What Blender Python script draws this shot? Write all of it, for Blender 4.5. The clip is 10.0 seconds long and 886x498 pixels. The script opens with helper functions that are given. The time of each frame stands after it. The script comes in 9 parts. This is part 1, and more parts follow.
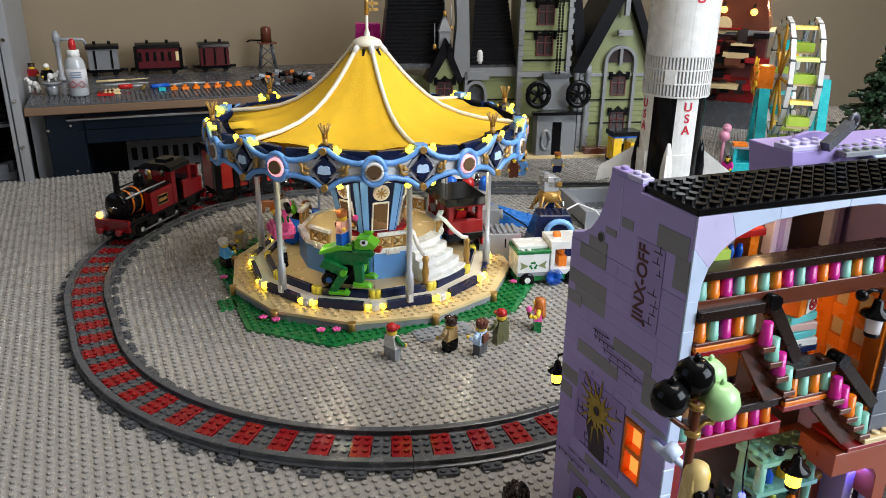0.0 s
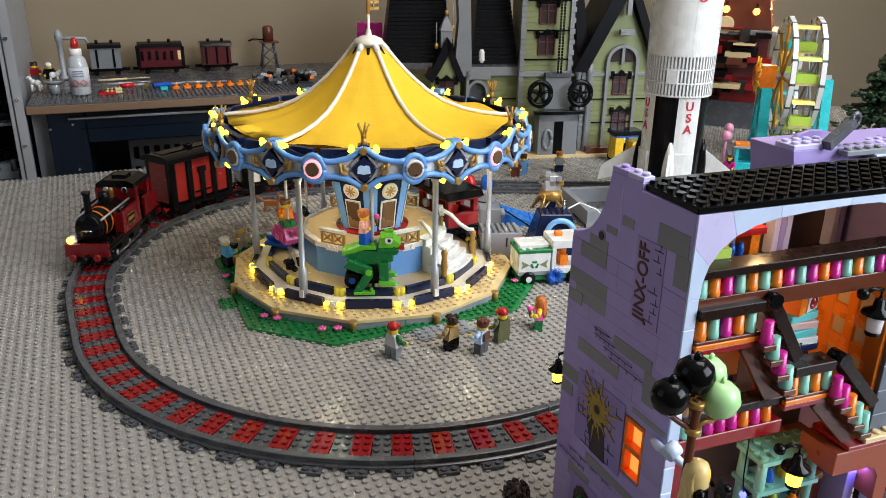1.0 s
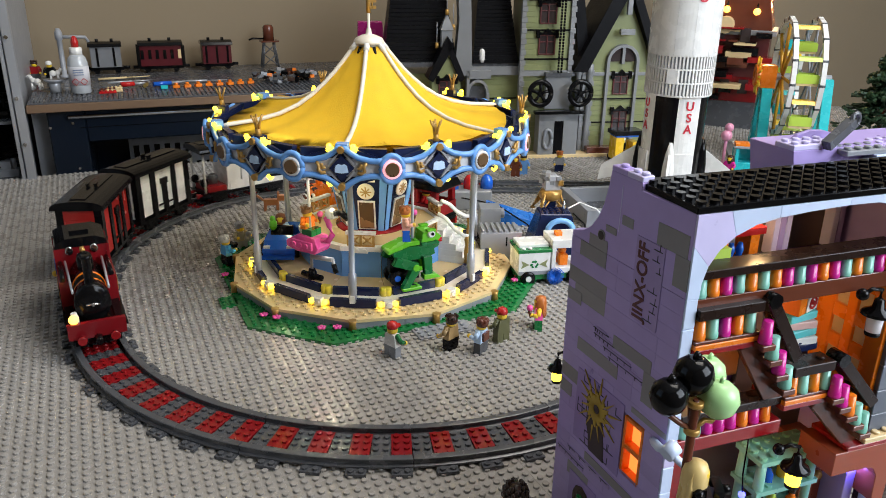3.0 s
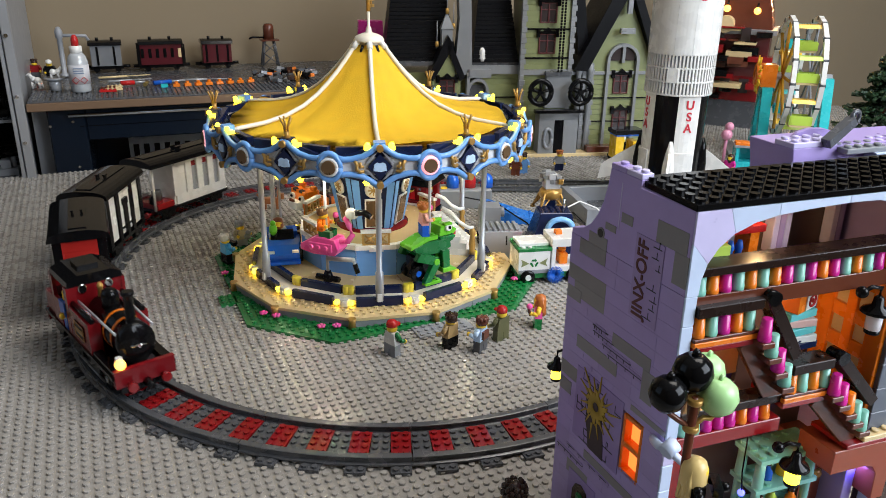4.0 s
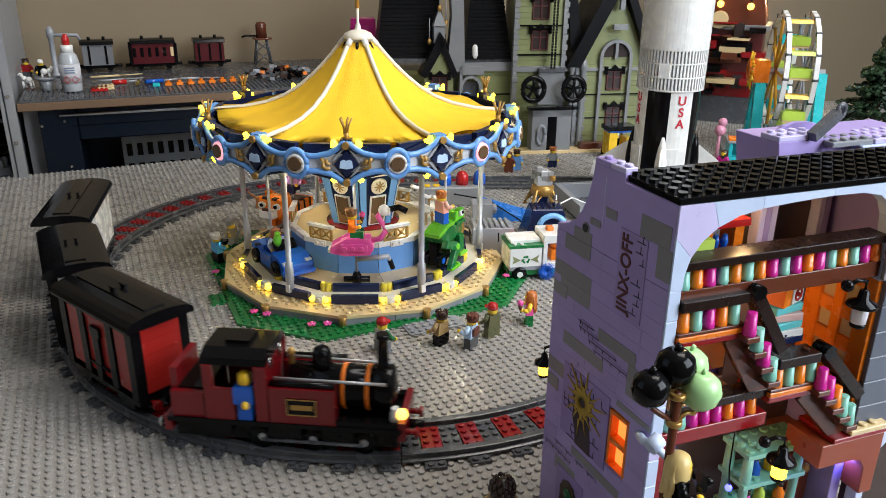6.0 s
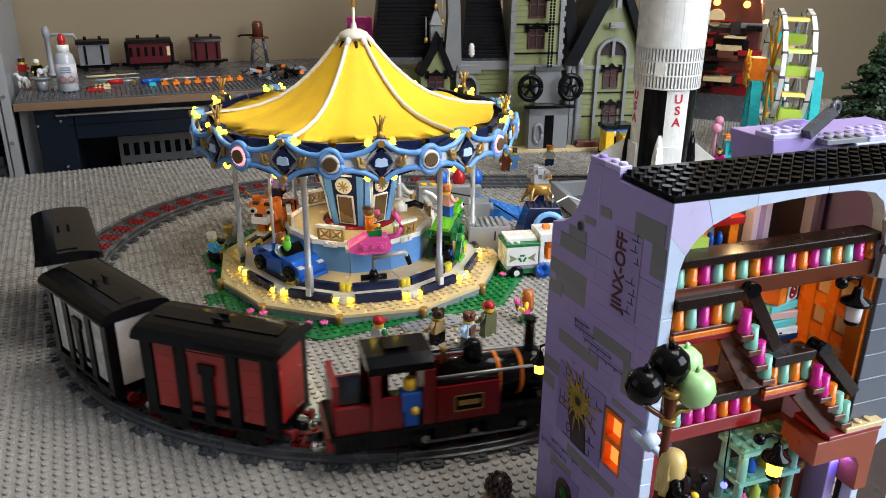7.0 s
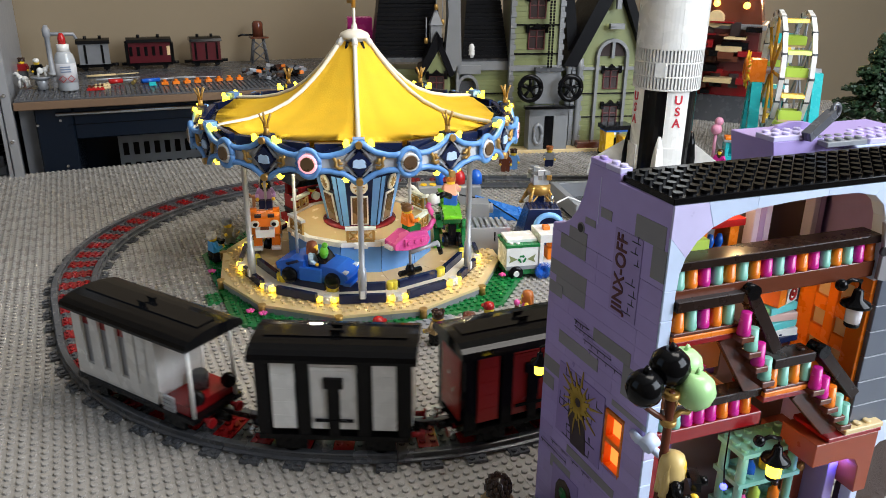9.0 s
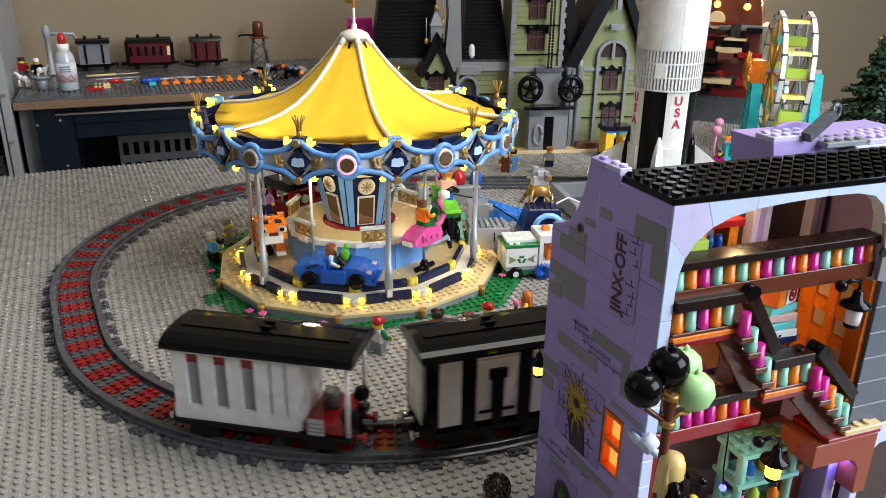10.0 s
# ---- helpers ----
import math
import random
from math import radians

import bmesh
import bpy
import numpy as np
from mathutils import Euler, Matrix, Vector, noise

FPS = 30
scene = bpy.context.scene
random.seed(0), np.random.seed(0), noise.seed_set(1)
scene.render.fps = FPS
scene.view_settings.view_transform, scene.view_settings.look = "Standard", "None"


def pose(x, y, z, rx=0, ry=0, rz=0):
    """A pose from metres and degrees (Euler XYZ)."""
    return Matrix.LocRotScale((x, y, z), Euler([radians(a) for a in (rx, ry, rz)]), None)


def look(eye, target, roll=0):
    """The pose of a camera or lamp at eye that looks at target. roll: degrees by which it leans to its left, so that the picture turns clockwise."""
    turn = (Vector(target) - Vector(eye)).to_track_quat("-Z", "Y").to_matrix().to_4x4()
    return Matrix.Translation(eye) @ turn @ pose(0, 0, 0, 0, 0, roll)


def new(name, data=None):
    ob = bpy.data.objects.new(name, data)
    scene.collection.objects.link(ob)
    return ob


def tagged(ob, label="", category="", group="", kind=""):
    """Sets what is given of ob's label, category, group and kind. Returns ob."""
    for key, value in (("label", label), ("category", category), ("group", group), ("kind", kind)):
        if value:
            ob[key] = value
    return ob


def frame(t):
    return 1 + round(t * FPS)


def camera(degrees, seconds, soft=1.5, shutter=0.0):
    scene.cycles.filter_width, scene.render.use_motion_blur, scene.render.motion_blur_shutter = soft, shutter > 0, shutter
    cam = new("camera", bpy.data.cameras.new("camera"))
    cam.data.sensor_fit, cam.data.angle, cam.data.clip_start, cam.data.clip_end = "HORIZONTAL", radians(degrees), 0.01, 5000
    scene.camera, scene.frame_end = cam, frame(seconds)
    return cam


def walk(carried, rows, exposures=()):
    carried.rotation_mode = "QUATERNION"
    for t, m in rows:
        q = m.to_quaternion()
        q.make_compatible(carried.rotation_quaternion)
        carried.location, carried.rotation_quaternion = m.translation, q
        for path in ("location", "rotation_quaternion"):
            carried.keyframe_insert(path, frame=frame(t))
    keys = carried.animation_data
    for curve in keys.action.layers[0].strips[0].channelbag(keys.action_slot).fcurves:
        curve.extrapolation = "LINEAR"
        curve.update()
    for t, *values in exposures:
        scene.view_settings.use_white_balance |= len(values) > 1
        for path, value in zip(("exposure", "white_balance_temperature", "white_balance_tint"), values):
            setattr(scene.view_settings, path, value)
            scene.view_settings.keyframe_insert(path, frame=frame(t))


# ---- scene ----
cam = camera(59.79, 10.0, soft=0.9, shutter=0.8)
walk(cam, [
    (0, pose(-0.3403, -0.7470, 0.3615, 69.124, 0, -28.264) @ pose(0, 0, 0, 0, 0, 0.779)),
    (0.5, pose(-0.3404, -0.7471, 0.3613, 69.129, 0, -28.136) @ pose(0, 0, 0, 0, 0, 0.779)),
    (1, pose(-0.3398, -0.7476, 0.3607, 69.100, 0, -28.114) @ pose(0, 0, 0, 0, 0, 0.815)),
    (1.5, pose(-0.3396, -0.7479, 0.3605, 69.110, 0, -28.133) @ pose(0, 0, 0, 0, 0, 0.871)),
    (2, pose(-0.3392, -0.7477, 0.3602, 69.088, 0, -28.114) @ pose(0, 0, 0, 0, 0, 0.899)),
    (2.5, pose(-0.3394, -0.7477, 0.3609, 69.078, 0, -28.112) @ pose(0, 0, 0, 0, 0, 0.909)),
    (4, pose(-0.3389, -0.7481, 0.3593, 69.036, 0, -28.078) @ pose(0, 0, 0, 0, 0, 0.974)),
    (4.5, pose(-0.3375, -0.7488, 0.3592, 69.026, 0, -28.066) @ pose(0, 0, 0, 0, 0, 0.945)),
    (5, pose(-0.3355, -0.7492, 0.3582, 68.969, 0, -28.127) @ pose(0, 0, 0, 0, 0, 0.864)),
    (5.5, pose(-0.3331, -0.7497, 0.3574, 68.950, 0, -28.163) @ pose(0, 0, 0, 0, 0, 0.746)),
    (7, pose(-0.3296, -0.7515, 0.3574, 68.831, 0, -28.369) @ pose(0, 0, 0, 0, 0, 0.528)),
    (7.5, pose(-0.3297, -0.7513, 0.3576, 68.813, 0, -28.397) @ pose(0, 0, 0, 0, 0, 0.496)),
    (8, pose(-0.3301, -0.7514, 0.3572, 68.796, 0, -28.427) @ pose(0, 0, 0, 0, 0, 0.557)),
    (8.5, pose(-0.3307, -0.7515, 0.3578, 68.794, 0, -28.448) @ pose(0, 0, 0, 0, 0, 0.632)),
    (9, pose(-0.3304, -0.7513, 0.3582, 68.830, 0, -28.435) @ pose(0, 0, 0, 0, 0, 0.699)),
    (9.5, pose(-0.3300, -0.7514, 0.3579, 68.865, 0, -28.429) @ pose(0, 0, 0, 0, 0, 0.756)),
    (10, pose(-0.3296, -0.7510, 0.3575, 68.887, 0, -28.431) @ pose(0, 0, 0, 0, 0, 0.803)),
], exposures=[(0.0, 0.0), (5.5, 0.0), (7.0, 0.04), (9.0, 0.1), (10.0, 0.1)])

# ---------------------------------------------------------------- light
world = bpy.data.worlds.new("daylight")
scene.world = world
world.use_nodes = True
wn = world.node_tree
sky = wn.nodes.new("ShaderNodeTexSky")
sky.sky_type, sky.sun_disc = "NISHITA", False
sky.sun_elevation, sky.sun_rotation = radians(35), radians(150)
wn.links.new(sky.outputs[0], wn.nodes["Background"].inputs[0])
wn.nodes["Background"].inputs[1].default_value = 0.12


def area_lamp(name, at, to, sx, sy, watts, rgb):
    la = bpy.data.lights.new(name, "AREA")
    la.shape, la.size, la.size_y, la.energy, la.color = "RECTANGLE", sx, sy, watts, rgb
    ob = new(name, la)
    ob.matrix_world = look(at, to)
    return ob


# Overhead lamp added for light from high on the right; the skylight is invented.
area_lamp("skylight_daylight", (0.65, -0.45, 1.74), (0.0, 0.0, 0.0), 1.0, 0.9, 28, (1.0, 0.95, 0.88))
area_lamp("window_daylight", (1.0, -1.66, 0.95), (0.1, 0.0, 0.0), 1.5, 1.1, 54, (0.80, 0.89, 1.0))
# Weak bluish fill from the left; its window is added, out of view.
area_lamp("window_daylight", (-1.60, 0.15, 0.95), (0.0, 0.1, 0.0), 1.2, 1.1, 1.8, (0.78, 0.89, 1.0))
# Warm lamp added beside the dark house, off its lanterns, for the wall's glow.
glow = bpy.data.lights.new("lantern_light", "POINT")
glow.energy, glow.color, glow.shadow_soft_size = 1.8, (1.0, 0.62, 0.25), 0.012
new("lantern_light", glow).location = (1.153, 0.474, 0.270)
for at in ((-0.0139, -0.4682, 0.168), (0.0250, -0.4780, 0.180), (-0.0300, -0.4720, 0.098), (0.0050, -0.4770, 0.236)):
    kit = bpy.data.lights.new("shop_lamp_light", "POINT")
    kit.energy, kit.color, kit.shadow_soft_size = 0.055, (1.0, 0.62, 0.28), 0.004
    new("shop_lamp_light", kit).location = at

led = bpy.data.lights.new("blue_lamp_light", "POINT")
led.energy, led.color, led.shadow_soft_size = 0.03, (0.15, 0.15, 1.0), 0.003
new("blue_lamp_light", led).location = (0.0840, -0.5120, 0.0600)

# the ring of bulbs under the roundabout's canopy
for at in ((0.085, 0.085), (-0.085, 0.085), (-0.085, -0.085), (0.085, -0.085)):
    ring = bpy.data.lights.new("canopy_bulb_light", "POINT")
    ring.energy, ring.color, ring.shadow_soft_size = 0.30, (1.0, 0.86, 0.58), 0.006
    new("canopy_bulb_light", ring).location = (at[0] - 0.005, at[1] + 0.0585, 0.148)

# ---------------------------------------------------------------- materials
MATS = {}


def plastic(name, rgb, rough=0.28, bump=0.0, vary=0.06, metal=0.0, glow=0.0, alpha=1.0, scale=60.0, coat=0.0, spec=0.5):
    """Moulded plastic or the like: base colour with a broad and a fine variation, gloss that varies with handling, fine relief."""
    if name in MATS:
        return MATS[name]
    m = bpy.data.materials.new(name)
    m.use_nodes = True
    nt = m.node_tree
    b = nt.nodes["Principled BSDF"]
    tex = nt.nodes.new("ShaderNodeTexCoord")
    n1 = nt.nodes.new("ShaderNodeTexNoise")
    n1.inputs["Scale"].default_value, n1.inputs["Detail"].default_value = scale, 4
    n2 = nt.nodes.new("ShaderNodeTexNoise")
    n2.inputs["Scale"].default_value, n2.inputs["Detail"].default_value = scale * 14, 2
    for n in (n1, n2):
        nt.links.new(tex.outputs["Object"], n.inputs["Vector"])
    info = nt.nodes.new("ShaderNodeObjectInfo")
    add = nt.nodes.new("ShaderNodeMath")
    add.operation = "ADD"
    nt.links.new(n1.outputs["Fac"], add.inputs[0])
    half = nt.nodes.new("ShaderNodeMath")
    half.operation, half.inputs[1].default_value = "MULTIPLY", 0.5
    nt.links.new(info.outputs["Random"], half.inputs[0])
    nt.links.new(half.outputs[0], add.inputs[1])
    ramp = nt.nodes.new("ShaderNodeMapRange")
    ramp.inputs["From Min"].default_value, ramp.inputs["From Max"].default_value = 0.3, 1.2
    ramp.inputs["To Min"].default_value, ramp.inputs["To Max"].default_value = 1 - vary * 2, 1 + vary
    nt.links.new(add.outputs[0], ramp.inputs["Value"])
    mul = nt.nodes.new("ShaderNodeMix")
    mul.data_type, mul.blend_type = "RGBA", "MULTIPLY"
    mul.inputs["Factor"].default_value = 1.0
    mul.inputs["A"].default_value = (*rgb, 1)
    nt.links.new(ramp.outputs[0], mul.inputs["B"])
    nt.links.new(mul.outputs["Result"], b.inputs["Base Color"])
    rr = nt.nodes.new("ShaderNodeMapRange")
    rr.inputs["To Min"].default_value, rr.inputs["To Max"].default_value = max(0.05, rough - 0.08), rough + 0.12
    nt.links.new(n1.outputs["Fac"], rr.inputs["Value"])
    nt.links.new(rr.outputs[0], b.inputs["Roughness"])
    b.inputs["Metallic"].default_value = metal
    b.inputs["Coat Weight"].default_value = coat
    b.inputs["Specular IOR Level"].default_value = spec
    if bump:
        bp = nt.nodes.new("ShaderNodeBump")
        bp.inputs["Strength"].default_value, bp.inputs["Distance"].default_value = bump, 0.0006
        nt.links.new(n2.outputs["Fac"], bp.inputs["Height"])
        nt.links.new(bp.outputs[0], b.inputs["Normal"])
    if glow:
        b.inputs["Emission Color"].default_value = (*rgb, 1)
        b.inputs["Emission Strength"].default_value = glow
    if alpha < 1:
        b.inputs["Transmission Weight"].default_value = 1 - alpha
    MATS[name] = m
    return m


GREY = plastic("light_grey_plastic", (0.315, 0.297, 0.272), 0.26, 0.15)
MGREY = plastic("stone_grey_plastic", (0.25, 0.26, 0.28), 0.3, 0.1)
DGREY = plastic("dark_grey_plastic", (0.075, 0.078, 0.085), 0.24, 0.1)
BLACK = plastic("black_plastic", (0.004, 0.004, 0.0045), 0.09, spec=0.16)
RED = plastic("red_plastic", (0.42, 0.012, 0.012), 0.22)
DRED = plastic("dark_red_plastic", (0.23, 0.008, 0.01), 0.15)
WHITE = plastic("white_plastic", (0.72, 0.71, 0.68), 0.25)
YELLOW = plastic("yellow_plastic", (0.82, 0.5, 0.02), 0.25)
SKIN = plastic("yellow_head_plastic", (0.8, 0.53, 0.03), 0.3)
CLOTH = plastic("yellow_canopy_fabric", (0.93, 0.56, 0.02), 0.75, 0.5)
BLUE = plastic("medium_blue_plastic", (0.14, 0.33, 0.68), 0.22)
CARBLUE = plastic("bright_blue_plastic", (0.01, 0.1, 0.5), 0.18)
NAVY = plastic("navy_plastic", (0.008, 0.014, 0.05), 0.18, spec=0.35)
TAN = plastic("tan_plastic", (0.66, 0.5, 0.26), 0.3)
GOLD = plastic("pearl_gold_plastic", (0.42, 0.24, 0.06), 0.3, metal=0.45)
GREEN = plastic("dark_green_plastic", (0.005, 0.15, 0.035), 0.25)
LIME = plastic("bright_green_plastic", (0.13, 0.5, 0.02), 0.25)
PALELIME = plastic("pale_green_plastic", (0.4, 0.68, 0.3), 0.25)
PINK = plastic("pink_plastic", (0.75, 0.09, 0.33), 0.25)
MAGENTA = plastic("magenta_plastic", (0.55, 0.015, 0.25), 0.25)
ORANGE = plastic("orange_plastic", (0.8, 0.19, 0.01), 0.25)
LAV = plastic("lavender_plastic", (0.4, 0.31, 0.62), 0.3)
PALELAV = plastic("pale_lavender_plastic", (0.60, 0.55, 0.80), 0.3)
BROWN = plastic("reddish_brown_plastic", (0.11, 0.03, 0.015), 0.2)
DBROWN = plastic("dark_brown_plastic", (0.035, 0.014, 0.008), 0.2)
AQUA = plastic("sand_green_plastic", (0.2, 0.48, 0.38), 0.28)
TEAL = plastic("teal_plastic", (0.02, 0.45, 0.48), 0.25)
OLIVE = plastic("olive_green_plastic", (0.2, 0.22, 0.093), 0.35)
STEEL = plastic("silver_plastic", (0.4, 0.41, 0.43), 0.3, metal=0.3)
LAMP_Y = plastic("lit_yellow_lamp", (1.0, 0.70, 0.03), 0.2, glow=7.0)
LAMP_W = plastic("lit_warm_lamp", (1.0, 0.5, 0.08), 0.2, glow=4.0)
LAMP_O = plastic("lit_orange_window", (1.0, 0.28, 0.05), 0.3, glow=1.3)
CHROME = plastic("chrome", (0.7, 0.7, 0.7), 0.08, metal=1.0)
WALLP = plastic("beige_wall_paint", (0.225, 0.175, 0.112), 0.85, 0.6, vary=0.03, scale=2.0)
BENCHW = plastic("brown_bench_board", (0.15, 0.088, 0.048), 0.5, 0.3, scale=8.0)
STEELB = plastic("navy_painted_steel", (0.004, 0.008, 0.016), 0.22, scale=5.0, spec=0.3)
ALU = plastic("grey_aluminium", (0.45, 0.46, 0.48), 0.35, metal=0.6, scale=6.0)
CARPET = plastic("dark_floor_boards", (0.1, 0.08, 0.06), 0.7, 0.5, scale=4.0)
SLATE = plastic("black_roof_plastic", (0.005, 0.005, 0.006), 0.35, 0.2, spec=0.1)


# ---------------------------------------------------------------- mesh tools
def box(bm, x0, x1, y0, y1, z0, z1, m=None, mi=0):
    vs = [bm.verts.new((m @ Vector(c)) if m else c) for c in
          ((x0, y0, z0), (x1, y0, z0), (x1, y1, z0), (x0, y1, z0), (x0, y0, z1), (x1, y0, z1), (x1, y1, z1), (x0, y1, z1))]
    for q in ((3, 2, 1, 0), (4, 5, 6, 7), (0, 1, 5, 4), (1, 2, 6, 5), (2, 3, 7, 6), (3, 0, 4, 7)):
        bm.faces.new([vs[i] for i in q]).material_index = mi


def prism(bm, pts, z0, z1, m=None, mi=0, top=None):
    """A polygon in x, y drawn out from z0 to z1; top: another polygon for the upper end."""
    top = top or pts
    lo = [bm.verts.new((m @ Vector((x, y, z0))) if m else (x, y, z0)) for x, y in pts]
    hi = [bm.verts.new((m @ Vector((x, y, z1))) if m else (x, y, z1)) for x, y in top]
    n = len(lo)
    bm.faces.new(lo[::-1]).material_index = mi
    bm.faces.new(hi).material_index = mi
    for i in range(n):
        bm.faces.new((lo[i], lo[(i + 1) % n], hi[(i + 1) % n], hi[i])).material_index = mi


def ring_pts(r, n, turn=0.0):
    return [(r * math.cos(radians(turn) + 2 * math.pi * i / n), r * math.sin(radians(turn) + 2 * math.pi * i / n)) for i in range(n)]


def lathe(bm, prof, n=12, m=None, mi=0, smooth=True, turn=0.0):
    """A closed turned form: profile of (radius, height) from the bottom to the top."""
    rings = []
    for r, z in prof:
        if r < 1e-6:
            v = Vector((0, 0, z))
            rings.append([bm.verts.new(m @ v if m else v)])
        else:
            rings.append([bm.verts.new(m @ Vector((x, y, z)) if m else (x, y, z)) for x, y in ring_pts(r, n, turn)])
    for a, b in zip(rings, rings[1:]):
        for i in range(n):
            j = (i + 1) % n
            vs = [a[0]] if len(a) == 1 else [a[i], a[j]]
            vs += [b[0]] if len(b) == 1 else [b[j], b[i]]
            if len(vs) > 2:
                f = bm.faces.new(vs)
                f.material_index, f.smooth = mi, smooth
    if len(rings[0]) > 1:
        bm.faces.new(rings[0][::-1]).material_index = mi
    if len(rings[-1]) > 1:
        bm.faces.new(rings[-1]).material_index = mi


def rod(bm, a, b, r, r2=None, n=10, mi=0):
    a, b = Vector(a), Vector(b)
    d = b - a
    m = Matrix.Translation(a) @ d.to_track_quat("Z", "Y").to_matrix().to_4x4()
    lathe(bm, [(r, 0), (r if r2 is None else r2, d.length)], n, m, mi)


def ball(bm, c, r, n=12, mi=0, sz=1.0):
    prof = [(r * math.cos(a) if abs(a) < 1.57 else 0.0, r * sz * math.sin(a)) for a in [math.pi * (i / 8 - 0.5) for i in range(9)]]
    prof[0], prof[-1] = (0.0, -r * sz), (0.0, r * sz)
    lathe(bm, prof, n, Matrix.Translation(c), mi)


def tube(bm, pts, r, n=8, mi=0):
    """A bent tube through the points."""
    pts = [Vector(p) for p in pts]
    rings = []
    for i, p in enumerate(pts):
        d = (pts[min(i + 1, len(pts) - 1)] - pts[max(i - 1, 0)]).normalized()
        s = d.cross(Vector((0, 0, 1)))
        s = (s if s.length > 1e-3 else Vector((1, 0, 0))).normalized()
        u = s.cross(d)
        rings.append([bm.verts.new(p + r * (math.cos(a) * s + math.sin(a) * u)) for a in [2 * math.pi * k / n for k in range(n)]])
    for a, b in zip(rings, rings[1:]):
        for i in range(n):
            f = bm.faces.new((a[i], b[i], b[(i + 1) % n], a[(i + 1) % n]))
            f.material_index, f.smooth = mi, True
    bm.faces.new(rings[0]).material_index = mi
    bm.faces.new(rings[-1][::-1]).material_index = mi


def studs(bm, pts, z, m=None, mi=0, n=10, r=0.0024, h=0.0017):
    for x, y in pts:
        prism(bm, [(x + a, y + b) for a, b in ring_pts(r, n)], z, z + h, m, mi)


def mesh_of(name, bm, mats, bevel=0.0):
    if bevel:
        bmesh.ops.bevel(bm, geom=[e for e in bm.edges if len(e.link_faces) == 2 and e.calc_face_angle(0) > 0.6],
                        offset=bevel, segments=1, affect="EDGES", clamp_overlap=True)
    me = bpy.data.meshes.new(name)
    bm.normal_update()
    bm.to_mesh(me)
    bm.free()
    for q in (mats if isinstance(mats, (list, tuple)) else [mats]):
        me.materials.append(q)
    return me


def part(name, bm, mats, parent=None, label="", m=None, bevel=0.0):
    """Links a bmesh as one mesh object, under a thing or a part."""
    ob = new(name, mesh_of(name, bm, mats, bevel))
    if parent:
        ob.parent = parent
    if m is not None:
        ob.matrix_basis = m
    if label:
        ob["label"] = label
    return ob


def again(name, ob, parent, m):
    """The same mesh once more, as a part of its own."""
    c = new(name, ob.data)
    c.parent = parent
    c.matrix_basis = m
    return c


def thing(name, label, category, m=None, group="", kind=""):
    ob = new(name)
    ob.empty_display_size = 0.01
    if m is not None:
        ob.matrix_basis = m
    return tagged(ob, label, category, group, kind)


B = bmesh.new
S = 0.008          # stud pitch
PL = 0.0032        # plate height
BR = 0.0096        # brick height


# ---------------------------------------------------------------- room and table
GRID = pose(-0.042, -0.131, 0, 0, 0, -3.3)   # the corner where four baseplates meet
ROOM = pose(-0.357, 0.662, 0, 0, 0, -5.5)    # front left corner of the workbench, along the back wall


def room():
    def slab(name, label, mat, *d):
        bm = B()
        box(bm, *d)
        return tagged(part(name, bm, mat), label, name.split("_")[0], kind="structure")
    slab("floor", "dark wooden floor of the hobby room", CARPET, -1.72, 3.2, -1.8, 1.35, -0.8, -0.75)
    # Ceiling and its opening are unseen, added to hold the overhead lamp.
    bm = B()
    for d in ((-1.72, 0.1, -1.8, 1.5), (1.2, 3.2, -1.8, 1.5), (0.1, 1.2, -1.8, -0.95), (0.1, 1.2, 0.05, 1.5)):
        box(bm, *d, 1.77, 1.82)
    tagged(part("ceiling", bm, WHITE), "unseen white ceiling with an opening left for the overhead lamp", "ceiling", kind="structure")
    bm = B()
    box(bm, -2.2, 3.6, 0.385, 0.45, -0.78, 1.78)
    tagged(part("wall_north", bm, WALLP, m=ROOM), "plain beige painted wall behind the workbench", "wall", kind="structure")
    # West wall and opening are unseen, added round the left fill lamp.
    bm = B()
    for d in ((-1.8, 1.5, -0.8, 0.35), (-1.8, 1.5, 1.55, 1.8), (-1.8, -0.5, 0.35, 1.55), (0.8, 1.5, 0.35, 1.55)):
        box(bm, -1.72, -1.64, d[0], d[1], d[2], d[3])
    tagged(part("wall_west", bm, WALLP), "unseen beige side wall with an opening left for the fill lamp", "wall", kind="structure")
    slab("wall_east", "plain beige painted side wall", WALLP, 3.2, 3.25, -1.8, 1.5, -0.8, 1.8)
    bm = B()
    for d in ((-1.72, 3.2, -0.8, 0.4), (-1.72, 3.2, 1.5, 1.8), (-1.72, 0.2, 0.4, 1.5), (1.8, 3.2, 0.4, 1.5)):
        box(bm, d[0], d[1], -1.8, -1.7, d[2], d[3])
    tagged(part("wall_south", bm, WALLP), "plain beige wall with a window opening", "wall", kind="structure")


def table():
    t = thing("layout_table", "grey layout table under the baseplates", "table")
    bm = B()
    box(bm, -14 * 0.064, 26 * 0.064, -0.62, 0.786, -0.022, -0.0022, GRID)
    part("tabletop", bm, MGREY, t)
    for x in (-0.8, 0.4, 1.5):
        for y in (-0.55, 0.7):
            bm = B()
            box(bm, x - 0.02, x + 0.02, y - 0.02, y + 0.02, -0.75, -0.022, GRID)
            part("leg", bm, MGREY, t)


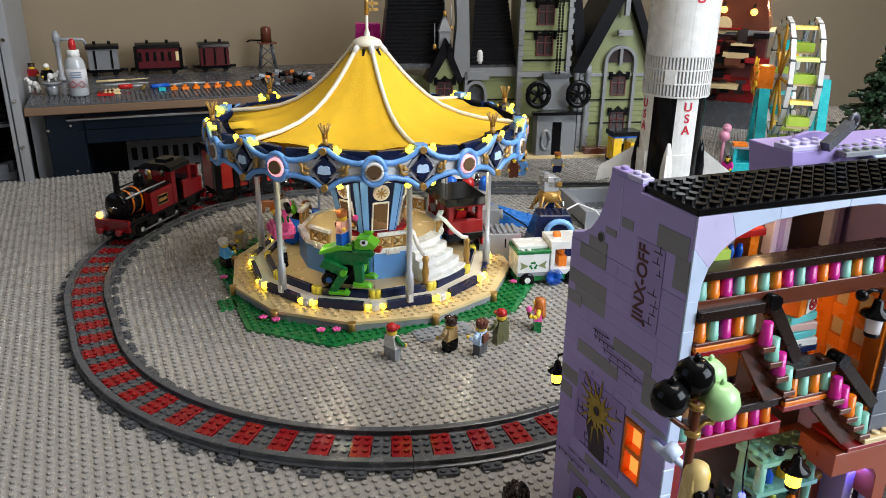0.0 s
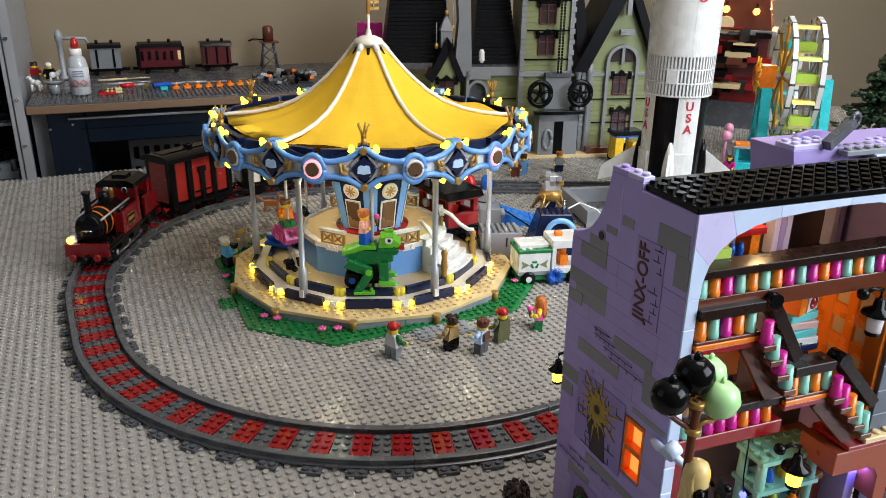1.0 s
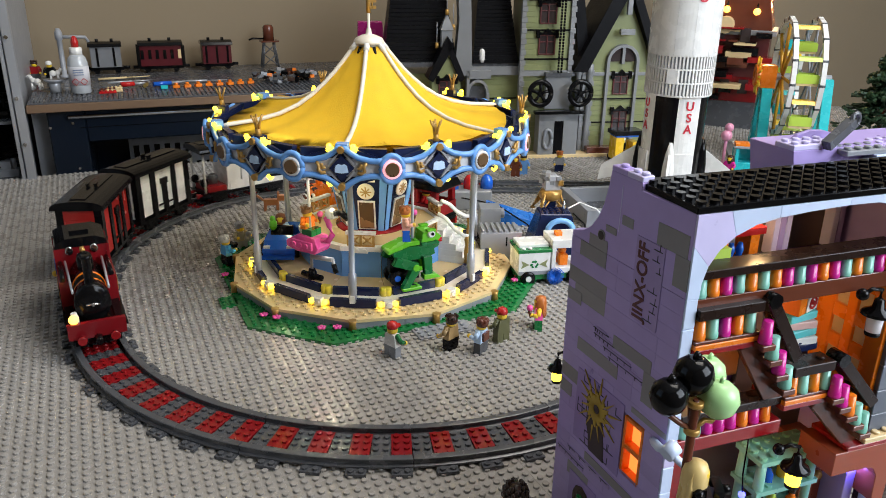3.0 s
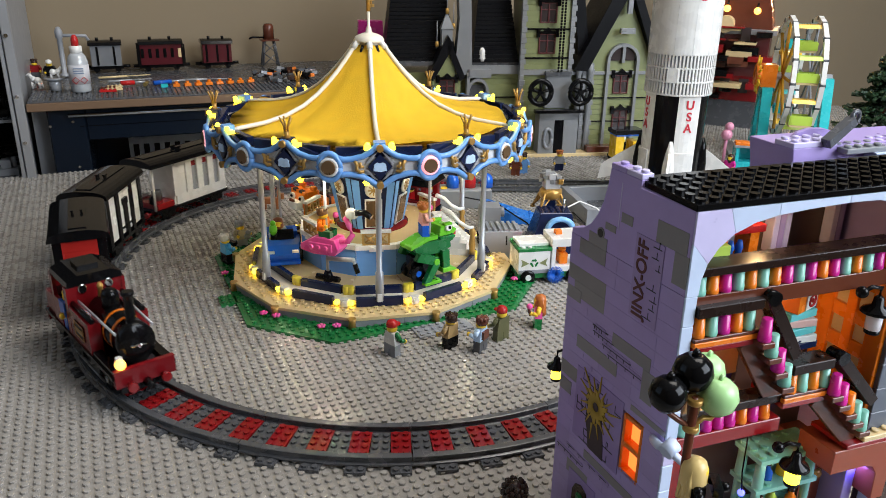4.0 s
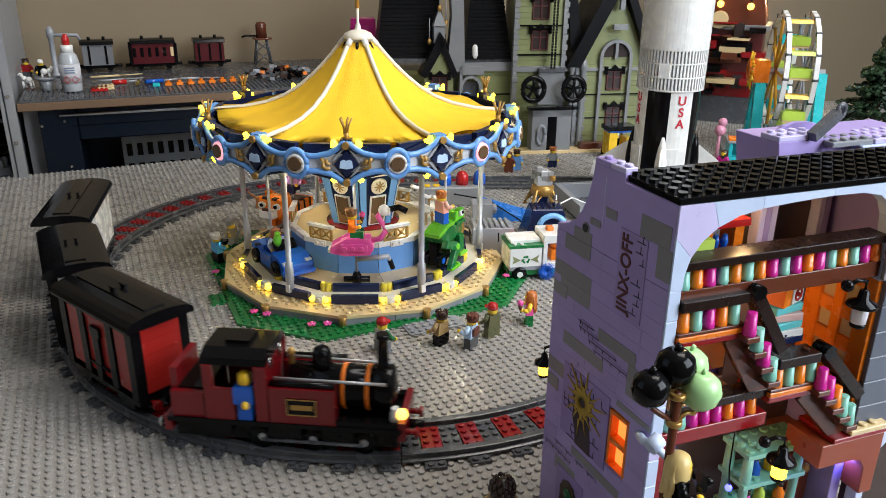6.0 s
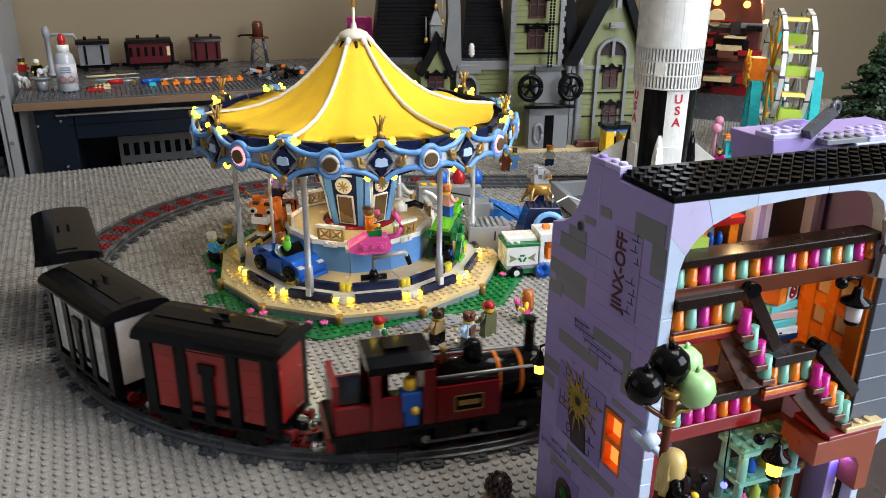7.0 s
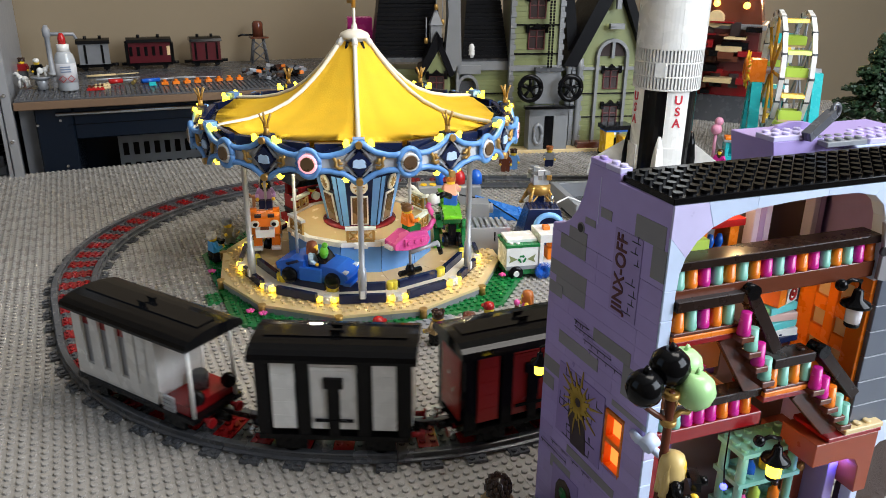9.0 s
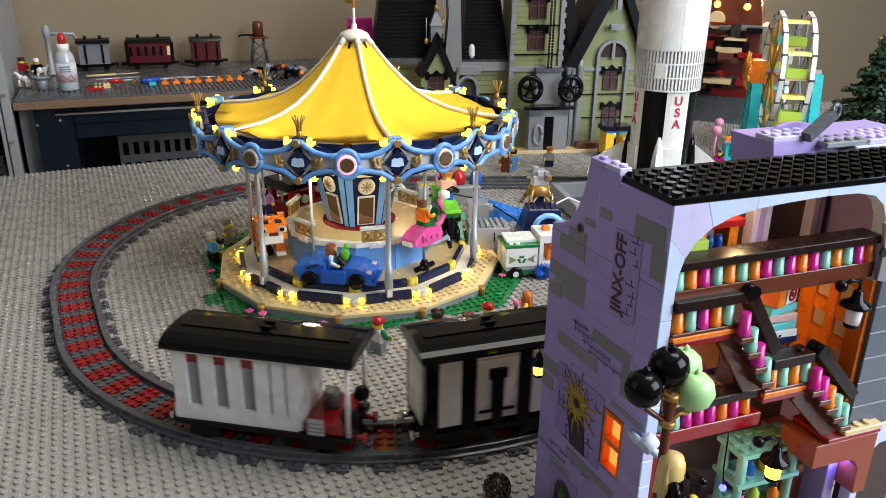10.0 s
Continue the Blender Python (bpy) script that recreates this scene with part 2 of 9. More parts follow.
def stud_field(name, x0, y0, nx, ny, sides, skip):
    """All studs of one baseplate in one mesh."""
    c = np.array([[x0 + (i + 0.5) * S, y0 + (j + 0.5) * S] for i in range(nx) for j in range(ny)])
    c = c[[not skip(*q) for q in c]]
    a = np.arange(sides) * 2 * np.pi / sides
    circ = np.stack([np.cos(a), np.sin(a)], 1) * 0.00245
    low = np.concatenate([c[:, None] + circ, np.zeros((len(c), sides, 1))], 2)
    mid = np.concatenate([c[:, None] + circ, np.full((len(c), sides, 1), 0.00155)], 2)
    top = np.concatenate([c[:, None] + circ * 0.9, np.full((len(c), sides, 1), 0.0018)], 2)
    v = np.concatenate([low, mid, top], 1).reshape(-1, 3)
    faces = []
    for k in range(len(c)):
        o = k * 3 * sides
        for i in range(sides):
            j = (i + 1) % sides
            faces.append((o + i, o + j, o + sides + j, o + sides + i))
            faces.append((o + sides + i, o + sides + j, o + 2 * sides + j, o + 2 * sides + i))
        faces.append(tuple(range(o + 2 * sides, o + 3 * sides)))
    me = bpy.data.meshes.new(name)
    me.from_pydata(v.tolist(), [], faces)
    me.materials.append(GREY)
    return me


def baseplates():
    for i in range(-2, 4):
        for j in range(-2, 3):
            x0, y0 = i * 48 * S, j * 48 * S
            ny = 48 if j < 2 else 3
            if i == -2:
                x0, nx = x0 + 24 * S, 24
            else:
                nx = 48
            if j == -2:
                y0, ny = y0 + 30 * S, 18
            bm = B()
            g = 0.0001
            box(bm, x0 + g, x0 + nx * S - g, y0 + g, y0 + ny * S - g, -0.0022, 0.0)
            plate = part("baseplate", bm, GREY, m=GRID, bevel=0.0003)
            tagged(plate, "light grey studded toy baseplate lying on the table", "baseplate", "baseplates of the layout", "structure")
            near = j < 0 or (j == 0 and i < 1)
            st = new("studs", stud_field("studs", x0, y0, nx, ny, 10 if near else 7, lambda x, y: False))
            st.parent = plate
            st["kind"] = "stuff"


room()
table()
baseplates()

# ---------------------------------------------------------------- track
RT = 0.32            # radius of the track's middle line
LEFT = 0.09          # length of the straight on the left
RU, R2, BEND = 0.338, 0.268, 56.5


def track_at(s):
    """Place and heading (degrees, 0 = +x) of the track's middle line, s metres past the head of the left straight."""
    if s < 0:
        a1 = radians(60) * RU
        if s > -a1:
            a = -s / RU
            return RU - RT - RU * math.cos(a), LEFT + RU * math.sin(a), -90 - math.degrees(a)
        px, py = RU * 0.5 - RT, LEFT + RU * math.sin(radians(60))
        s += a1
        cx, cy = px + R2 * 0.5, py - R2 * math.sin(radians(60))
        a2 = radians(BEND) * R2
        if s > -a2:
            a = radians(60) - s / R2
            return cx - R2 * math.cos(a), cy + R2 * math.sin(a), -90 - math.degrees(a)
        a = radians(60 + BEND)
        s += a2
        hd = radians(-90 - 60 - BEND)
        return cx - R2 * math.cos(a) + s * math.cos(hd), cy + R2 * math.sin(a) + s * math.sin(hd), math.degrees(hd)
    if s < LEFT:
        return -RT, LEFT - s, -90.0
    a = (s - LEFT) / RT
    if a < radians(135):
        return -RT * math.cos(a), -RT * math.sin(a), -90 + math.degrees(a)
    s -= LEFT + RT * radians(135)
    q = math.sqrt(0.5)
    return RT * q + s * q, -RT * q + s * q, 45.0


SMIN, SMAX = -1.15, LEFT + RT * radians(150)


def track():
    tr = thing("train_track", "dark grey toy rails on alternating dark red and grey sleepers", "railway track", kind="structure")
    # rails, in lengths with open joints
    piece = RT * radians(22.5)
    cuts = [LEFT + k * piece for k in range(0, 8)] + [0.0] + [-k * piece for k in range(1, 11)]
    cuts = sorted(c for c in cuts if SMIN - 0.1 < c < SMAX + 0.1)
    prof = [(-0.0042, 0.0032), (-0.0042, 0.0046), (-0.0022, 0.0056), (-0.0022, 0.0084), (-0.0030, 0.0092), (-0.0030, 0.0102), (-0.0024, 0.0106),
            (0.0024, 0.0106), (0.0030, 0.0102), (0.0030, 0.0092), (0.0022, 0.0084), (0.0022, 0.0056), (0.0042, 0.0046), (0.0042, 0.0032)]
    for a, b in zip(cuts, cuts[1:]):
        for side in (-0.02, 0.02):
            bm = B()
            rings = []
            n = max(2, int((b - a) / 0.008))
            for k in range(n + 1):
                s = a + 0.0003 + (b - a - 0.0006) * k / n
                x, y, h = track_at(s)
                m = pose(x, y, 0, 0, 0, h)
                rings.append([bm.verts.new(m @ Vector((0, side + o, z))) for o, z in prof])
            for p, q in zip(rings, rings[1:]):
                for i in range(len(prof)):
                    j = (i + 1) % len(prof)
                    bm.faces.new((p[i], q[i], q[j], p[j]))
            bm.faces.new(rings[0])
            bm.faces.new(rings[-1][::-1])
            part("rail", bm, DGREY, tr)
    # sleepers: a dark grey base with studs, every other one with a dark red plate between the rails
    def sleeper(red):
        bm = B()
        w = 0.0078 if red else 0.0076
        box(bm, -w, w, -0.0318, 0.0318, 0.0008, PL)
        studs(bm, [(sx * 0.004, sy) for sx in (-1, 1) for sy in (-0.028, 0.028)], PL, n=8)
        if not red:
            studs(bm, [(sx * 0.004, sy) for sx in (-1, 1) for sy in (-0.012, -0.004, 0.004, 0.012)], PL, n=8)
        return mesh_of("sleeper", bm, DGREY)

    def redplate():
        bm = B()
        box(bm, -0.0078, 0.0078, -0.0158, 0.0158, PL, PL + 0.0031)
        studs(bm, [(sx * 0.004, sy) for sx in (-1, 1) for sy in (-0.012, -0.004, 0.004, 0.012)], PL + 0.0031, n=8)
        return mesh_of("red_plate", bm, DRED)
    def greyplate():
        bm = B()
        box(bm, -0.0074, 0.0074, -0.0158, 0.0158, PL, PL + 0.0026)
        studs(bm, [(sx * 0.004, sy) for sx in (-1, 1) for sy in (-0.012, -0.004, 0.004, 0.012)], PL + 0.0026, n=8)
        return mesh_of("grey_plate", bm, DGREY)
    base, mr, mg = sleeper(True), redplate(), greyplate()
    step = piece / 8
    s = LEFT + step * 0.5 - step * 60
    i = 0
    while s < SMAX:
        if s > SMIN:
            x, y, h = track_at(s)
            m = pose(x, y, 0, 0, 0, h)
            if i % 2:
                o = new("sleeper", base)
                o.parent, o.matrix_basis = tr, m
                o = new("red_plate", mr)
                o.parent, o.matrix_basis = tr, m
            else:
                o = new("grey_plate", mg)
                o.parent, o.matrix_basis = tr, m @ pose(0, 0, -0.0006)
        s += step
        i += 1


track()


# ---------------------------------------------------------------- toy figures (dolls, one mesh each)
def doll(name, label, torso, legs, hair, style="short", m=None, seated=False, sleeve=None, skirt=False, held=None, group="toy figures"):
    bm = B()
    z0 = 0.0
    # legs
    if seated:
        for s in (-1, 1):
            box(bm, -0.002, 0.011, s * 0.004 - 0.0036, s * 0.004 + 0.0036, 0, 0.0065, mi=1)
            box(bm, 0.008, 0.012, s * 0.004 - 0.0036, s * 0.004 + 0.0036, -0.003, 0.0065, mi=1)
        z0 = 0.006
    else:
        for s in (-1, 1):
            box(bm, -0.0036, 0.0036, s * 0.0039 - 0.0037, s * 0.0039 + 0.0037, 0.0022, 0.0105, mi=1)
            box(bm, -0.0036, 0.0046, s * 0.0039 - 0.0037, s * 0.0039 + 0.0037, 0, 0.0024, mi=1)
        box(bm, -0.0037, 0.0037, -0.0078, 0.0078, 0.0098, 0.0126, mi=1)
        z0 = 0.0126
    # torso, narrower at the top
    prism(bm, [(-0.0038, -0.0078), (0.0038, -0.0078), (0.0038, 0.0078), (-0.0038, 0.0078)], z0, z0 + 0.0124,
          top=[(-0.0036, -0.0058), (0.0036, -0.0058), (0.0036, 0.0058), (-0.0036, 0.0058)], mi=0)
    for s in (-1, 1):
        sh = Vector((0, s * 0.0068, z0 + 0.0108))
        el = Vector((0.0012, s * 0.0098, z0 + 0.0055))
        ha = Vector((0.0068, s * 0.0092, z0 + 0.0025 + (0.004 if held else 0)))
        ball(bm, sh, 0.0026, 8, mi=4)
        rod(bm, sh, el, 0.0026, 0.0023, 8, mi=4)
        rod(bm, el, ha, 0.0022, 0.002, 8, mi=4)
        ball(bm, ha + (ha - el) * 0.25, 0.0022, 8, mi=3)
    # head
    lathe(bm, [(0.0028, 0), (0.0048, 0.0012), (0.0051, 0.0028), (0.0051, 0.0062), (0.0046, 0.0078), (0.0026, 0.0086)], 14,
          Matrix.Translation((0, 0, z0 + 0.0124)), mi=3)
    hz = z0 + 0.0124
    if style == "cap":
        lathe(bm, [(0.0055, 0.0056), (0.0057, 0.008), (0.0046, 0.0108), (0.002, 0.0122), (0, 0.0124)], 14, Matrix.Translation((0, 0, hz)), mi=2)
        prism(bm, [(0.002, -0.0042), (0.008, -0.0036), (0.0102, 0.0), (0.008, 0.0036), (0.002, 0.0042)], hz + 0.0056, hz + 0.0066, mi=2)
    elif style == "long":
        lathe(bm, [(0.0052, -0.004), (0.0064, 0.0), (0.0062, 0.006), (0.0052, 0.0102), (0.002, 0.0118), (0, 0.012)], 14, Matrix.Translation((-0.0014, 0, hz)), mi=2)
        for k in range(7):
            w = (k - 3) * 0.0017
            x = -0.0058 + 0.0012 * abs(k - 3) * 0.6
            tube(bm, [(x + 0.0010, w * 0.8, hz + 0.008), (x - 0.0006, w, hz + 0.002), (x - 0.0002 - 0.0006 * (k % 2), w * 1.15, hz - 0.004), (x - 0.0012, w * 1.1, hz - 0.009 - 0.0012 * (k % 2))], 0.0014, 6, mi=2)
    elif style == "curly":
        ball(bm, (-0.001, 0, hz + 0.006), 0.0076, 14, mi=2, sz=1.05)
        for k in range(46):
            a, h = k * 2.4, -0.75 + 1.6 * k / 46
            r = 0.0078 * math.sqrt(max(0.05, 1 - h * h))
            if math.cos(a) < 0.55 or h > 0.4:
                ball(bm, (-0.001 + r * math.cos(a), r * math.sin(a), hz + 0.006 + 0.0078 * h), 0.0019, 6, mi=2, sz=1.4)
    elif style == "bun":
        lathe(bm, [(0.0055, 0.004), (0.0062, 0.007), (0.0052, 0.0106), (0.002, 0.012), (0, 0.0122)], 14, Matrix.Translation((-0.0008, 0, hz)), mi=2)
        for k in range(7):
            a = k * 0.9
            ball(bm, (-0.001 + 0.004 * math.cos(a), 0.004 * math.sin(a), hz + 0.0095), 0.0026, 8, mi=2)
    else:
        lathe(bm, [(0.0054, 0.0036), (0.0062, 0.006), (0.0056, 0.0098), (0.003, 0.0116), (0, 0.012)], 14, Matrix.Translation((-0.0008, 0, hz)), mi=2)
        for k in range(9):
            a = k * 0.7
            box(bm, -0.001, 0.001, -0.0011, 0.0011, 0, 0.0036, Matrix.Translation((-0.0008 + 0.0042 * math.cos(a), 0.0042 * math.sin(a), hz + 0.0082)) @ pose(0, 0, 0, 20 * math.sin(a * 3), 30, 57 * a), mi=2)
    if held == "camera":
        box(bm, 0.007, 0.0115, -0.006, 0.006, z0 + 0.008, z0 + 0.0125, mi=5)
        rod(bm, (0.0115, 0, z0 + 0.010), (0.015, 0, z0 + 0.010), 0.0024, mi=5)
    elif held == "cone":
        rod(bm, (0.009, 0.009, z0 + 0.004), (0.010, 0.009, z0 + 0.012), 0.001, 0.0024, mi=6)
        ball(bm, (0.010, 0.009, z0 + 0.0145), 0.0033, 8, mi=7)
    elif held == "bag":
        box(bm, -0.0062, -0.0038, -0.005, 0.005, z0 + 0.002, z0 + 0.010, mi=6)
    elif held == "pet":
        ball(bm, (0.011, 0.003, z0 + 0.005), 0.0044, 8, mi=1)
        ball(bm, (0.013, 0.003, z0 + 0.011), 0.0036, 8, mi=1)
    ob = part(name, bm, [torso, legs, hair, SKIN, sleeve or torso, BLACK, BROWN, PINK], m=m, bevel=0.0)
    return tagged(ob, label, "toy figure", group)


# ---------------------------------------------------------------- train
def wheelset(parent, x, r=0.0085, tread=0.0195):
    for s in (-1, 1):
        bm = B()
        lathe(bm, [(r * 0.35, -0.0022), (r, -0.002), (r, 0.0014), (r * 1.12, 0.0016), (r * 1.12, 0.0026), (r * 0.4, 0.003)], 20,
              pose(x, s * tread, r, 90 * s, 0, 0))
        w = part("wheel", bm, BLACK, parent)
        bm = B()
        lathe(bm, [(r * 0.3, 0), (r * 0.3, 0.0012)], 10, pose(x, s * (tread + 0.0022), r, -90 * s, 0, 0))
        part("hub", bm, STEEL, w)


def buffers(parent, x, z, sgn):
    for s in (-1, 1):
        bm = B()
        rod(bm, (x, s * 0.014, z), (x + sgn * 0.006, s * 0.014, z), 0.0022)
        rod(bm, (x + sgn * 0.006, s * 0.014, z), (x + sgn * 0.0085, s * 0.014, z), 0.0045, 0.004, 12)
        part("buffer", bm, CHROME if sgn < 0 else DRED, parent)
    bm = B()
    rod(bm, (x, 0, z - 0.002), (x + sgn * 0.011, 0, z - 0.002), 0.0038, 0.003)
    part("coupling", bm, BLACK, parent)


LOCORED = plastic("locomotive_red_plastic", (0.16, 0.006, 0.009), 0.18)


def locomotive():
    t = thing("steam_locomotive", "dark red and black toy tank locomotive with gold nameplate", "locomotive", group="toy train")
    def P(name, mat, fn, label="", bevel=0.0006, parent=None):
        bm = B()
        fn(bm)
        return part(name, bm, mat, parent or t, label, bevel=bevel)
    for q in (-1, 1):
        for x in (-0.140, -0.088, -0.048):
            P("spring_box", BLACK, lambda b: box(b, x - 0.012, x + 0.012, q * 0.0232 - 0.0024, q * 0.0232 + 0.0024, 0.0075, 0.0150))
    # x runs back from the buffer beam at 0
    P("frame", BLACK, lambda b: box(b, -0.172, -0.004, -0.0200, 0.0200, 0.0020, 0.0150))
    P("running_board", BLACK, lambda b: box(b, -0.176, -0.002, -0.0265, 0.0265, 0.0150, 0.0180))
    P("front_beam", LOCORED, lambda b: box(b, -0.004, 0.001, -0.025, 0.025, 0.0095, 0.0225), "dark red buffer beam")
    P("rear_beam", LOCORED, lambda b: box(b, -0.179, -0.174, -0.025, 0.025, 0.0075, 0.0178))
    P("boiler", BLACK, lambda b: lathe(b, [(0.0148, 0), (0.0148, 0.075)], 24, pose(-0.088, 0, 0.0345, 0, 90, 0)), bevel=0)
    for x in (-0.030, -0.048):
        P("boiler_band", ORANGE, lambda b: lathe(b, [(0.0153, 0), (0.0153, 0.0028)], 24, pose(x, 0, 0.0345, 0, 90, 0)), bevel=0)
    P("smokebox", BLACK, lambda b: lathe(b, [(0.0158, 0), (0.0158, 0.014), (0.0145, 0.0155), (0.006, 0.0175), (0, 0.0178)], 24, pose(-0.0255, 0, 0.0345, 0, 90, 0)), bevel=0)
    P("smokebox_handle", CHROME, lambda b: (rod(b, (-0.0075, -0.006, 0.0345), (-0.0062, 0.006, 0.0345), 0.0008), rod(b, (-0.0085, 0, 0.0345), (-0.005, 0, 0.0345), 0.0013)), bevel=0)
    P("chimney", BLACK, lambda b: lathe(b, [(0.0058, 0), (0.0042, 0.003), (0.0040, 0.021), (0.0052, 0.022), (0.0052, 0.0245), (0.0034, 0.0246)], 16, pose(-0.0185, 0, 0.0480)), bevel=0)
    P("dome", BLACK, lambda b: lathe(b, [(0.0078, 0), (0.0074, 0.003), (0.0074, 0.009), (0.0060, 0.0125), (0.003, 0.0142), (0, 0.0146)], 18, pose(-0.0640, 0, 0.0475)), bevel=0)
    P("valve", GOLD, lambda b: lathe(b, [(0.003, 0), (0.0022, 0.008), (0.003, 0.009), (0.0018, 0.012)], 10, pose(-0.0870, 0, 0.0475)), bevel=0)
    for s in (-1, 1):
        P("side_tank", LOCORED, lambda b: box(b, -0.098, -0.050, min(s * 0.0150, s * 0.0255), max(s * 0.0150, s * 0.0255), 0.0180, 0.0425))
        P("front_step", BLACK, lambda b: prism(b, [(-0.05, s * 0.017), (-0.0045, s * 0.017), (-0.0045, s * 0.025), (-0.05, s * 0.025)][::int(s)], 0.018, 0.021,
                                              top=[(-0.05, s * 0.017), (-0.0045, s * 0.017), (-0.0045, s * 0.0245), (-0.05, s * 0.0245)][::int(s)]))
        P("handrail", STEEL, lambda b: rod(b, (-0.096, s * 0.017, 0.0455), (-0.014, s * 0.0155, 0.0445), 0.0011), bevel=0)
        P("tank_pipe", BLACK, lambda b: rod(b, (-0.098, s * 0.0215, 0.0442), (-0.050, s * 0.0215, 0.0442), 0.0022), bevel=0)
        plate = P("nameplate", BLACK, lambda b: box(b, -0.0850, -0.0630, min(s * 0.0255, s * 0.0262), max(s * 0.0255, s * 0.0262), 0.0245, 0.0360), "black nameplate with a gold rim", bevel=0)
        P("gold_rim", GOLD, lambda b: [box(b, *d) for d in (
            (-0.0850, -0.0630, min(s * 0.0262, s * 0.0267), max(s * 0.0262, s * 0.0267), 0.0353, 0.0360), (-0.0850, -0.0630, min(s * 0.0262, s * 0.0267), max(s * 0.0262, s * 0.0267), 0.0245, 0.0252),
            (-0.0850, -0.0843, min(s * 0.0262, s * 0.0267), max(s * 0.0262, s * 0.0267), 0.0252, 0.0353), (-0.0637, -0.0630, min(s * 0.0262, s * 0.0267), max(s * 0.0262, s * 0.0267), 0.0252, 0.0353),
            (-0.0820, -0.0660, min(s * 0.0262, s * 0.0267), max(s * 0.0262, s * 0.0267), 0.0285, 0.0320))], parent=plate, bevel=0)
        # cab sides with a door opening
        P("cab_side", LOCORED, lambda b: [box(b, *d) for d in (
            (-0.108, -0.099, min(s * 0.0225, s * 0.0255), max(s * 0.0225, s * 0.0255), 0.018, 0.0562), (-0.146, -0.124, min(s * 0.0225, s * 0.0255), max(s * 0.0225, s * 0.0255), 0.018, 0.040),
            (-0.146, -0.139, min(s * 0.0225, s * 0.0255), max(s * 0.0225, s * 0.0255), 0.040, 0.0562))])
        P("bunker_side", LOCORED, lambda b: box(b, -0.172, -0.147, min(s * 0.0195, s * 0.0245), max(s * 0.0195, s * 0.0245), 0.018, 0.036))
    P("cab_front", LOCORED, lambda b: box(b, -0.1045, -0.1000, -0.0225, 0.0225, 0.018, 0.0562), bevel=0)
    for s in (-1, 1):
        P("spectacle", CHROME, lambda b: lathe(b, [(0.0038, 0), (0.0038, 0.0012), (0.0028, 0.0012)], 14, pose(-0.1, s * 0.0115, 0.0535, 0, 90, 0)), bevel=0)
    P("bunker_back", LOCORED, lambda b: box(b, -0.173, -0.168, -0.0195, 0.0195, 0.018, 0.050))
    P("coal_cover", BLACK, lambda b: box(b, -0.168, -0.147, -0.0195, 0.0195, 0.030, 0.037))
    P("cab_roof", BLACK, lambda b: prism(b, [(-0.0245, 0.0), (0.0245, 0.0), (0.0235, 0.0045), (0.014, 0.0082), (-0.014, 0.0082), (-0.0235, 0.0045)],
                                         0, 0.048, pose(-0.1475, 0, 0.0562, 90, 0, 90)), bevel=0.0004)
    P("roof_hatch", BLACK, lambda b: box(b, -0.133, -0.115, -0.009, 0.009, 0.0640, 0.0668))
    P("lamp_body", WHITE, lambda b: lathe(b, [(0.0040, 0), (0.0040, 0.006), (0.0030, 0.009), (0.0028, 0.011)], 12, pose(-0.007, -0.0175, 0.0225)), bevel=0)
    P("headlamp", LAMP_W, lambda b: ball(b, (-0.0020, -0.0185, 0.0290), 0.0044), "glowing yellow headlamp", bevel=0)
    P("driver", CARBLUE, lambda b: (box(b, -0.122, -0.112, -0.025, -0.015, 0.018, 0.040), box(b, -0.124, -0.110, -0.0265, -0.0145, 0.030, 0.0415)), "blue figure at the cab door")
    P("driver_head", YELLOW, lambda b: lathe(b, [(0.003, 0), (0.005, 0.001), (0.005, 0.007), (0.003, 0.0086)], 12, pose(-0.117, -0.0195, 0.0415)), bevel=0)
    P("driver_hand", SKIN, lambda b: ball(b, (-0.1150, -0.0275, 0.0300), 0.0028), bevel=0)
    for x in (-0.030, -0.068, -0.106):
        wheelset(t, x, 0.0100)
    for s in (-1, 1):
        P("side_rod", DGREY, lambda b: rod(b, (-0.106, s * 0.0240, 0.0088), (-0.030, s * 0.0240, 0.0088), 0.0014), bevel=0)
    buffers(t, 0.001, 0.0165, 1)
    buffers(t, -0.179, 0.0125, -1)
    # the superstructure stands taller than the wheels suggest
    for o in t.children_recursive:
        if o.name.split(".")[0] not in ("wheel", "hub", "side_rod", "buffer", "coupling", "lamp_body", "headlamp"):
            o.data.transform(Matrix.Translation((0, 0, 0.0040)) @ Matrix.Diagonal((1, 1, 1.17, 1)))
        elif o.name.startswith(("lamp_body", "headlamp")):
            o.data.transform(Matrix.Translation((0, 0, 0.0055)))
    return t


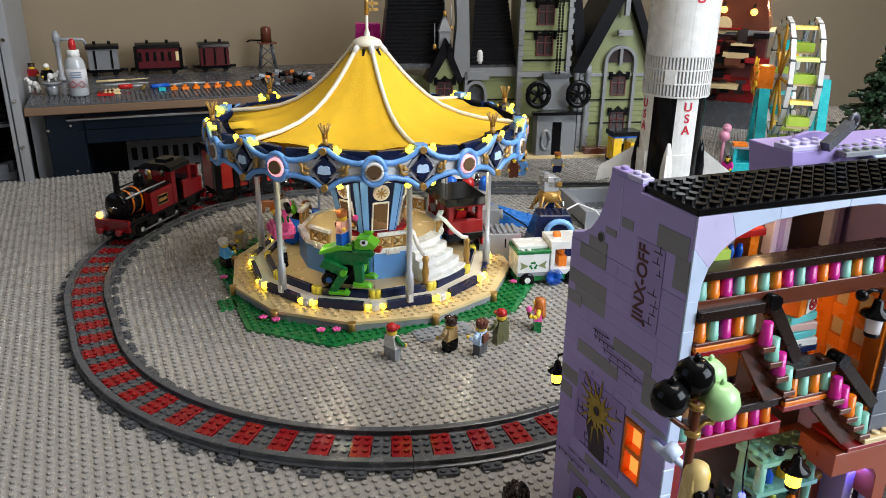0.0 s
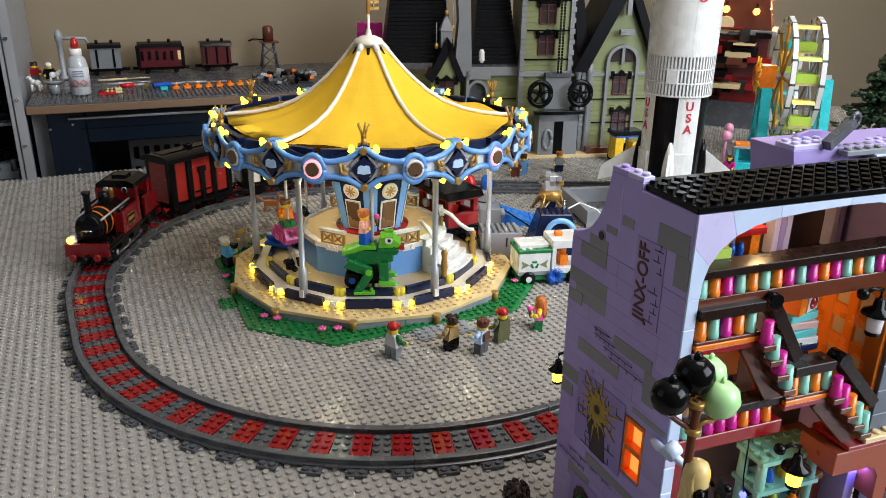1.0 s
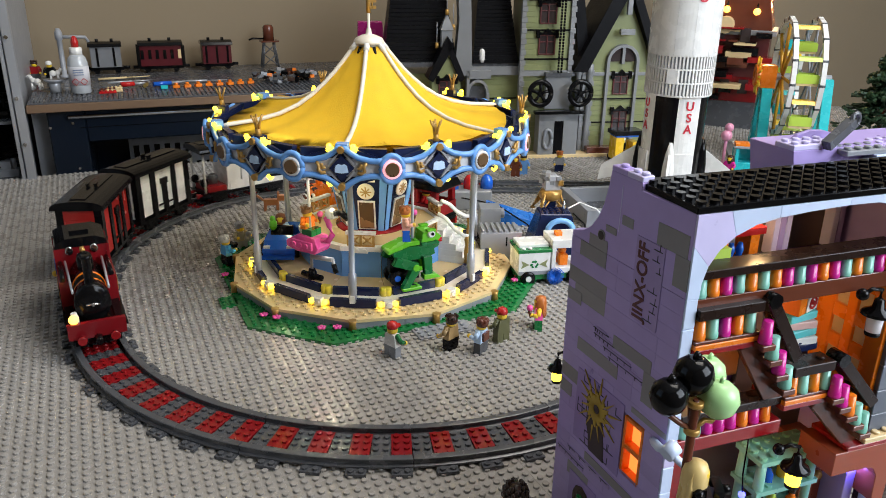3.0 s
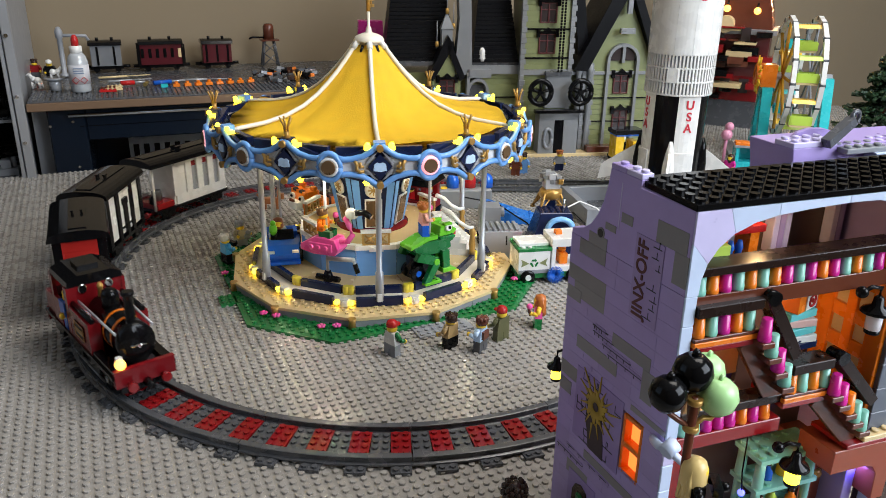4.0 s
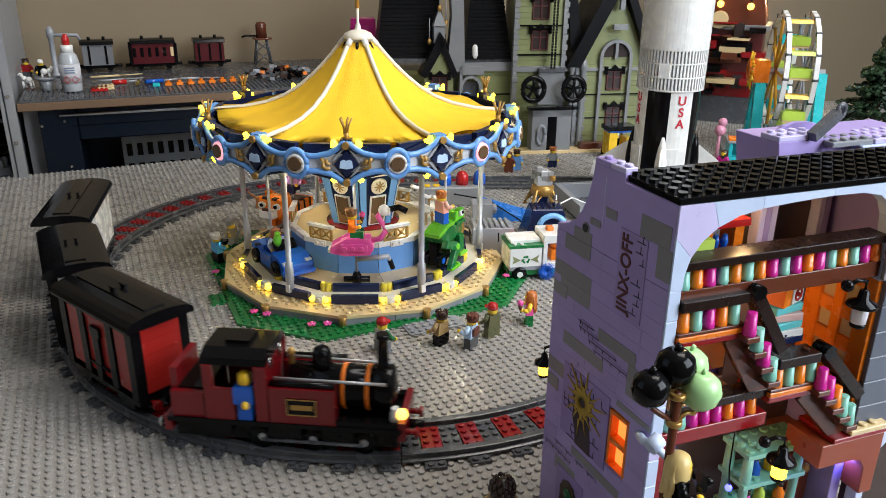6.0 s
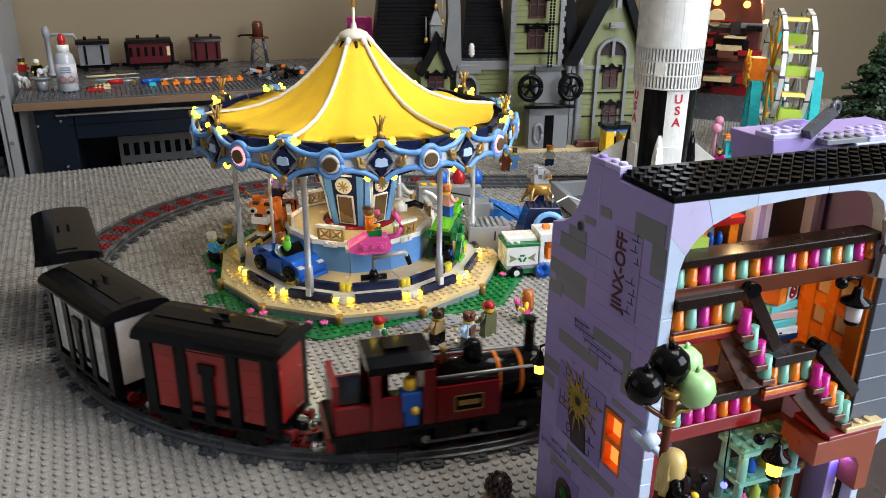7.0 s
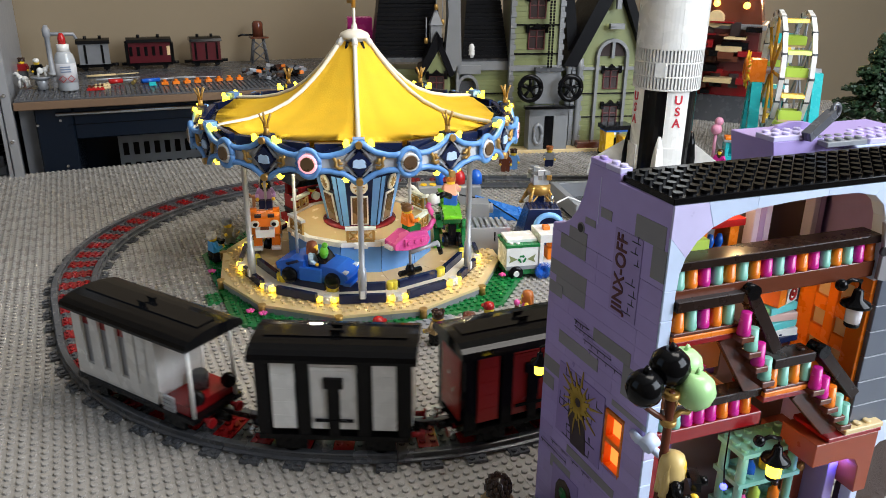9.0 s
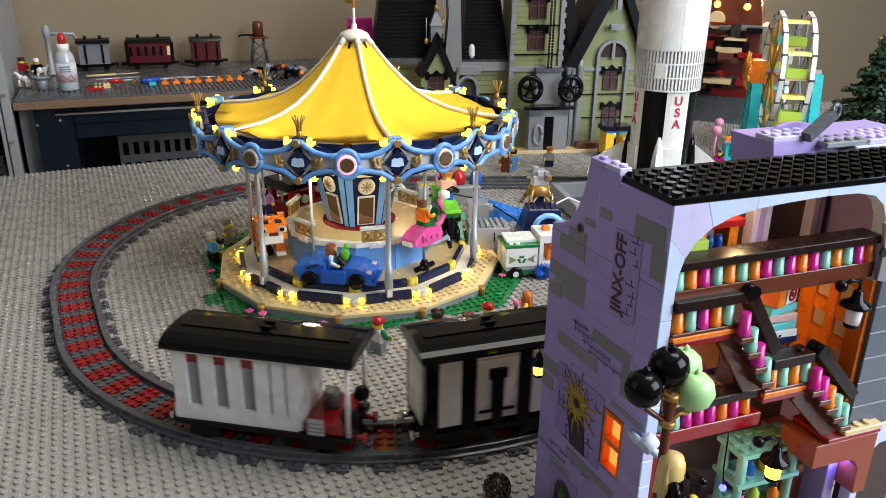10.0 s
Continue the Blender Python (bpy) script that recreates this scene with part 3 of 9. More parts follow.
def box_roof(t, L, w, z, h, mat=BLACK, over=0.004):
    bm = B()
    n = 10
    pts = []
    for k in range(n + 1):
        a = math.pi * k / n
        pts.append((math.cos(a) * (w / 2 + over), z + h * math.sin(a) ** 0.8))
    pts += [(-w / 2 - over, z - 0.0022), (w / 2 + over, z - 0.0022)]
    prism(bm, pts, -L / 2 - over, L / 2 + over, Matrix(((0, 0, 1, 0), (1, 0, 0, 0), (0, 1, 0, 0), (0, 0, 0, 1))))
    bmesh.ops.recalc_face_normals(bm, faces=bm.faces[:])
    r = part("roof", bm, mat, t, "glossy black curved roof")
    for k in (-1, 1):
        bm = B()
        box(bm, -0.0035, 0.0035, k * 0.0045 - 0.0008, k * 0.0045 + 0.0008, z + h - 0.0004, z + h + 0.0042)
        box(bm, -0.0045, 0.0045, k * 0.0045 - 0.0014, k * 0.0045 + 0.0014, z + h + 0.0030, z + h + 0.0044)
        part("roof_vent", bm, BLACK, r)
    bm = B()
    box(bm, -L / 2 + 0.004, L / 2 - 0.004, -0.0085, 0.0085, z + h - 0.0018, z + h + 0.0008)
    part("roof_ridge", bm, mat, r)
    return r


def wagon_base(t, L, w):
    bm = B()
    box(bm, -L / 2, L / 2, -w / 2, w / 2, 0.0125, 0.0165)
    part("floor_frame", bm, BLACK, t, bevel=0.0005)
    for x in (-L / 2 + 0.023, L / 2 - 0.023):
        wheelset(t, x, 0.0078)
        for s in (-1, 1):
            bm = B()
            box(bm, x - 0.012, x + 0.012, s * 0.0225 - 0.0015, s * 0.0225 + 0.0015, 0.004, 0.0125)
            part("axle_box", bm, BLACK, t)
    buffers(t, L / 2, 0.0120, 1)
    buffers(t, -L / 2, 0.0120, -1)


def van(panel, label, dim):
    """Closed goods van: dark posts, light or red panels of planks, sliding door in the middle."""
    L, w, h = 0.112, 0.050, 0.0800
    t = thing("goods_van", label, "train car", group="toy train")
    wagon_base(t, L, w)
    bm = B()
    box(bm, -L / 2 + 0.003, L / 2 - 0.003, -w / 2 + 0.004, w / 2 - 0.004, 0.0165, h)
    part("body", bm, BLACK, t)
    for e in (-1, 1):
        for k in range(5):
            bm = B()
            x = e * (L / 2 - 0.0018)
            z = 0.021 + k * 0.0112
            box(bm, x - 0.0022, x + 0.0022, -0.0165, 0.0165, z, z + 0.0110)
            part("end_plank", bm, panel, t, bevel=0.0004)
        for s in (-1, 1):
            bm = B()
            box(bm, e * (L / 2 - 0.004) - 0.004, e * (L / 2 - 0.004) + 0.004, s * 0.0205 - 0.004, s * 0.0205 + 0.004, 0.0165, h)
            part("end_post", bm, BLACK, t, bevel=0.0005)
    for s in (-1, 1):
        for x0, x1 in ((-0.0450, -0.0280), (0.0280, 0.0450)):
            for k in range(5):
                bm = B()
                z = 0.021 + k * 0.0112
                box(bm, x0, x1, s * (w / 2 - 0.003) - 0.0015, s * (w / 2 - 0.003) + 0.0015, z, z + 0.0110)
                part("plank", bm, panel, t, bevel=0.0004)
        for x in (-0.0510, -0.0215, 0.0215, 0.0510):
            bm = B()
            box(bm, x - 0.0045, x + 0.0045, s * (w / 2 - 0.0022) - 0.002, s * (w / 2 - 0.0022) + 0.002, 0.0165, h)
            part("post", bm, BLACK, t, bevel=0.0005)
        bm = B()
        box(bm, -0.0168, 0.0168, s * (w / 2 - 0.0036) - 0.0015, s * (w / 2 - 0.0036) + 0.0015, 0.021, 0.0690)
        d = part("door", bm, panel, t)
        for k in range(3):
            bm = B()
            z = 0.0696 + k * 0.0034
            box(bm, -0.0168, 0.0168, s * (w / 2 - 0.0036) - 0.0022, s * (w / 2 - 0.0036) + 0.0022, z, z + 0.0026)
            part("grille_bar", bm, panel, d)
        bm = B()
        y = s * (w / 2 - 0.0008)
        box(bm, -0.0070, 0.0070, y - 0.0014, y + 0.0014, 0.0560, 0.0640)
        box(bm, -0.0045, 0.0045, y - 0.0014, y + 0.0014, 0.0300, 0.0560)
        part("door_window", bm, BLACK, d)
        bm = B()
        rod(bm, (-0.014, y, 0.0290), (0.014, y, 0.0290), 0.0013)
        box(bm, -0.0040, 0.0040, y - 0.0018, y + 0.0018, 0.0165, 0.0300)
        part("latch", bm, BLACK, d)
    box_roof(t, L, w, h, 0.0085)
    return t


def coach():
    """White passenger coach with an open platform carrying a small red car."""
    L, w, h = 0.138, 0.050, 0.0790
    t = thing("passenger_coach", "white toy coach with black roof and red load on platform", "train car", group="toy train")
    wagon_base(t, L, w)
    x1 = 0.028
    bm = B()
    box(bm, -L / 2 + 0.004, x1, -w / 2 + 0.006, w / 2 - 0.006, 0.0165, h)
    part("inner_body", bm, BLACK, t)
    for s in (-1, 1):
        bm = B()
        box(bm, -L / 2, x1, s * (w / 2 - 0.004) - 0.002, s * (w / 2 - 0.004) + 0.002, 0.0165, 0.0290)
        part("lower_side", bm, WHITE, t, bevel=0.0004)
        bm = B()
        box(bm, -L / 2, x1, s * (w / 2 - 0.004) - 0.002, s * (w / 2 - 0.004) + 0.002, 0.0720, h)
        part("upper_side", bm, WHITE, t, bevel=0.0004)
        xs = [-0.062, -0.0405, -0.019, 0.0025, 0.016, 0.0255]
        for x in xs:
            bm = B()
            ww = 0.0055 if x < 0.01 else 0.006
            box(bm, x - ww, x + ww, s * (w / 2 - 0.0036) - 0.002, s * (w / 2 - 0.0036) + 0.002, 0.0290, 0.0720)
            part("post", bm, WHITE, t, bevel=0.0004)
        for x in xs[:3]:
            bm = B()
            box(bm, x + 0.0055, x + 0.016, s * (w / 2 - 0.0055) - 0.001, s * (w / 2 - 0.0055) + 0.001, 0.0290, 0.0640)
            part("window", bm, MGREY, t)
            bm = B()
            box(bm, x + 0.0055, x + 0.016, s * (w / 2 - 0.005) - 0.001, s * (w / 2 - 0.005) + 0.001, 0.0640, 0.0720)
            part("red_light", bm, DRED, t)
        bm = B()
        rod(bm, (L / 2 - 0.003, s * 0.021, 0.0165), (L / 2 - 0.003, s * 0.021, h), 0.0018)
        part("platform_post", bm, WHITE, t)
    bm = B()
    box(bm, x1, x1 + 0.003, -w / 2 + 0.004, w / 2 - 0.004, 0.0165, h)
    part("end_wall", bm, WHITE, t)
    bm = B()
    box(bm, x1 + 0.005, L / 2 - 0.006, -0.0225, 0.0225, 0.0170, 0.0250)
    part("red_load", bm, DRED, t, "dark red open car body on the platform", bevel=0.0006)
    for k in range(4):
        bm = B()
        box(bm, x1 + 0.008, x1 + 0.020, -0.0245, -0.0225, 0.0165 + k * 0.0034, 0.0190 + k * 0.0034)
        part("step", bm, STEEL, t)
    bm = B()
    lathe(bm, [(0.007, 0), (0.007, 0.012), (0.0055, 0.014)], 14, pose(x1 + 0.018, 0.004, 0.025))
    part("drum", bm, DGREY, t)
    for s in (-1, 1):
        bm = B()
        lathe(bm, [(0.0058, -0.0025), (0.0065, 0), (0.0058, 0.0025)], 14, pose(L / 2 - 0.004, s * 0.016, 0.031, 90, 0, 20))
        part("spare_wheel", bm, BLACK, t)
    box_roof(t, L, w, h, 0.0080)
    return t


loco = locomotive()
VANRED = plastic("van_red_plastic", (0.34, 0.018, 0.014), 0.22)
cars = [(van(VANRED, "dark red toy goods van with black posts and roof", 0), 0.2555, 0.033),
        (van(WHITE, "white and black toy goods van with black roof", 0), 0.395, 0.033),
        (coach(), 0.560, 0.046)]


# ---------------------------------------------------------------- carousel
CAR_C = (-0.005, 0.0585)
PEARL = plastic("bronze_disc", (0.2, 0.12, 0.06), 0.25, metal=0.6)
ROSE = plastic("rosy_glowing_ring", (1.0, 0.45, 0.5), 0.3, glow=0.9)
PALEBLUE = plastic("pale_blue_plastic", (0.5, 0.66, 0.85), 0.25)
TRANSY = plastic("clear_yellow_plastic", (0.75, 0.6, 0.05), 0.1, coat=0.5)
FLOORT = plastic("warm_tan_tiles", (0.62, 0.45, 0.22), 0.22, vary=0.03)
CREAM = plastic("cream_white_hose", (0.75, 0.68, 0.55), 0.35)


def polar(r, az, z=0.0):
    a = radians(az)
    return Vector((r * math.sin(a), -r * math.cos(a), z))


def carousel_thing():
    c = thing("carousel", "toy carousel with yellow canopy, blue rim and lit yellow bulbs", "carousel", pose(*CAR_C, 0))
    # green ground plate, eight sided, along the baseplate grid
    def octo(h, cut):
        return [(-h, -h + cut), (-h + cut, -h), (h - cut, -h), (h, -h + cut), (h, h - cut), (h - cut, h), (-h + cut, h), (-h, h - cut)]
    bm = B()
    hw, cut = 0.172, 0.070
    prism(bm, octo(hw, cut), 0.0, PL)
    box(bm, -hw - 0.016, -hw + 0.002, -0.045, -0.021, 0.0, PL)
    part("green_plate", bm, GREEN, c, "dark green studded ground plate", pose(0, 0, 0, 0, 0, -3.3), bevel=0.0003)
    bm = B()
    for i in range(-22, 22):
        for j in range(-22, 22):
            x, y = (i + 0.5) * S, (j + 0.5) * S
            if max(abs(x), abs(y)) < hw - 0.003 and abs(x) + abs(y) < 2 * hw - cut - 0.003 and math.hypot(x, y) > 0.155:
                studs(bm, [(x, y)], PL, n=8)
    studs(bm, [(-hw - 0.004 - 0.008 * a, -0.041 + 0.008 * k) for a in (0, 1) for k in (0, 1, 2)], PL, n=8)
    tagged(part("plate_studs", bm, GREEN, c, m=pose(0, 0, 0, 0, 0, -3.3)), kind="stuff")
    # fixed ring: grey wall segments, brown posts, tan studded rim
    R0 = 0.1670
    for k in range(12):
        a0, a1 = 30 * k, 30 * k + 30
        p0, p1, q0, q1 = polar(R0, a0), polar(R0, a1), polar(R0 - 0.008, a0), polar(R0 - 0.008, a1)
        bm = B()
        mid = (p0 + p1) / 2
        for f0, f1 in ((0.02, 0.62), (0.625, 0.98)):
            prism(bm, [tuple((p0.lerp(p1, f0)).xy), tuple((p0.lerp(p1, f1)).xy), tuple((q0.lerp(q1, f1)).xy), tuple((q0.lerp(q1, f0)).xy)], PL, 0.0103)
        part("wall_segment", bm, MGREY, c, bevel=0.0004)
        bm = B()
        lathe(bm, [(0.0042, 0), (0.0036, 0.006), (0.0044, 0.0105)], 12, Matrix.Translation((*polar(R0 + 0.001, a0).xy, PL)))
        part("post", bm, GOLD, c)
    bm = B()
    prism(bm, [tuple(polar(R0 + 0.001, 30 * k).xy) for k in range(12)], 0.0103, 0.0135)
    part("tan_rim", bm, TAN, c, bevel=0.0003)
    bm = B()
    for i in range(-21, 21):
        for j in range(-21, 21):
            x, y = (i + 0.5) * S, (j + 0.5) * S
            r, az = math.hypot(x, y), math.degrees(math.atan2(x, -y)) % 30 - 15
            ap = r * math.cos(radians(az))
            if 0.138 < ap < R0 * math.cos(radians(15)) - 0.003:
                studs(bm, [(x, y)], 0.0135, n=8)
    tagged(part("rim_studs", bm, TAN, c), kind="stuff")
    for az, dr in ((-35, 0.005), (-40, 0.009), (-58, 0.006), (-63, 0.009), (-105, 0.007), (48, 0.007), (52, 0.010), (62, 0.008)):
        bm = B()
        p = polar(R0 + dr, az)
        for k in range(5):
            ball(bm, (p.x + 0.0028 * math.cos(k * 1.26), p.y + 0.0028 * math.sin(k * 1.26), PL + 0.0042), 0.0021, 7, sz=0.7)
        ball(bm, (p.x, p.y, PL + 0.0046), 0.0018, 7)
        f = part("flower", bm, PINK, c, "bright pink flower")
        bm = B()
        rod(bm, (p.x, p.y, PL), (p.x, p.y, PL + 0.004), 0.0012)
        part("stem", bm, LIME, f)

    # ------------------------------------------------ turning part
    RD = 0.1445
    ZD = 0.0250
    bm = B()
    prism(bm, [tuple(polar(RD - 0.004, 15 + 30 * k).xy) for k in range(12)], 0.0146, 0.0205)
    turn = part("turntable", bm, CREAM, c, "round tan deck with navy edging")
    for k in range(12):
        az = 30 * k
        m = pose(0, 0, 0, 0, 0, az)          # local -y points out
        half = RD * math.sin(radians(15))
        ap = RD * math.cos(radians(15))
        # floor tile
        bm = B()
        i0 = 0.1235 * math.cos(radians(15))
        g = 0.0003
        prism(bm, [(-0.05 * math.tan(radians(15)) + g, -0.05), (-i0 * math.tan(radians(15)) + g, -i0), (i0 * math.tan(radians(15)) - g, -i0), (0.05 * math.tan(radians(15)) - g, -0.05)], 0.0205, ZD)
        part("floor_tile", bm, FLOORT, turn, m=m)
        bm = B()
        box(bm, -half + 0.013, half - 0.013, -ap - 0.001, -ap + 0.004, 0.0146, 0.0238)
        part("skirt", bm, NAVY, turn, m=m, bevel=0.0006)
        h2 = 0.1235 * math.tan(radians(15)) * 0.97
        bm = B()
        box(bm, -h2 + 0.0075, h2 - 0.0075, -i0 - 0.003, -i0 + 0.002, 0.0205, 0.0288)
        part("kerb", bm, NAVY, turn, m=m, bevel=0.0006)
        for s in (-1, 1):
            bm = B()
            lathe(bm, [(0.0040, 0), (0.0040, 0.0080), (0.003, 0.0092)], 12, Matrix.Translation((s * (h2 - 0.0025), -i0, 0.0205)))
            part("yellow_round", bm, TRANSY, turn, m=m)
            bm = B()
            y = -ap - 0.0004
            lathe(bm, [(0.0026, -0.002), (0.0028, 0.001), (0.0022, 0.0024), (0.0009, 0.0030)], 12, pose(s * (half - 0.0080), y, 0.0190, 90, 0, 0))
            part("bulb", bm, LAMP_Y, turn, "lit yellow bulb", m=m)
        mc = pose(0, 0, 0, 0, 0, az + 15)
        bm = B()
        box(bm, -0.0042, 0.0042, -RD - 0.0002, -RD + 0.007, 0.0150, 0.0228)
        studs(bm, [(0, 0.0)], 0, m=pose(0, -RD, 0.019, 90, 0, 0), n=8)
        part("corner_bracket", bm, WHITE, turn, m=mc, bevel=0.0004)
    # poles
    for k in range(6):
        m = pose(0, 0, 0, 0, 0, 60 * k)
        bm = B()
        y = -0.1385
        lathe(bm, [(0.0042, 0.0205), (0.0042, 0.032), (0.0046, 0.033), (0.0042, 0.052), (0.0030, 0.053), (0.0030, 0.146), (0.0045, 0.147), (0.0045, 0.160), (0.0036, 0.168)], 12, Matrix.Translation((0, y, 0)))
        p = part("pole", bm, STEEL, turn, "grey canopy pole", m=m)
        bm = B()
        box(bm, -0.0025, 0.0025, y - 0.0048, y - 0.0026, 0.0205, 0.0290)
        part("pole_foot", bm, WHITE, turn, m=m)

    # drum, balcony, column
    for k in range(12):
        m = pose(0, 0, 0, 0, 0, 30 * k)
        ap = 0.0825
        h = ap * math.tan(radians(15)) - 0.0003
        bm = B()
        prism(bm, [(-h, -ap), (h, -ap), (h * 0.7, -ap + 0.012), (-h * 0.7, -ap + 0.012)], ZD, 0.0555)
        part("drum_panel", bm, BLUE, turn, m=m)
        bm = B()
        prism(bm, [(-h, -ap - 0.0012), (h, -ap - 0.0012), (h, -ap + 0.006), (-h, -ap + 0.006)], 0.0555, 0.0610)
        part("white_band", bm, WHITE, turn, m=m, bevel=0.0004)
        if k % 2 == 0:
            bm = B()
            box(bm, -0.0078, 0.0078, -ap - 0.0026, -ap - 0.0012, 0.0540, 0.0605)
            studs(bm, [(-0.004, 0), (0.004, 0)], 0, m=pose(0, -ap - 0.0026, 0.0573, 90, 0, 0), n=8)
            part("stud_plate", bm, WHITE, turn, m=m)
            # railing: gold lattice with white hand rail
            bm = B()
            z0 = 0.0610
            box(bm, -0.0150, 0.0150, -ap - 0.0006, -ap + 0.0018, z0, z0 + 0.0018)
            box(bm, -0.0150, 0.0150, -ap - 0.0006, -ap + 0.0018, z0 + 0.0125, z0 + 0.0142)
            for x in (-0.0140, 0.0, 0.0140):
                box(bm, x - 0.0014, x + 0.0014, -ap - 0.0006, -ap + 0.0018, z0 + 0.0018, z0 + 0.0125)
            for x in (-0.0070, 0.0070):
                for s in (-1, 1):
                    tube(bm, [(x - s * 0.005, -ap + 0.0006, z0 + 0.003), (x, -ap + 0.0006, z0 + 0.0068), (x + s * 0.005, -ap + 0.0006, z0 + 0.0115)], 0.0011, 6)
                ball(bm, (x, -ap + 0.0006, z0 + 0.0072), 0.0026, 8)
            rl = part("railing", bm, GOLD, turn, "gold lattice railing", m=m)
            bm = B()
            box(bm, -0.0165, 0.0165, -ap - 0.0022, -ap + 0.0034, z0 + 0.0142, z0 + 0.0172)
            part("hand_rail", bm, WHITE, turn, m=m, bevel=0.0005)
    # flaring six-sided column with mirrors
    for k in range(6):
        m = pose(0, 0, 0, 0, 0, 60 * k)
        tn = math.tan(radians(30))
        a, b = 0.0330, 0.0520
        for s, nm in ((-1, "column_post"), (1, "column_post")):
            bm = B()
            q0, q1 = a * tn, b * tn
            prism(bm, [(s * q0 * 0.62, -a), (s * (q0 - 0.0012), -a), (s * (q0 - 0.0012), -a + 0.004), (s * q0 * 0.62, -a + 0.004)][::s], 0.0610, 0.1640,
                  top=[(s * q1 * 0.62, -b), (s * (q1 - 0.0012), -b), (s * (q1 - 0.0012), -b + 0.004), (s * q1 * 0.62, -b + 0.004)][::s])
            part(nm, bm, BLUE, turn, m=m)
        bm = B()
        prism(bm, [(-a * tn, -a + 0.0012), (a * tn, -a + 0.0012), (a * tn * 0.6, -a + 0.008), (-a * tn * 0.6, -a + 0.008)], 0.0610, 0.1640,
              top=[(-b * tn, -b + 0.0012), (b * tn, -b + 0.0012), (b * tn * 0.6, -b + 0.008), (-b * tn * 0.6, -b + 0.008)])
        part("column_core", bm, NAVY, turn, m=m)
        tilt = pose(0, -a + 0.0004, 0.0610, 90 + 10.5, 0, 0)
        bm = B()
        box(bm, -0.0098, 0.0098, 0.004, 0.040, 0.0002, 0.0020, tilt)
        mf = part("mirror_frame", bm, WHITE, turn, m=m)
        bm = B()
        box(bm, -0.0082, 0.0082, 0.0055, 0.0385, 0.0020, 0.0025, tilt)
        part("mirror", bm, PEARL, mf, "bronze mirror tile")
        bm = B()
        lathe(bm, [(0.0098, 0.0006), (0.0098, 0.0022), (0.0080, 0.0028)], 18, tilt @ pose(0, 0.0520, 0))
        rs = part("rosette", bm, CREAM, turn, m=m)
        bm = B()
        for q in range(4):
            box(bm, -0.0007, 0.0007, -0.0064, 0.0064, 0.0028, 0.0034, tilt @ pose(0, 0.0520, 0, 0, 0, 45 * q))
        part("rosette_star", bm, GOLD, rs)
        bm = B()
        box(bm, -0.0110, 0.0110, 0.0640, 0.0900, 0.0004, 0.0020, tilt)
        part("upper_tile", bm, CREAM, turn, m=m)
    bm = B()
    prism(bm, ring_pts(0.0790, 12, 15), 0.0560, 0.0602)
    part("balcony_floor", bm, FLOORT, turn)
    bm = B()
    lathe(bm, [(0.0430, 0.0600), (0.0430, 0.0622), (0.036, 0.0626)], 24)
    part("red_ring", bm, DRED, turn)
    # stairs
    ms = pose(0, 0, 0, 0, 0, 30)
    for k in range(5):
        bm = B()
        r0 = 0.122 - 0.0080 * k
        pts = [(r0 * math.sin(radians(a)) * 1.0, -r0 * math.cos(radians(a))) for a in range(-17, 18, 4)]
        pts += [(0.076 * math.sin(radians(a)), -0.076 * math.cos(radians(a))) for a in range(19, -20, -6)]
        prism(bm, pts, ZD + 0.0076 * k, ZD + 0.0076 * (k + 1) - 0.0001)
        part("step", bm, WHITE, turn, "curved white step", m=ms, bevel=0.0005)
    for s in (-1, 1):
        bm = B()
        tube(bm, [(s * 0.025, -0.080, 0.083), (s * 0.028, -0.090, 0.078), (s * 0.032, -0.100, 0.067), (s * 0.035, -0.110, 0.061), (s * 0.037, -0.116, 0.061)], 0.0024)
        part("stair_rail", bm, WHITE, turn, m=ms)
        bm = B()
        lathe(bm, [(0.0042, 0), (0.003, 0.004), (0.0042, 0.012), (0.0028, 0.022), (0.004, 0.028), (0.002, 0.032)], 10, Matrix.Translation((s * 0.037, -0.115, ZD + 0.004)))
        part("newel", bm, GOLD, turn, m=ms)

    # ------------------------------------------------ rim
    RM, ZM = 0.1795, 0.1740
    ap = RM * math.cos(radians(15)) + 0.001
    half = RM * math.sin(radians(15))

    def pan(u, z, out=0.0):
        return (u, -ap - out, ZM + z)
    arcs = []
    for sz in (-1, 1):
        for su in (-1, 1):
            arcs.append([pan(su * u, sz * z, 0.001) for u, z in ((half - 0.0075, 0.0084), (half - 0.013, 0.0070), (half - 0.020, 0.0072), (0.0155, 0.0098), (0.0085, 0.0140), (0.0035, 0.0182), (0, 0.0190))])
    first = None
    for k in range(12):
        m = pose(0, 0, 0, 0, 0, 30 * k)
        crown = k % 2 == 1
        for i, a in enumerate(arcs):
            if k == 0:
                bm = B()
                tube(bm, a, 0.0029)
                ob = part("rim_tube", bm, BLUE, turn, m=m)
                arcs[i] = (a, ob)
            else:
                again("rim_tube", arcs[i][1], turn, m)
        bm = B()
        box(bm, -half, half, -ap + 0.001, -ap + 0.0035, ZM - 0.0085, ZM + 0.0085)
        part("white_panel", bm, WHITE, turn, m=m)
        # navy backing above and below
        bm = B()
        for sz in (-1, 1):
            pts = [(-half + 0.010, 0.0075), (0, 0.0085), (half - 0.010, 0.0075), (half - 0.012, 0.0105), (0.012, 0.0165), (-0.012, 0.0165), (-half + 0.012, 0.0105)]
            prism(bm, [(u, sz * z) for u, z in pts], 0, 0.003, Matrix(((1, 0, 0, 0), (0, 0, -1, -ap + 0.0045), (0, 1, 0, ZM), (0, 0, 0, 1))))
        bmesh.ops.recalc_face_normals(bm, faces=bm.faces[:])
        part("navy_backing", bm, NAVY, turn, m=m)
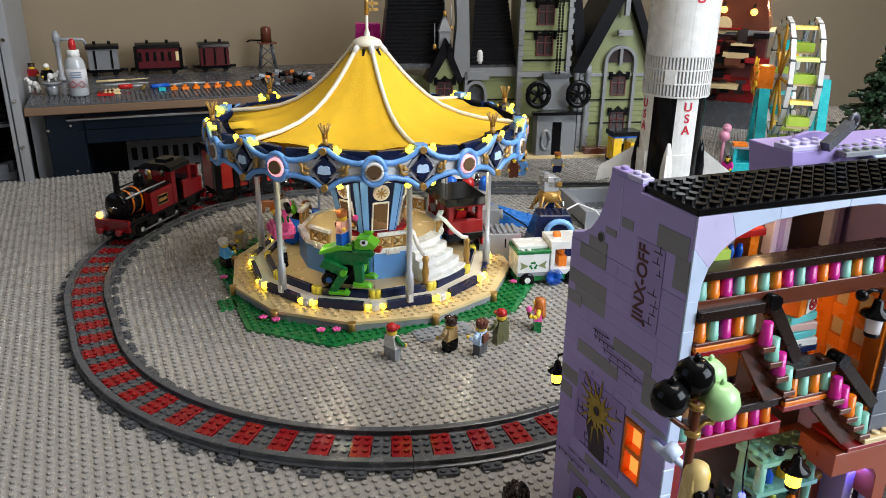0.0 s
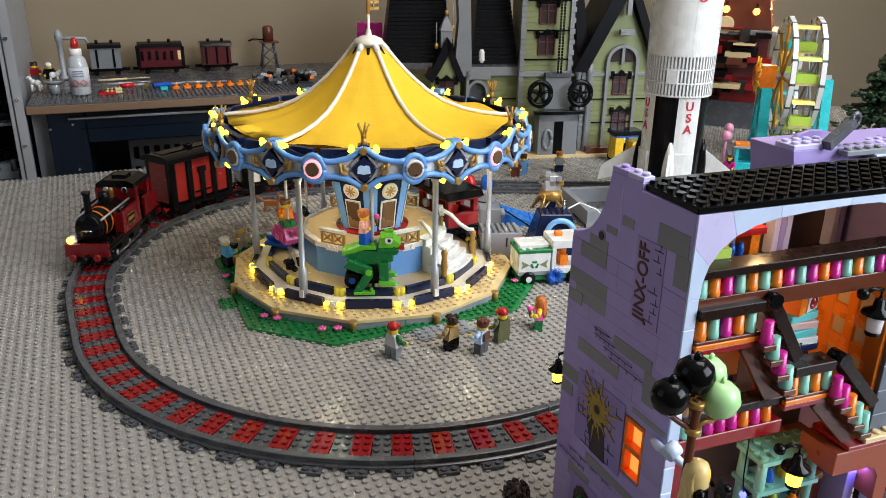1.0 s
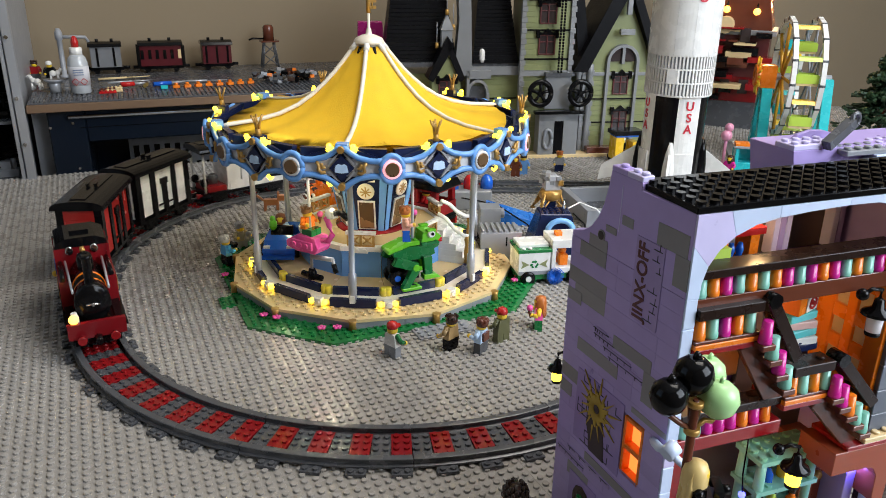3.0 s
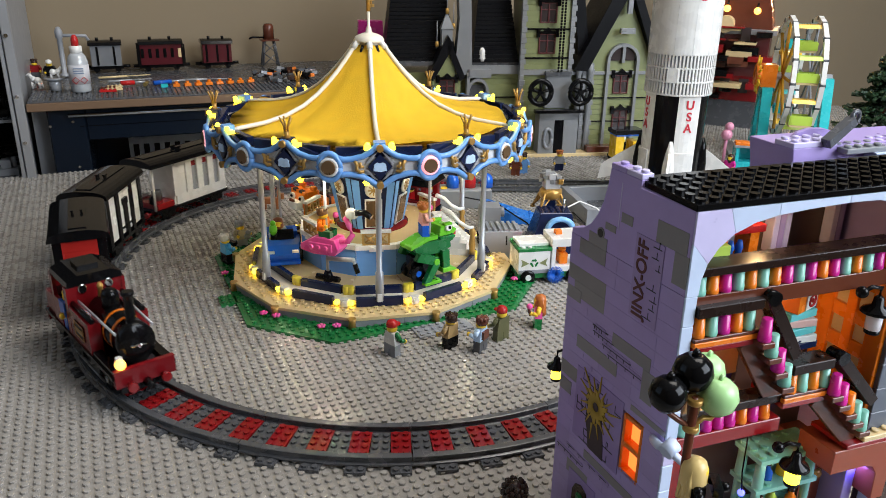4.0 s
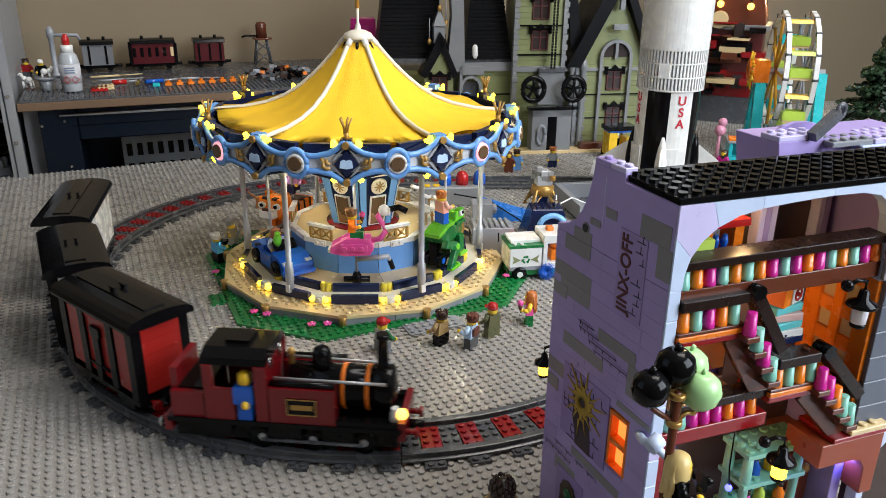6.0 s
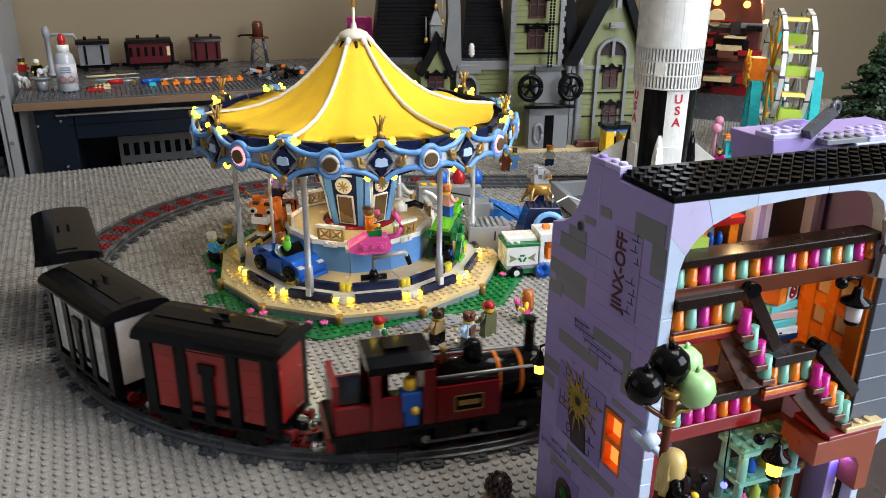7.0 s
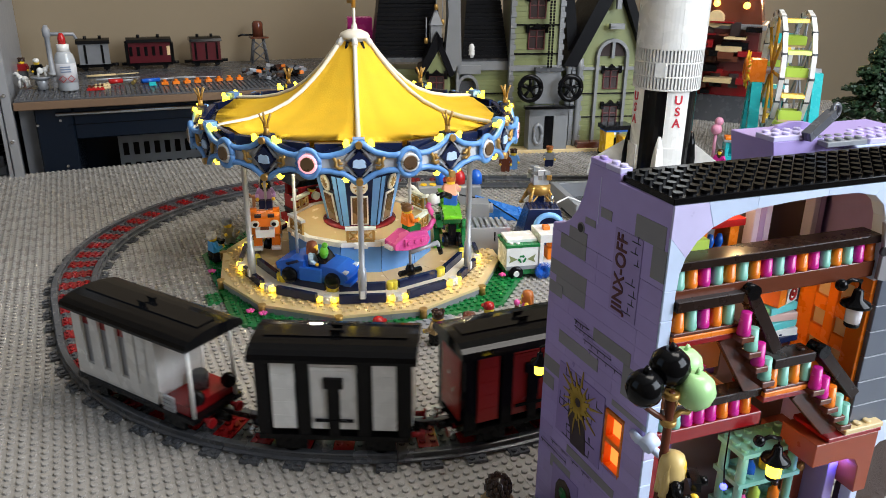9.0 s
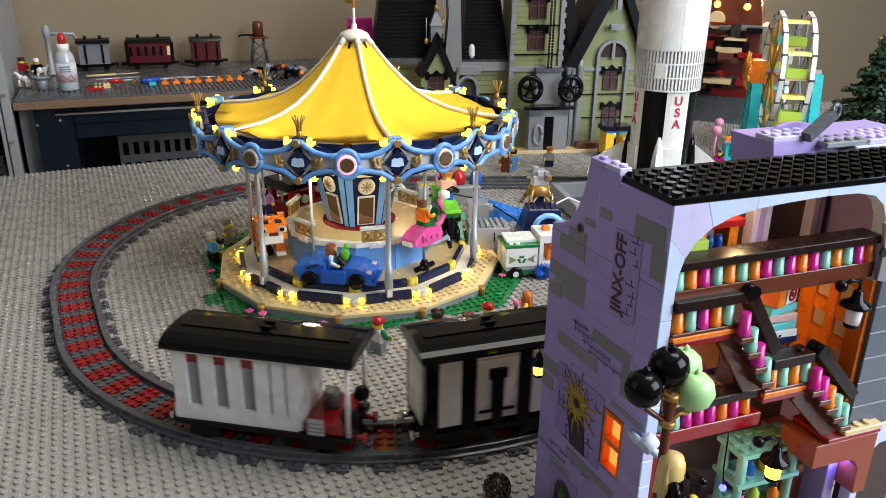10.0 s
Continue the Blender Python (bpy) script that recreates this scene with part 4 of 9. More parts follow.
        face = Matrix(((1, 0, 0, 0), (0, 0, -1, -ap), (0, 1, 0, ZM), (0, 0, 0, 1)))
        bm = B()
        prism(bm, [(-0.0115, 0), (0, -0.0120), (0.0115, 0), (0, 0.0120)], -0.001, 0.0030, face)
        dm = part("diamond", bm, NAVY, turn, "dark diamond with a pale blue centre", m=m)
        bm = B()
        prism(bm, [(-0.0062, -0.0036), (0, -0.0046), (0.0062, -0.0036), (0.0054, 0.0026), (0.0028, 0.0042), (0, 0.0032), (-0.0028, 0.0042), (-0.0054, 0.0026)], 0.0030, 0.0040, face)
        part("pale_tile", bm, PALEBLUE, dm)
        bm = B()
        for su in (-1, 1):
            prism(bm, [(su * 0.002, -0.0138), (su * 0.0070, -0.0105), (su * 0.0135, -0.0034), (su * 0.0110, -0.0022)][::su], -0.001, 0.0016, face)
            prism(bm, [(su * 0.002, 0.0138), (su * 0.0070, 0.0105), (su * 0.0135, 0.0034), (su * 0.0110, 0.0022)][::-su], -0.001, 0.0016, face)
        part("silver_wedge", bm, STEEL, dm)
        for su in (-1, 1):
            bm = B()
            tube(bm, [pan(su * 0.0150, -0.0040, 0.002), pan(su * 0.0185, -0.0048, 0.0026), pan(su * 0.0218, -0.0022, 0.0028), pan(su * 0.0210, 0.0020, 0.0028), pan(su * 0.0235, 0.0058, 0.002)], 0.0018, 6)
            tube(bm, [pan(su * 0.0152, 0.0005, 0.002), pan(su * 0.0180, -0.0005, 0.0026), pan(su * 0.0185, 0.0045, 0.0026)], 0.0016, 6)
            part("scroll", bm, GOLD, turn, "gold scroll ornament", m=m)
        # gold knobs and blue end blocks at the peaks
        for sz in (-1, 1):
            bm = B()
            rod(bm, pan(0, sz * 0.0176, -0.004), pan(0, sz * 0.0176, 0.0060), 0.0036, 0.0034, 14)
            part("gold_knob", bm, GOLD, turn, m=m)
        bm = B()
        box(bm, -0.0055, 0.0055, -ap - 0.001, -ap + 0.010, ZM + 0.0165, ZM + 0.0222)
        part("peak_block", bm, BLUE if not crown else NAVY, turn, m=m, bevel=0.0005)
        for su in (-1, 1):
            bm = B()
            ball(bm, (su * 0.0112, -ap - 0.0005, ZM + 0.0203), 0.0026, 10)
            box(bm, su * 0.0115 - 0.0028, su * 0.0115 + 0.0028, -ap, -ap + 0.006, ZM + 0.0150, ZM + 0.0185)
            part("bulb", bm, LAMP_Y, turn, "lit yellow bulb", m=m)
            if su == (1 if k % 2 else -1) or k % 3 == 0:
                bm = B()
                lathe(bm, [(0.0016, -0.0070), (0.0033, -0.0046), (0.0038, -0.002), (0.0026, 0)], 10, Matrix.Translation((su * 0.0125, -ap + 0.004, ZM - 0.0125)))
                part("hanging_bulb", bm, LAMP_Y, turn, "lit yellow bulb", m=m)
        bm = B()
        box(bm, -half + 0.006, half - 0.006, -ap + 0.0075, -ap + 0.0135, ZM + 0.009, ZM + 0.0165)
        part("navy_ledge", bm, NAVY, turn, m=m)
        if crown:
            bm = B()
            lathe(bm, [(0.0036, 0), (0.0024, 0.003), (0.0028, 0.006)], 10, Matrix.Translation((0, -ap + 0.004, ZM + 0.0222)))
            for q in range(5):
                a = q * 1.2566
                tube(bm, [(0.0016 * math.cos(a), -ap + 0.004 + 0.0016 * math.sin(a), ZM + 0.0272), (0.0022 * math.cos(a), -ap + 0.004 + 0.0022 * math.sin(a), ZM + 0.0332),
                          (0.0058 * math.cos(a), -ap + 0.004 + 0.0058 * math.sin(a), ZM + 0.0415)], 0.0010, 6)
            part("crown", bm, GOLD, turn, "gold five-pronged crown", m=m)
        # medallion
        mm = pose(0, 0, 0, 0, 0, 30 * k + 15)
        bm = B()
        tube(bm, [(0.0102 * math.cos(a), -RM - 0.0005, ZM + 0.0128 * math.sin(a)) for a in [2 * math.pi * q / 20 for q in range(21)]], 0.0028)
        md = part("medallion", bm, BLUE, turn, "blue oval medallion ring", m=mm)
        bm = B()
        rod(bm, (0, -RM + 0.005, ZM), (0, -RM - 0.0008, ZM), 0.0100, n=20)
        part("medallion_back", bm, WHITE, md)
        bm = B()
        tube(bm, [(0.0077 * math.cos(a), -RM - 0.0026, ZM + 0.0077 * math.sin(a)) for a in [2 * math.pi * q / 20 for q in range(21)]], 0.0016, 6)
        part("light_ring", bm, ROSE if k in (0, 2, 7, 10) else WHITE, md)
        bm = B()
        rod(bm, (0, -RM - 0.0008, ZM), (0, -RM - 0.0052, ZM), 0.0068, 0.0066, 20)
        part("disc", bm, PEARL, md, "bronze disc")
    # ceiling ring under the canopy
    bm = B()
    lathe(bm, [(0.050, 0.162), (0.166, 0.1800), (0.166, 0.1820), (0.050, 0.164)], 24, turn=15)
    part("canopy_floor", bm, NAVY, turn)

    # ------------------------------------------------ canopy cloth and ribs
    prof = [(0.0145, 0.2680), (0.022, 0.2600), (0.030, 0.2505), (0.040, 0.2395), (0.052, 0.2280), (0.066, 0.2165), (0.083, 0.2060), (0.104, 0.1980), (0.128, 0.1930), (0.158, 0.1905)]
    for k in range(6):
        bm = B()
        rows = []
        n = 22
        for r, z in prof:
            row = []
            for i in range(n + 1):
                f = i / n * 2 - 1
                a = radians(60 * k + 30 + 29.7 * f)
                g = (1 - f * f)
                w = r / 0.158
                rr = r * (1 - 0.028 * g * w) * (1 + 0.016 * w * max(0.0, abs(f) - 0.8) / 0.2)
                fold = max(0.0, 1 - abs(abs(f) - 0.80) / 0.14)
                zz = z - 0.0014 - 0.0052 * g * math.sin(math.pi * min(1.0, w * 0.92)) + 0.0010 * math.sin(f * 7 + k) * w + 0.0022 * fold * w ** 1.5
                zz += 0.0016 * math.sin(f * 4.3 + 2 * k) * w * w
                row.append(bm.verts.new((rr * math.sin(a), -rr * math.cos(a), zz)))
            rows.append(row)
        for p, q in zip(rows, rows[1:]):
            for i in range(n):
                f = bm.faces.new((p[i], q[i], q[i + 1], p[i + 1]))
                f.smooth = True
        bmesh.ops.solidify(bm, geom=bm.faces[:], thickness=0.0006)
        bmesh.ops.recalc_face_normals(bm, faces=bm.faces[:])
        part("canopy_cloth", bm, CLOTH, turn, "yellow cloth gore of the canopy")
        bm = B()
        tube(bm, [polar(r, 60 * k, z + 0.0005) for r, z in prof] + [polar(0.166, 60 * k, 0.1890)], 0.0024)
        part("rib", bm, CREAM, turn, "cream hose rib over the canopy")
        bm = B()
        tube(bm, [polar(0.010, 60 * k, 0.2685), polar(0.0155, 60 * k, 0.2675), polar(0.0205, 60 * k, 0.2620)], 0.0033)
        part("rib_socket", bm, WHITE, turn)
        bm = B()
        rod(bm, polar(0.0145, 60 * k + 30, 0.2650), polar(0.0185, 60 * k + 30, 0.2580), 0.0020)
        part("black_clip", bm, BLACK, turn)
    bm = B()
    lathe(bm, [(0.0125, 0.2600), (0.0125, 0.2675), (0.0168, 0.2685), (0.0168, 0.2705), (0.0145, 0.2740), (0.0080, 0.2770), (0.0035, 0.2780), (0.0030, 0.2820), (0.0016, 0.2850), (0.0016, 0.3100), (0, 0.3105)], 24)
    part("cap", bm, CREAM, turn, "cream domed cap with a pole")
    bm = B()
    rod(bm, (0, 0, 0.300), (0, 0, 0.326), 0.0024)
    for k in range(3):
        box(bm, 0.0024, 0.0130, -0.0007, 0.0007, 0.3040 + 0.0065 * k, 0.3070 + 0.0065 * k)
    box(bm, 0.0055, 0.0070, -0.0007, 0.0007, 0.3040, 0.3200)
    part("finial", bm, GOLD, turn, "gold flag finial")
    return c, turn


carousel, turntable = carousel_thing()


# ---------------------------------------------------------------- rides; x is the way they go, z = 0 at the deck
def ride(name, label):
    return thing(name, label, "carousel ride", group="carousel rides")


def pp(t, name, mat, fn, label="", bevel=0.0005):
    bm = B()
    fn(bm)
    bmesh.ops.recalc_face_normals(bm, faces=bm.faces[:])
    return part(name, bm, mat, t, label, bevel=bevel)


def rodpart(t, x=0.0):
    pp(t, "ride_pole", STEEL, lambda b: lathe(b, [(0.0016, 0.0), (0.0016, 0.128)], 10, Matrix.Translation((x, 0, 0))), bevel=0)


def rider(t, torso, legs, hair, m, held=None, style="short", seated=True):
    """A toy figure, fixed to the ride."""
    d = doll("rider", "small seated toy figure" if seated else "small standing toy figure", torso, legs, hair, style, m, seated, held=held)
    d.parent = t
    for key in ("category", "group"):
        del d[key]
    return d


def frog():
    t = ride("frog_ride", "bright and dark green brick-built frog ride with a standing figure")
    side = pose(0, 0, 0, 90, 0, 0)
    rodpart(t, 0.004)
    pp(t, "body", GREEN, lambda b: prism(b, [(-0.020, 0.032), (0.010, 0.030), (0.026, 0.034), (0.024, 0.045), (-0.004, 0.046), (-0.024, 0.042)], -0.011, 0.011, side))
    pp(t, "belly", LIME, lambda b: prism(b, [(0.010, 0.020), (0.019, 0.020), (0.021, 0.034), (0.008, 0.034)], -0.007, 0.007, side))
    pp(t, "back", LIME, lambda b: (prism(b, [(-0.028, 0.040), (-0.004, 0.0465), (0.008, 0.0465), (0.008, 0.0510), (-0.008, 0.0510), (-0.028, 0.0440)], -0.0105, 0.0105, side), studs(b, [(0.004, -0.005), (0.004, 0.005)], 0.0510, n=8)))
    pp(t, "shoulder_plate", GREEN, lambda b: (box(b, 0.009, 0.030, -0.013, 0.013, 0.0452, 0.0484), studs(b, [(0.0265, -0.008), (0.0265, 0.008)], 0.0484, n=8)))
    pp(t, "head", LIME, lambda b: prism(b, [(0.010, 0.0486), (0.030, 0.0486), (0.034, 0.0530), (0.024, 0.0600), (0.012, 0.0600)], -0.010, 0.010, side))
    pp(t, "jaw", GREEN, lambda b: prism(b, [(0.012, 0.036), (0.030, 0.041), (0.032, 0.0452), (0.012, 0.0452)], -0.0095, 0.0095, side))
    pp(t, "tongue", RED, lambda b: box(b, 0.0300, 0.0370, -0.005, 0.005, 0.0445, 0.0490))
    for s in (-1, 1):
        pp(t, "eye", WHITE, lambda b: rod(b, (0.021, s * 0.0095, 0.0570), (0.021, s * 0.0130, 0.0578), 0.0042, 0.0036, 14), bevel=0)
        pp(t, "pupil", BLACK, lambda b: rod(b, (0.0215, s * 0.0130, 0.0578), (0.0215, s * 0.0138, 0.0580), 0.0018), bevel=0)
        pp(t, "eyelid", LIME, lambda b: box(b, 0.016, 0.026, s * 0.0095 - 0.003, s * 0.0095 + 0.003, 0.0600, 0.0625))
        pp(t, "thigh", GREEN, lambda b: prism(b, [(-0.026, 0.030), (-0.021, 0.038), (0.004, 0.0285), (0.000, 0.0195)], s * 0.0150 - 0.0036, s * 0.0150 + 0.0036, side))
        pp(t, "knee", LIME, lambda b: rod(b, (0.000, s * 0.0108, 0.0245), (0.000, s * 0.0200, 0.0245), 0.0036, n=14), bevel=0)
        pp(t, "shin", GREEN, lambda b: prism(b, [(-0.0045, 0.024), (0.0045, 0.0205), (-0.0090, 0.0010), (-0.0165, 0.0030)], s * 0.0165 - 0.0033, s * 0.0165 + 0.0033, side))
        pp(t, "foot", LIME, lambda b: (box(b, -0.016, 0.006, s * 0.0150 - 0.006, s * 0.0150 + 0.006, 0, 0.0032), studs(b, [(0.002, s * 0.0150 - 0.003), (0.002, s * 0.0150 + 0.003)], 0.0032, n=8)))
        pp(t, "front_leg", GREEN, lambda b: prism(b, [(0.010, 0.034), (0.020, 0.034), (0.021, 0.014), (0.012, 0.012)], s * 0.0125 - 0.0035, s * 0.0125 + 0.0035, side))
        pp(t, "front_foot", LIME, lambda b: prism(b, [(0.010, 0.0085), (0.030, 0.0085), (0.026, 0.0125), (0.010, 0.0140)], s * 0.0125 - 0.0050, s * 0.0125 + 0.0050, side))
        pp(t, "wheel", BLACK, lambda b: rod(b, (-0.018, s * 0.0045, 0.0120), (-0.018, s * 0.0105, 0.0120), 0.0085, n=16), bevel=0)
        pp(t, "hub", CARBLUE, lambda b: rod(b, (-0.018, s * 0.0105, 0.0120), (-0.018, s * 0.0112, 0.0120), 0.0035, n=12), bevel=0)
    pp(t, "axle_block", BLACK, lambda b: box(b, -0.024, 0.010, -0.0045, 0.0045, 0.0060, 0.0320))
    rider(t, plastic("peach_plastic", (0.72, 0.36, 0.30), 0.3), CARBLUE, plastic("copper_hair", (0.42, 0.12, 0.02), 0.3), pose(-0.004, 0, 0.0511, 0, 0, -20), "cone", "bun", False)
    return t


def flamingo():
    t = ride("flamingo_ride", "pink brick-built flamingo ride on a grey rod with black foot")
    rodpart(t, 0.0)
    pp(t, "foot", BLACK, lambda b: (rod(b, (-0.013, 0, 0.0032), (0.013, 0, 0.0032), 0.0030), lathe(b, [(0.005, 0.0), (0.005, 0.006), (0.003, 0.011)], 12)), bevel=0)
    pp(t, "body", PINK, lambda b: prism(b, [(-0.024, 0.034), (-0.010, 0.031), (0.014, 0.032), (0.018, 0.038), (0.014, 0.048), (-0.008, 0.049), (-0.024, 0.040)], -0.010, 0.010, pose(0, 0, 0, 90, 0, 0)))
    pp(t, "wing", PINK, lambda b: (box(b, -0.014, 0.012, -0.0125, -0.010, 0.036, 0.0440), studs(b, [(x, 0) for x in (-0.010, -0.002, 0.006)], 0, pose(0, -0.0125, 0.040, 90, 0, 0))))
    pp(t, "wing", PINK, lambda b: box(b, -0.014, 0.012, 0.010, 0.0125, 0.036, 0.0440))
    pp(t, "tail", WHITE, lambda b: box(b, -0.027, -0.022, -0.006, 0.006, 0.033, 0.0370))
    pp(t, "neck", PINK, lambda b: tube(b, [(0.014, 0, 0.044), (0.024, 0, 0.046), (0.029, 0, 0.053), (0.026, 0, 0.062), (0.022, 0, 0.069), (0.026, 0, 0.0745)], 0.0030), bevel=0)
    pp(t, "head", WHITE, lambda b: (ball(b, (0.028, 0, 0.075), 0.0058, 10), box(b, 0.026, 0.034, -0.004, 0.004, 0.071, 0.078)))
    pp(t, "beak", BLACK, lambda b: tube(b, [(0.033, 0, 0.076), (0.042, 0, 0.078), (0.050, 0, 0.074)], 0.0032), bevel=0)
    pp(t, "leg", STEEL, lambda b: (rod(b, (0.000, 0, 0.024), (0.032, -0.004, 0.029), 0.0024), rod(b, (0.032, -0.004, 0.029), (0.034, -0.004, 0.019), 0.0016)), bevel=0)
    pp(t, "claw", BLACK, lambda b: rod(b, (0.033, -0.004, 0.025), (0.036, -0.004, 0.016), 0.0026), bevel=0)
    rider(t, ORANGE, GREEN, plastic("brown_hair", (0.16, 0.07, 0.02), 0.3), pose(-0.003, 0.0, 0.0490), "cone")
    return t


def toy_car():
    t = ride("car_ride", "bright blue brick-built sports car ride with black wheels")
    rodpart(t, -0.026)
    pp(t, "chassis", CARBLUE, lambda b: box(b, -0.032, 0.032, -0.0150, 0.0150, 0.004, 0.0110))
    pp(t, "bonnet", CARBLUE, lambda b: prism(b, [(0.008, 0.011), (0.034, 0.009), (0.034, 0.013), (0.022, 0.0185), (0.008, 0.0200)], -0.0150, 0.0150, pose(0, 0, 0, 90, 0, 0)))
    pp(t, "tail", CARBLUE, lambda b: prism(b, [(-0.035, 0.011), (-0.008, 0.011), (-0.008, 0.0215), (-0.022, 0.0225), (-0.036, 0.0175)], -0.0150, 0.0150, pose(0, 0, 0, 90, 0, 0)))
    pp(t, "splitter", CARBLUE, lambda b: box(b, 0.030, 0.037, -0.0155, 0.0155, 0.0035, 0.0070))
    for s in (-1, 1):
        pp(t, "side_skirt", CARBLUE, lambda b: box(b, -0.012, 0.010, s * 0.0150 - 0.002, s * 0.0150 + 0.002, 0.004, 0.0165))
        pp(t, "rear_vent", NAVY, lambda b: prism(b, [(-0.024, 0.016), (-0.012, 0.0205), (-0.014, 0.0222), (-0.026, 0.018)], s * 0.0150 - 0.0012, s * 0.0150 + 0.0012, pose(0, 0, 0, 90, 0, 0)))
        for x in (-0.022, 0.020):
            pp(t, "wheel", BLACK, lambda b: lathe(b, [(0.0030, -0.003), (0.0068, -0.0034), (0.0074, -0.002), (0.0074, 0.002), (0.0068, 0.0034), (0.003, 0.003)], 18, pose(x, s * 0.0150, 0.0074, 90, 0, 0)), bevel=0)
        pp(t, "tail_light", RED, lambda b: box(b, -0.0372, -0.0352, s * 0.010 - 0.003, s * 0.010 + 0.003, 0.0130, 0.0160), bevel=0)
        pp(t, "headlight", WHITE, lambda b: box(b, 0.0285, 0.0325, s * 0.011 - 0.003, s * 0.011 + 0.003, 0.0130, 0.0155), bevel=0)
    pp(t, "windscreen", BLACK, lambda b: prism(b, [(0.006, 0.0195), (0.011, 0.0195), (0.004, 0.0275), (0.002, 0.0275)], -0.0110, 0.0110, pose(0, 0, 0, 90, 0, 0)))
    pp(t, "seat_back", CARBLUE, lambda b: box(b, -0.010, -0.006, -0.0110, 0.0110, 0.0150, 0.0260))
    rider(t, PALEBLUE, CARBLUE, plastic("auburn_hair", (0.2, 0.05, 0.015), 0.3), pose(-0.004, -0.003, 0.0120), style="long")
    pp(t, "parrot", LIME, lambda b: (ball(b, (0.009, -0.008, 0.030), 0.0040, 10, sz=1.5), ball(b, (0.010, -0.008, 0.0365), 0.0028, 8)), "small bright green toy bird", bevel=0)
    return t


def tiger():
    t = ride("tiger_ride", "orange brick-built tiger ride with white muzzle and paws")
    rodpart(t, -0.010)
    pp(t, "body", ORANGE, lambda b: box(b, -0.028, 0.014, -0.0115, 0.0115, 0.022, 0.042))
    for x in (-0.022, -0.012, -0.002):
        pp(t, "stripe", DBROWN, lambda b: box(b, x - 0.0014, x + 0.0014, -0.0119, 0.0119, 0.0300, 0.0424), bevel=0)
    pp(t, "head", ORANGE, lambda b: box(b, 0.012, 0.030, -0.0135, 0.0135, 0.034, 0.0560))
    pp(t, "muzzle", WHITE, lambda b: box(b, 0.029, 0.0375, -0.0085, 0.0085, 0.0330, 0.0430))
    pp(t, "nose", BROWN, lambda b: box(b, 0.0360, 0.0385, -0.0040, 0.0040, 0.0425, 0.0460))
    pp(t, "brow", DBROWN, lambda b: (box(b, 0.026, 0.0305, -0.0090, -0.003, 0.0540, 0.0570), box(b, 0.026, 0.0305, 0.003, 0.0090, 0.0540, 0.0570)), bevel=0)
    for s in (-1, 1):
        pp(t, "eye", WHITE, lambda b: rod(b, (0.0295, s * 0.0090, 0.0470), (0.0325, s * 0.0090, 0.0470), 0.0042, 0.0040, 14), bevel=0)
        pp(t, "pupil", BLACK, lambda b: rod(b, (0.0325, s * 0.0084, 0.0470), (0.0332, s * 0.0084, 0.0470), 0.0022), bevel=0)
        pp(t, "ear", ORANGE, lambda b: box(b, 0.014, 0.020, s * 0.0105 - 0.003, s * 0.0105 + 0.003, 0.0560, 0.0605))
        for x in (-0.020, 0.012):
            pp(t, "leg", ORANGE, lambda b: box(b, x - 0.005, x + 0.005, s * 0.0085 - 0.004, s * 0.0085 + 0.004, 0.014, 0.0260))
            pp(t, "paw", WHITE, lambda b: box(b, x - 0.005, x + 0.009, s * 0.0085 - 0.0045, s * 0.0085 + 0.0045, 0.0100, 0.0140))
    pp(t, "saddle", BROWN, lambda b: box(b, -0.018, -0.002, -0.0095, 0.0095, 0.0424, 0.0450))
    pp(t, "base", BLACK, lambda b: lathe(b, [(0.006, 0), (0.006, 0.004), (0.0026, 0.012)], 12, Matrix.Translation((-0.010, 0, 0))), bevel=0)
    rider(t, plastic("lilac_plastic", (0.4, 0.22, 0.5), 0.3), NAVY, BLACK, pose(-0.012, 0, 0.0450), style="long")
    return t


def cabin():
    t = ride("train_cabin_ride", "dark red brick-built train cabin ride with black roof and driver")
    rodpart(t, 0.030)
    pp(t, "floor", BLACK, lambda b: box(b, -0.026, 0.026, -0.017, 0.017, 0.010, 0.0150))
    pp(t, "bumper", RED, lambda b: box(b, 0.022, 0.030, -0.018, 0.018, 0.004, 0.0110))
    pp(t, "bumper", RED, lambda b: box(b, -0.026, 0.022, -0.019, -0.016, 0.004, 0.0110))
    pp(t, "front", DRED, lambda b: box(b, 0.020, 0.026, -0.0165, 0.0165, 0.0150, 0.0300))
    pp(t, "back", DRED, lambda b: box(b, -0.026, -0.020, -0.0165, 0.0165, 0.0150, 0.0290))
    pp(t, "stripe", BLACK, lambda b: box(b, -0.0268, 0.0268, -0.0172, 0.0172, 0.0150, 0.0176))
    for s in (-1, 1):
        pp(t, "side", DRED, lambda b: box(b, -0.018, 0.020, s * 0.0150 - 0.0016, s * 0.0150 + 0.0016, 0.0150, 0.0290))
        for x in (-0.022, 0.000, 0.022):
            pp(t, "corner_post", DRED, lambda b: box(b, x - 0.003, x + 0.003, s * 0.0140 - 0.0025, s * 0.0140 + 0.0025, 0.0290, 0.0440))
        pp(t, "lamp", STEEL, lambda b: rod(b, (0.010, s * 0.0165, 0.0330), (0.010, s * 0.0195, 0.0330), 0.0040), bevel=0)
    pp(t, "roof", BLACK, lambda b: prism(b, [(-0.030, 0.044), (0.031, 0.044), (0.026, 0.0500), (-0.025, 0.0500)], -0.0200, 0.0200, pose(0, 0, 0, 90, 0, 0)))
    pp(t, "roof_rim", DRED, lambda b: box(b, -0.0280, 0.0285, -0.0185, 0.0185, 0.0420, 0.0440))
    rider(t, RED, NAVY, DBROWN, pose(0.002, -0.006, 0.0160))
    return t


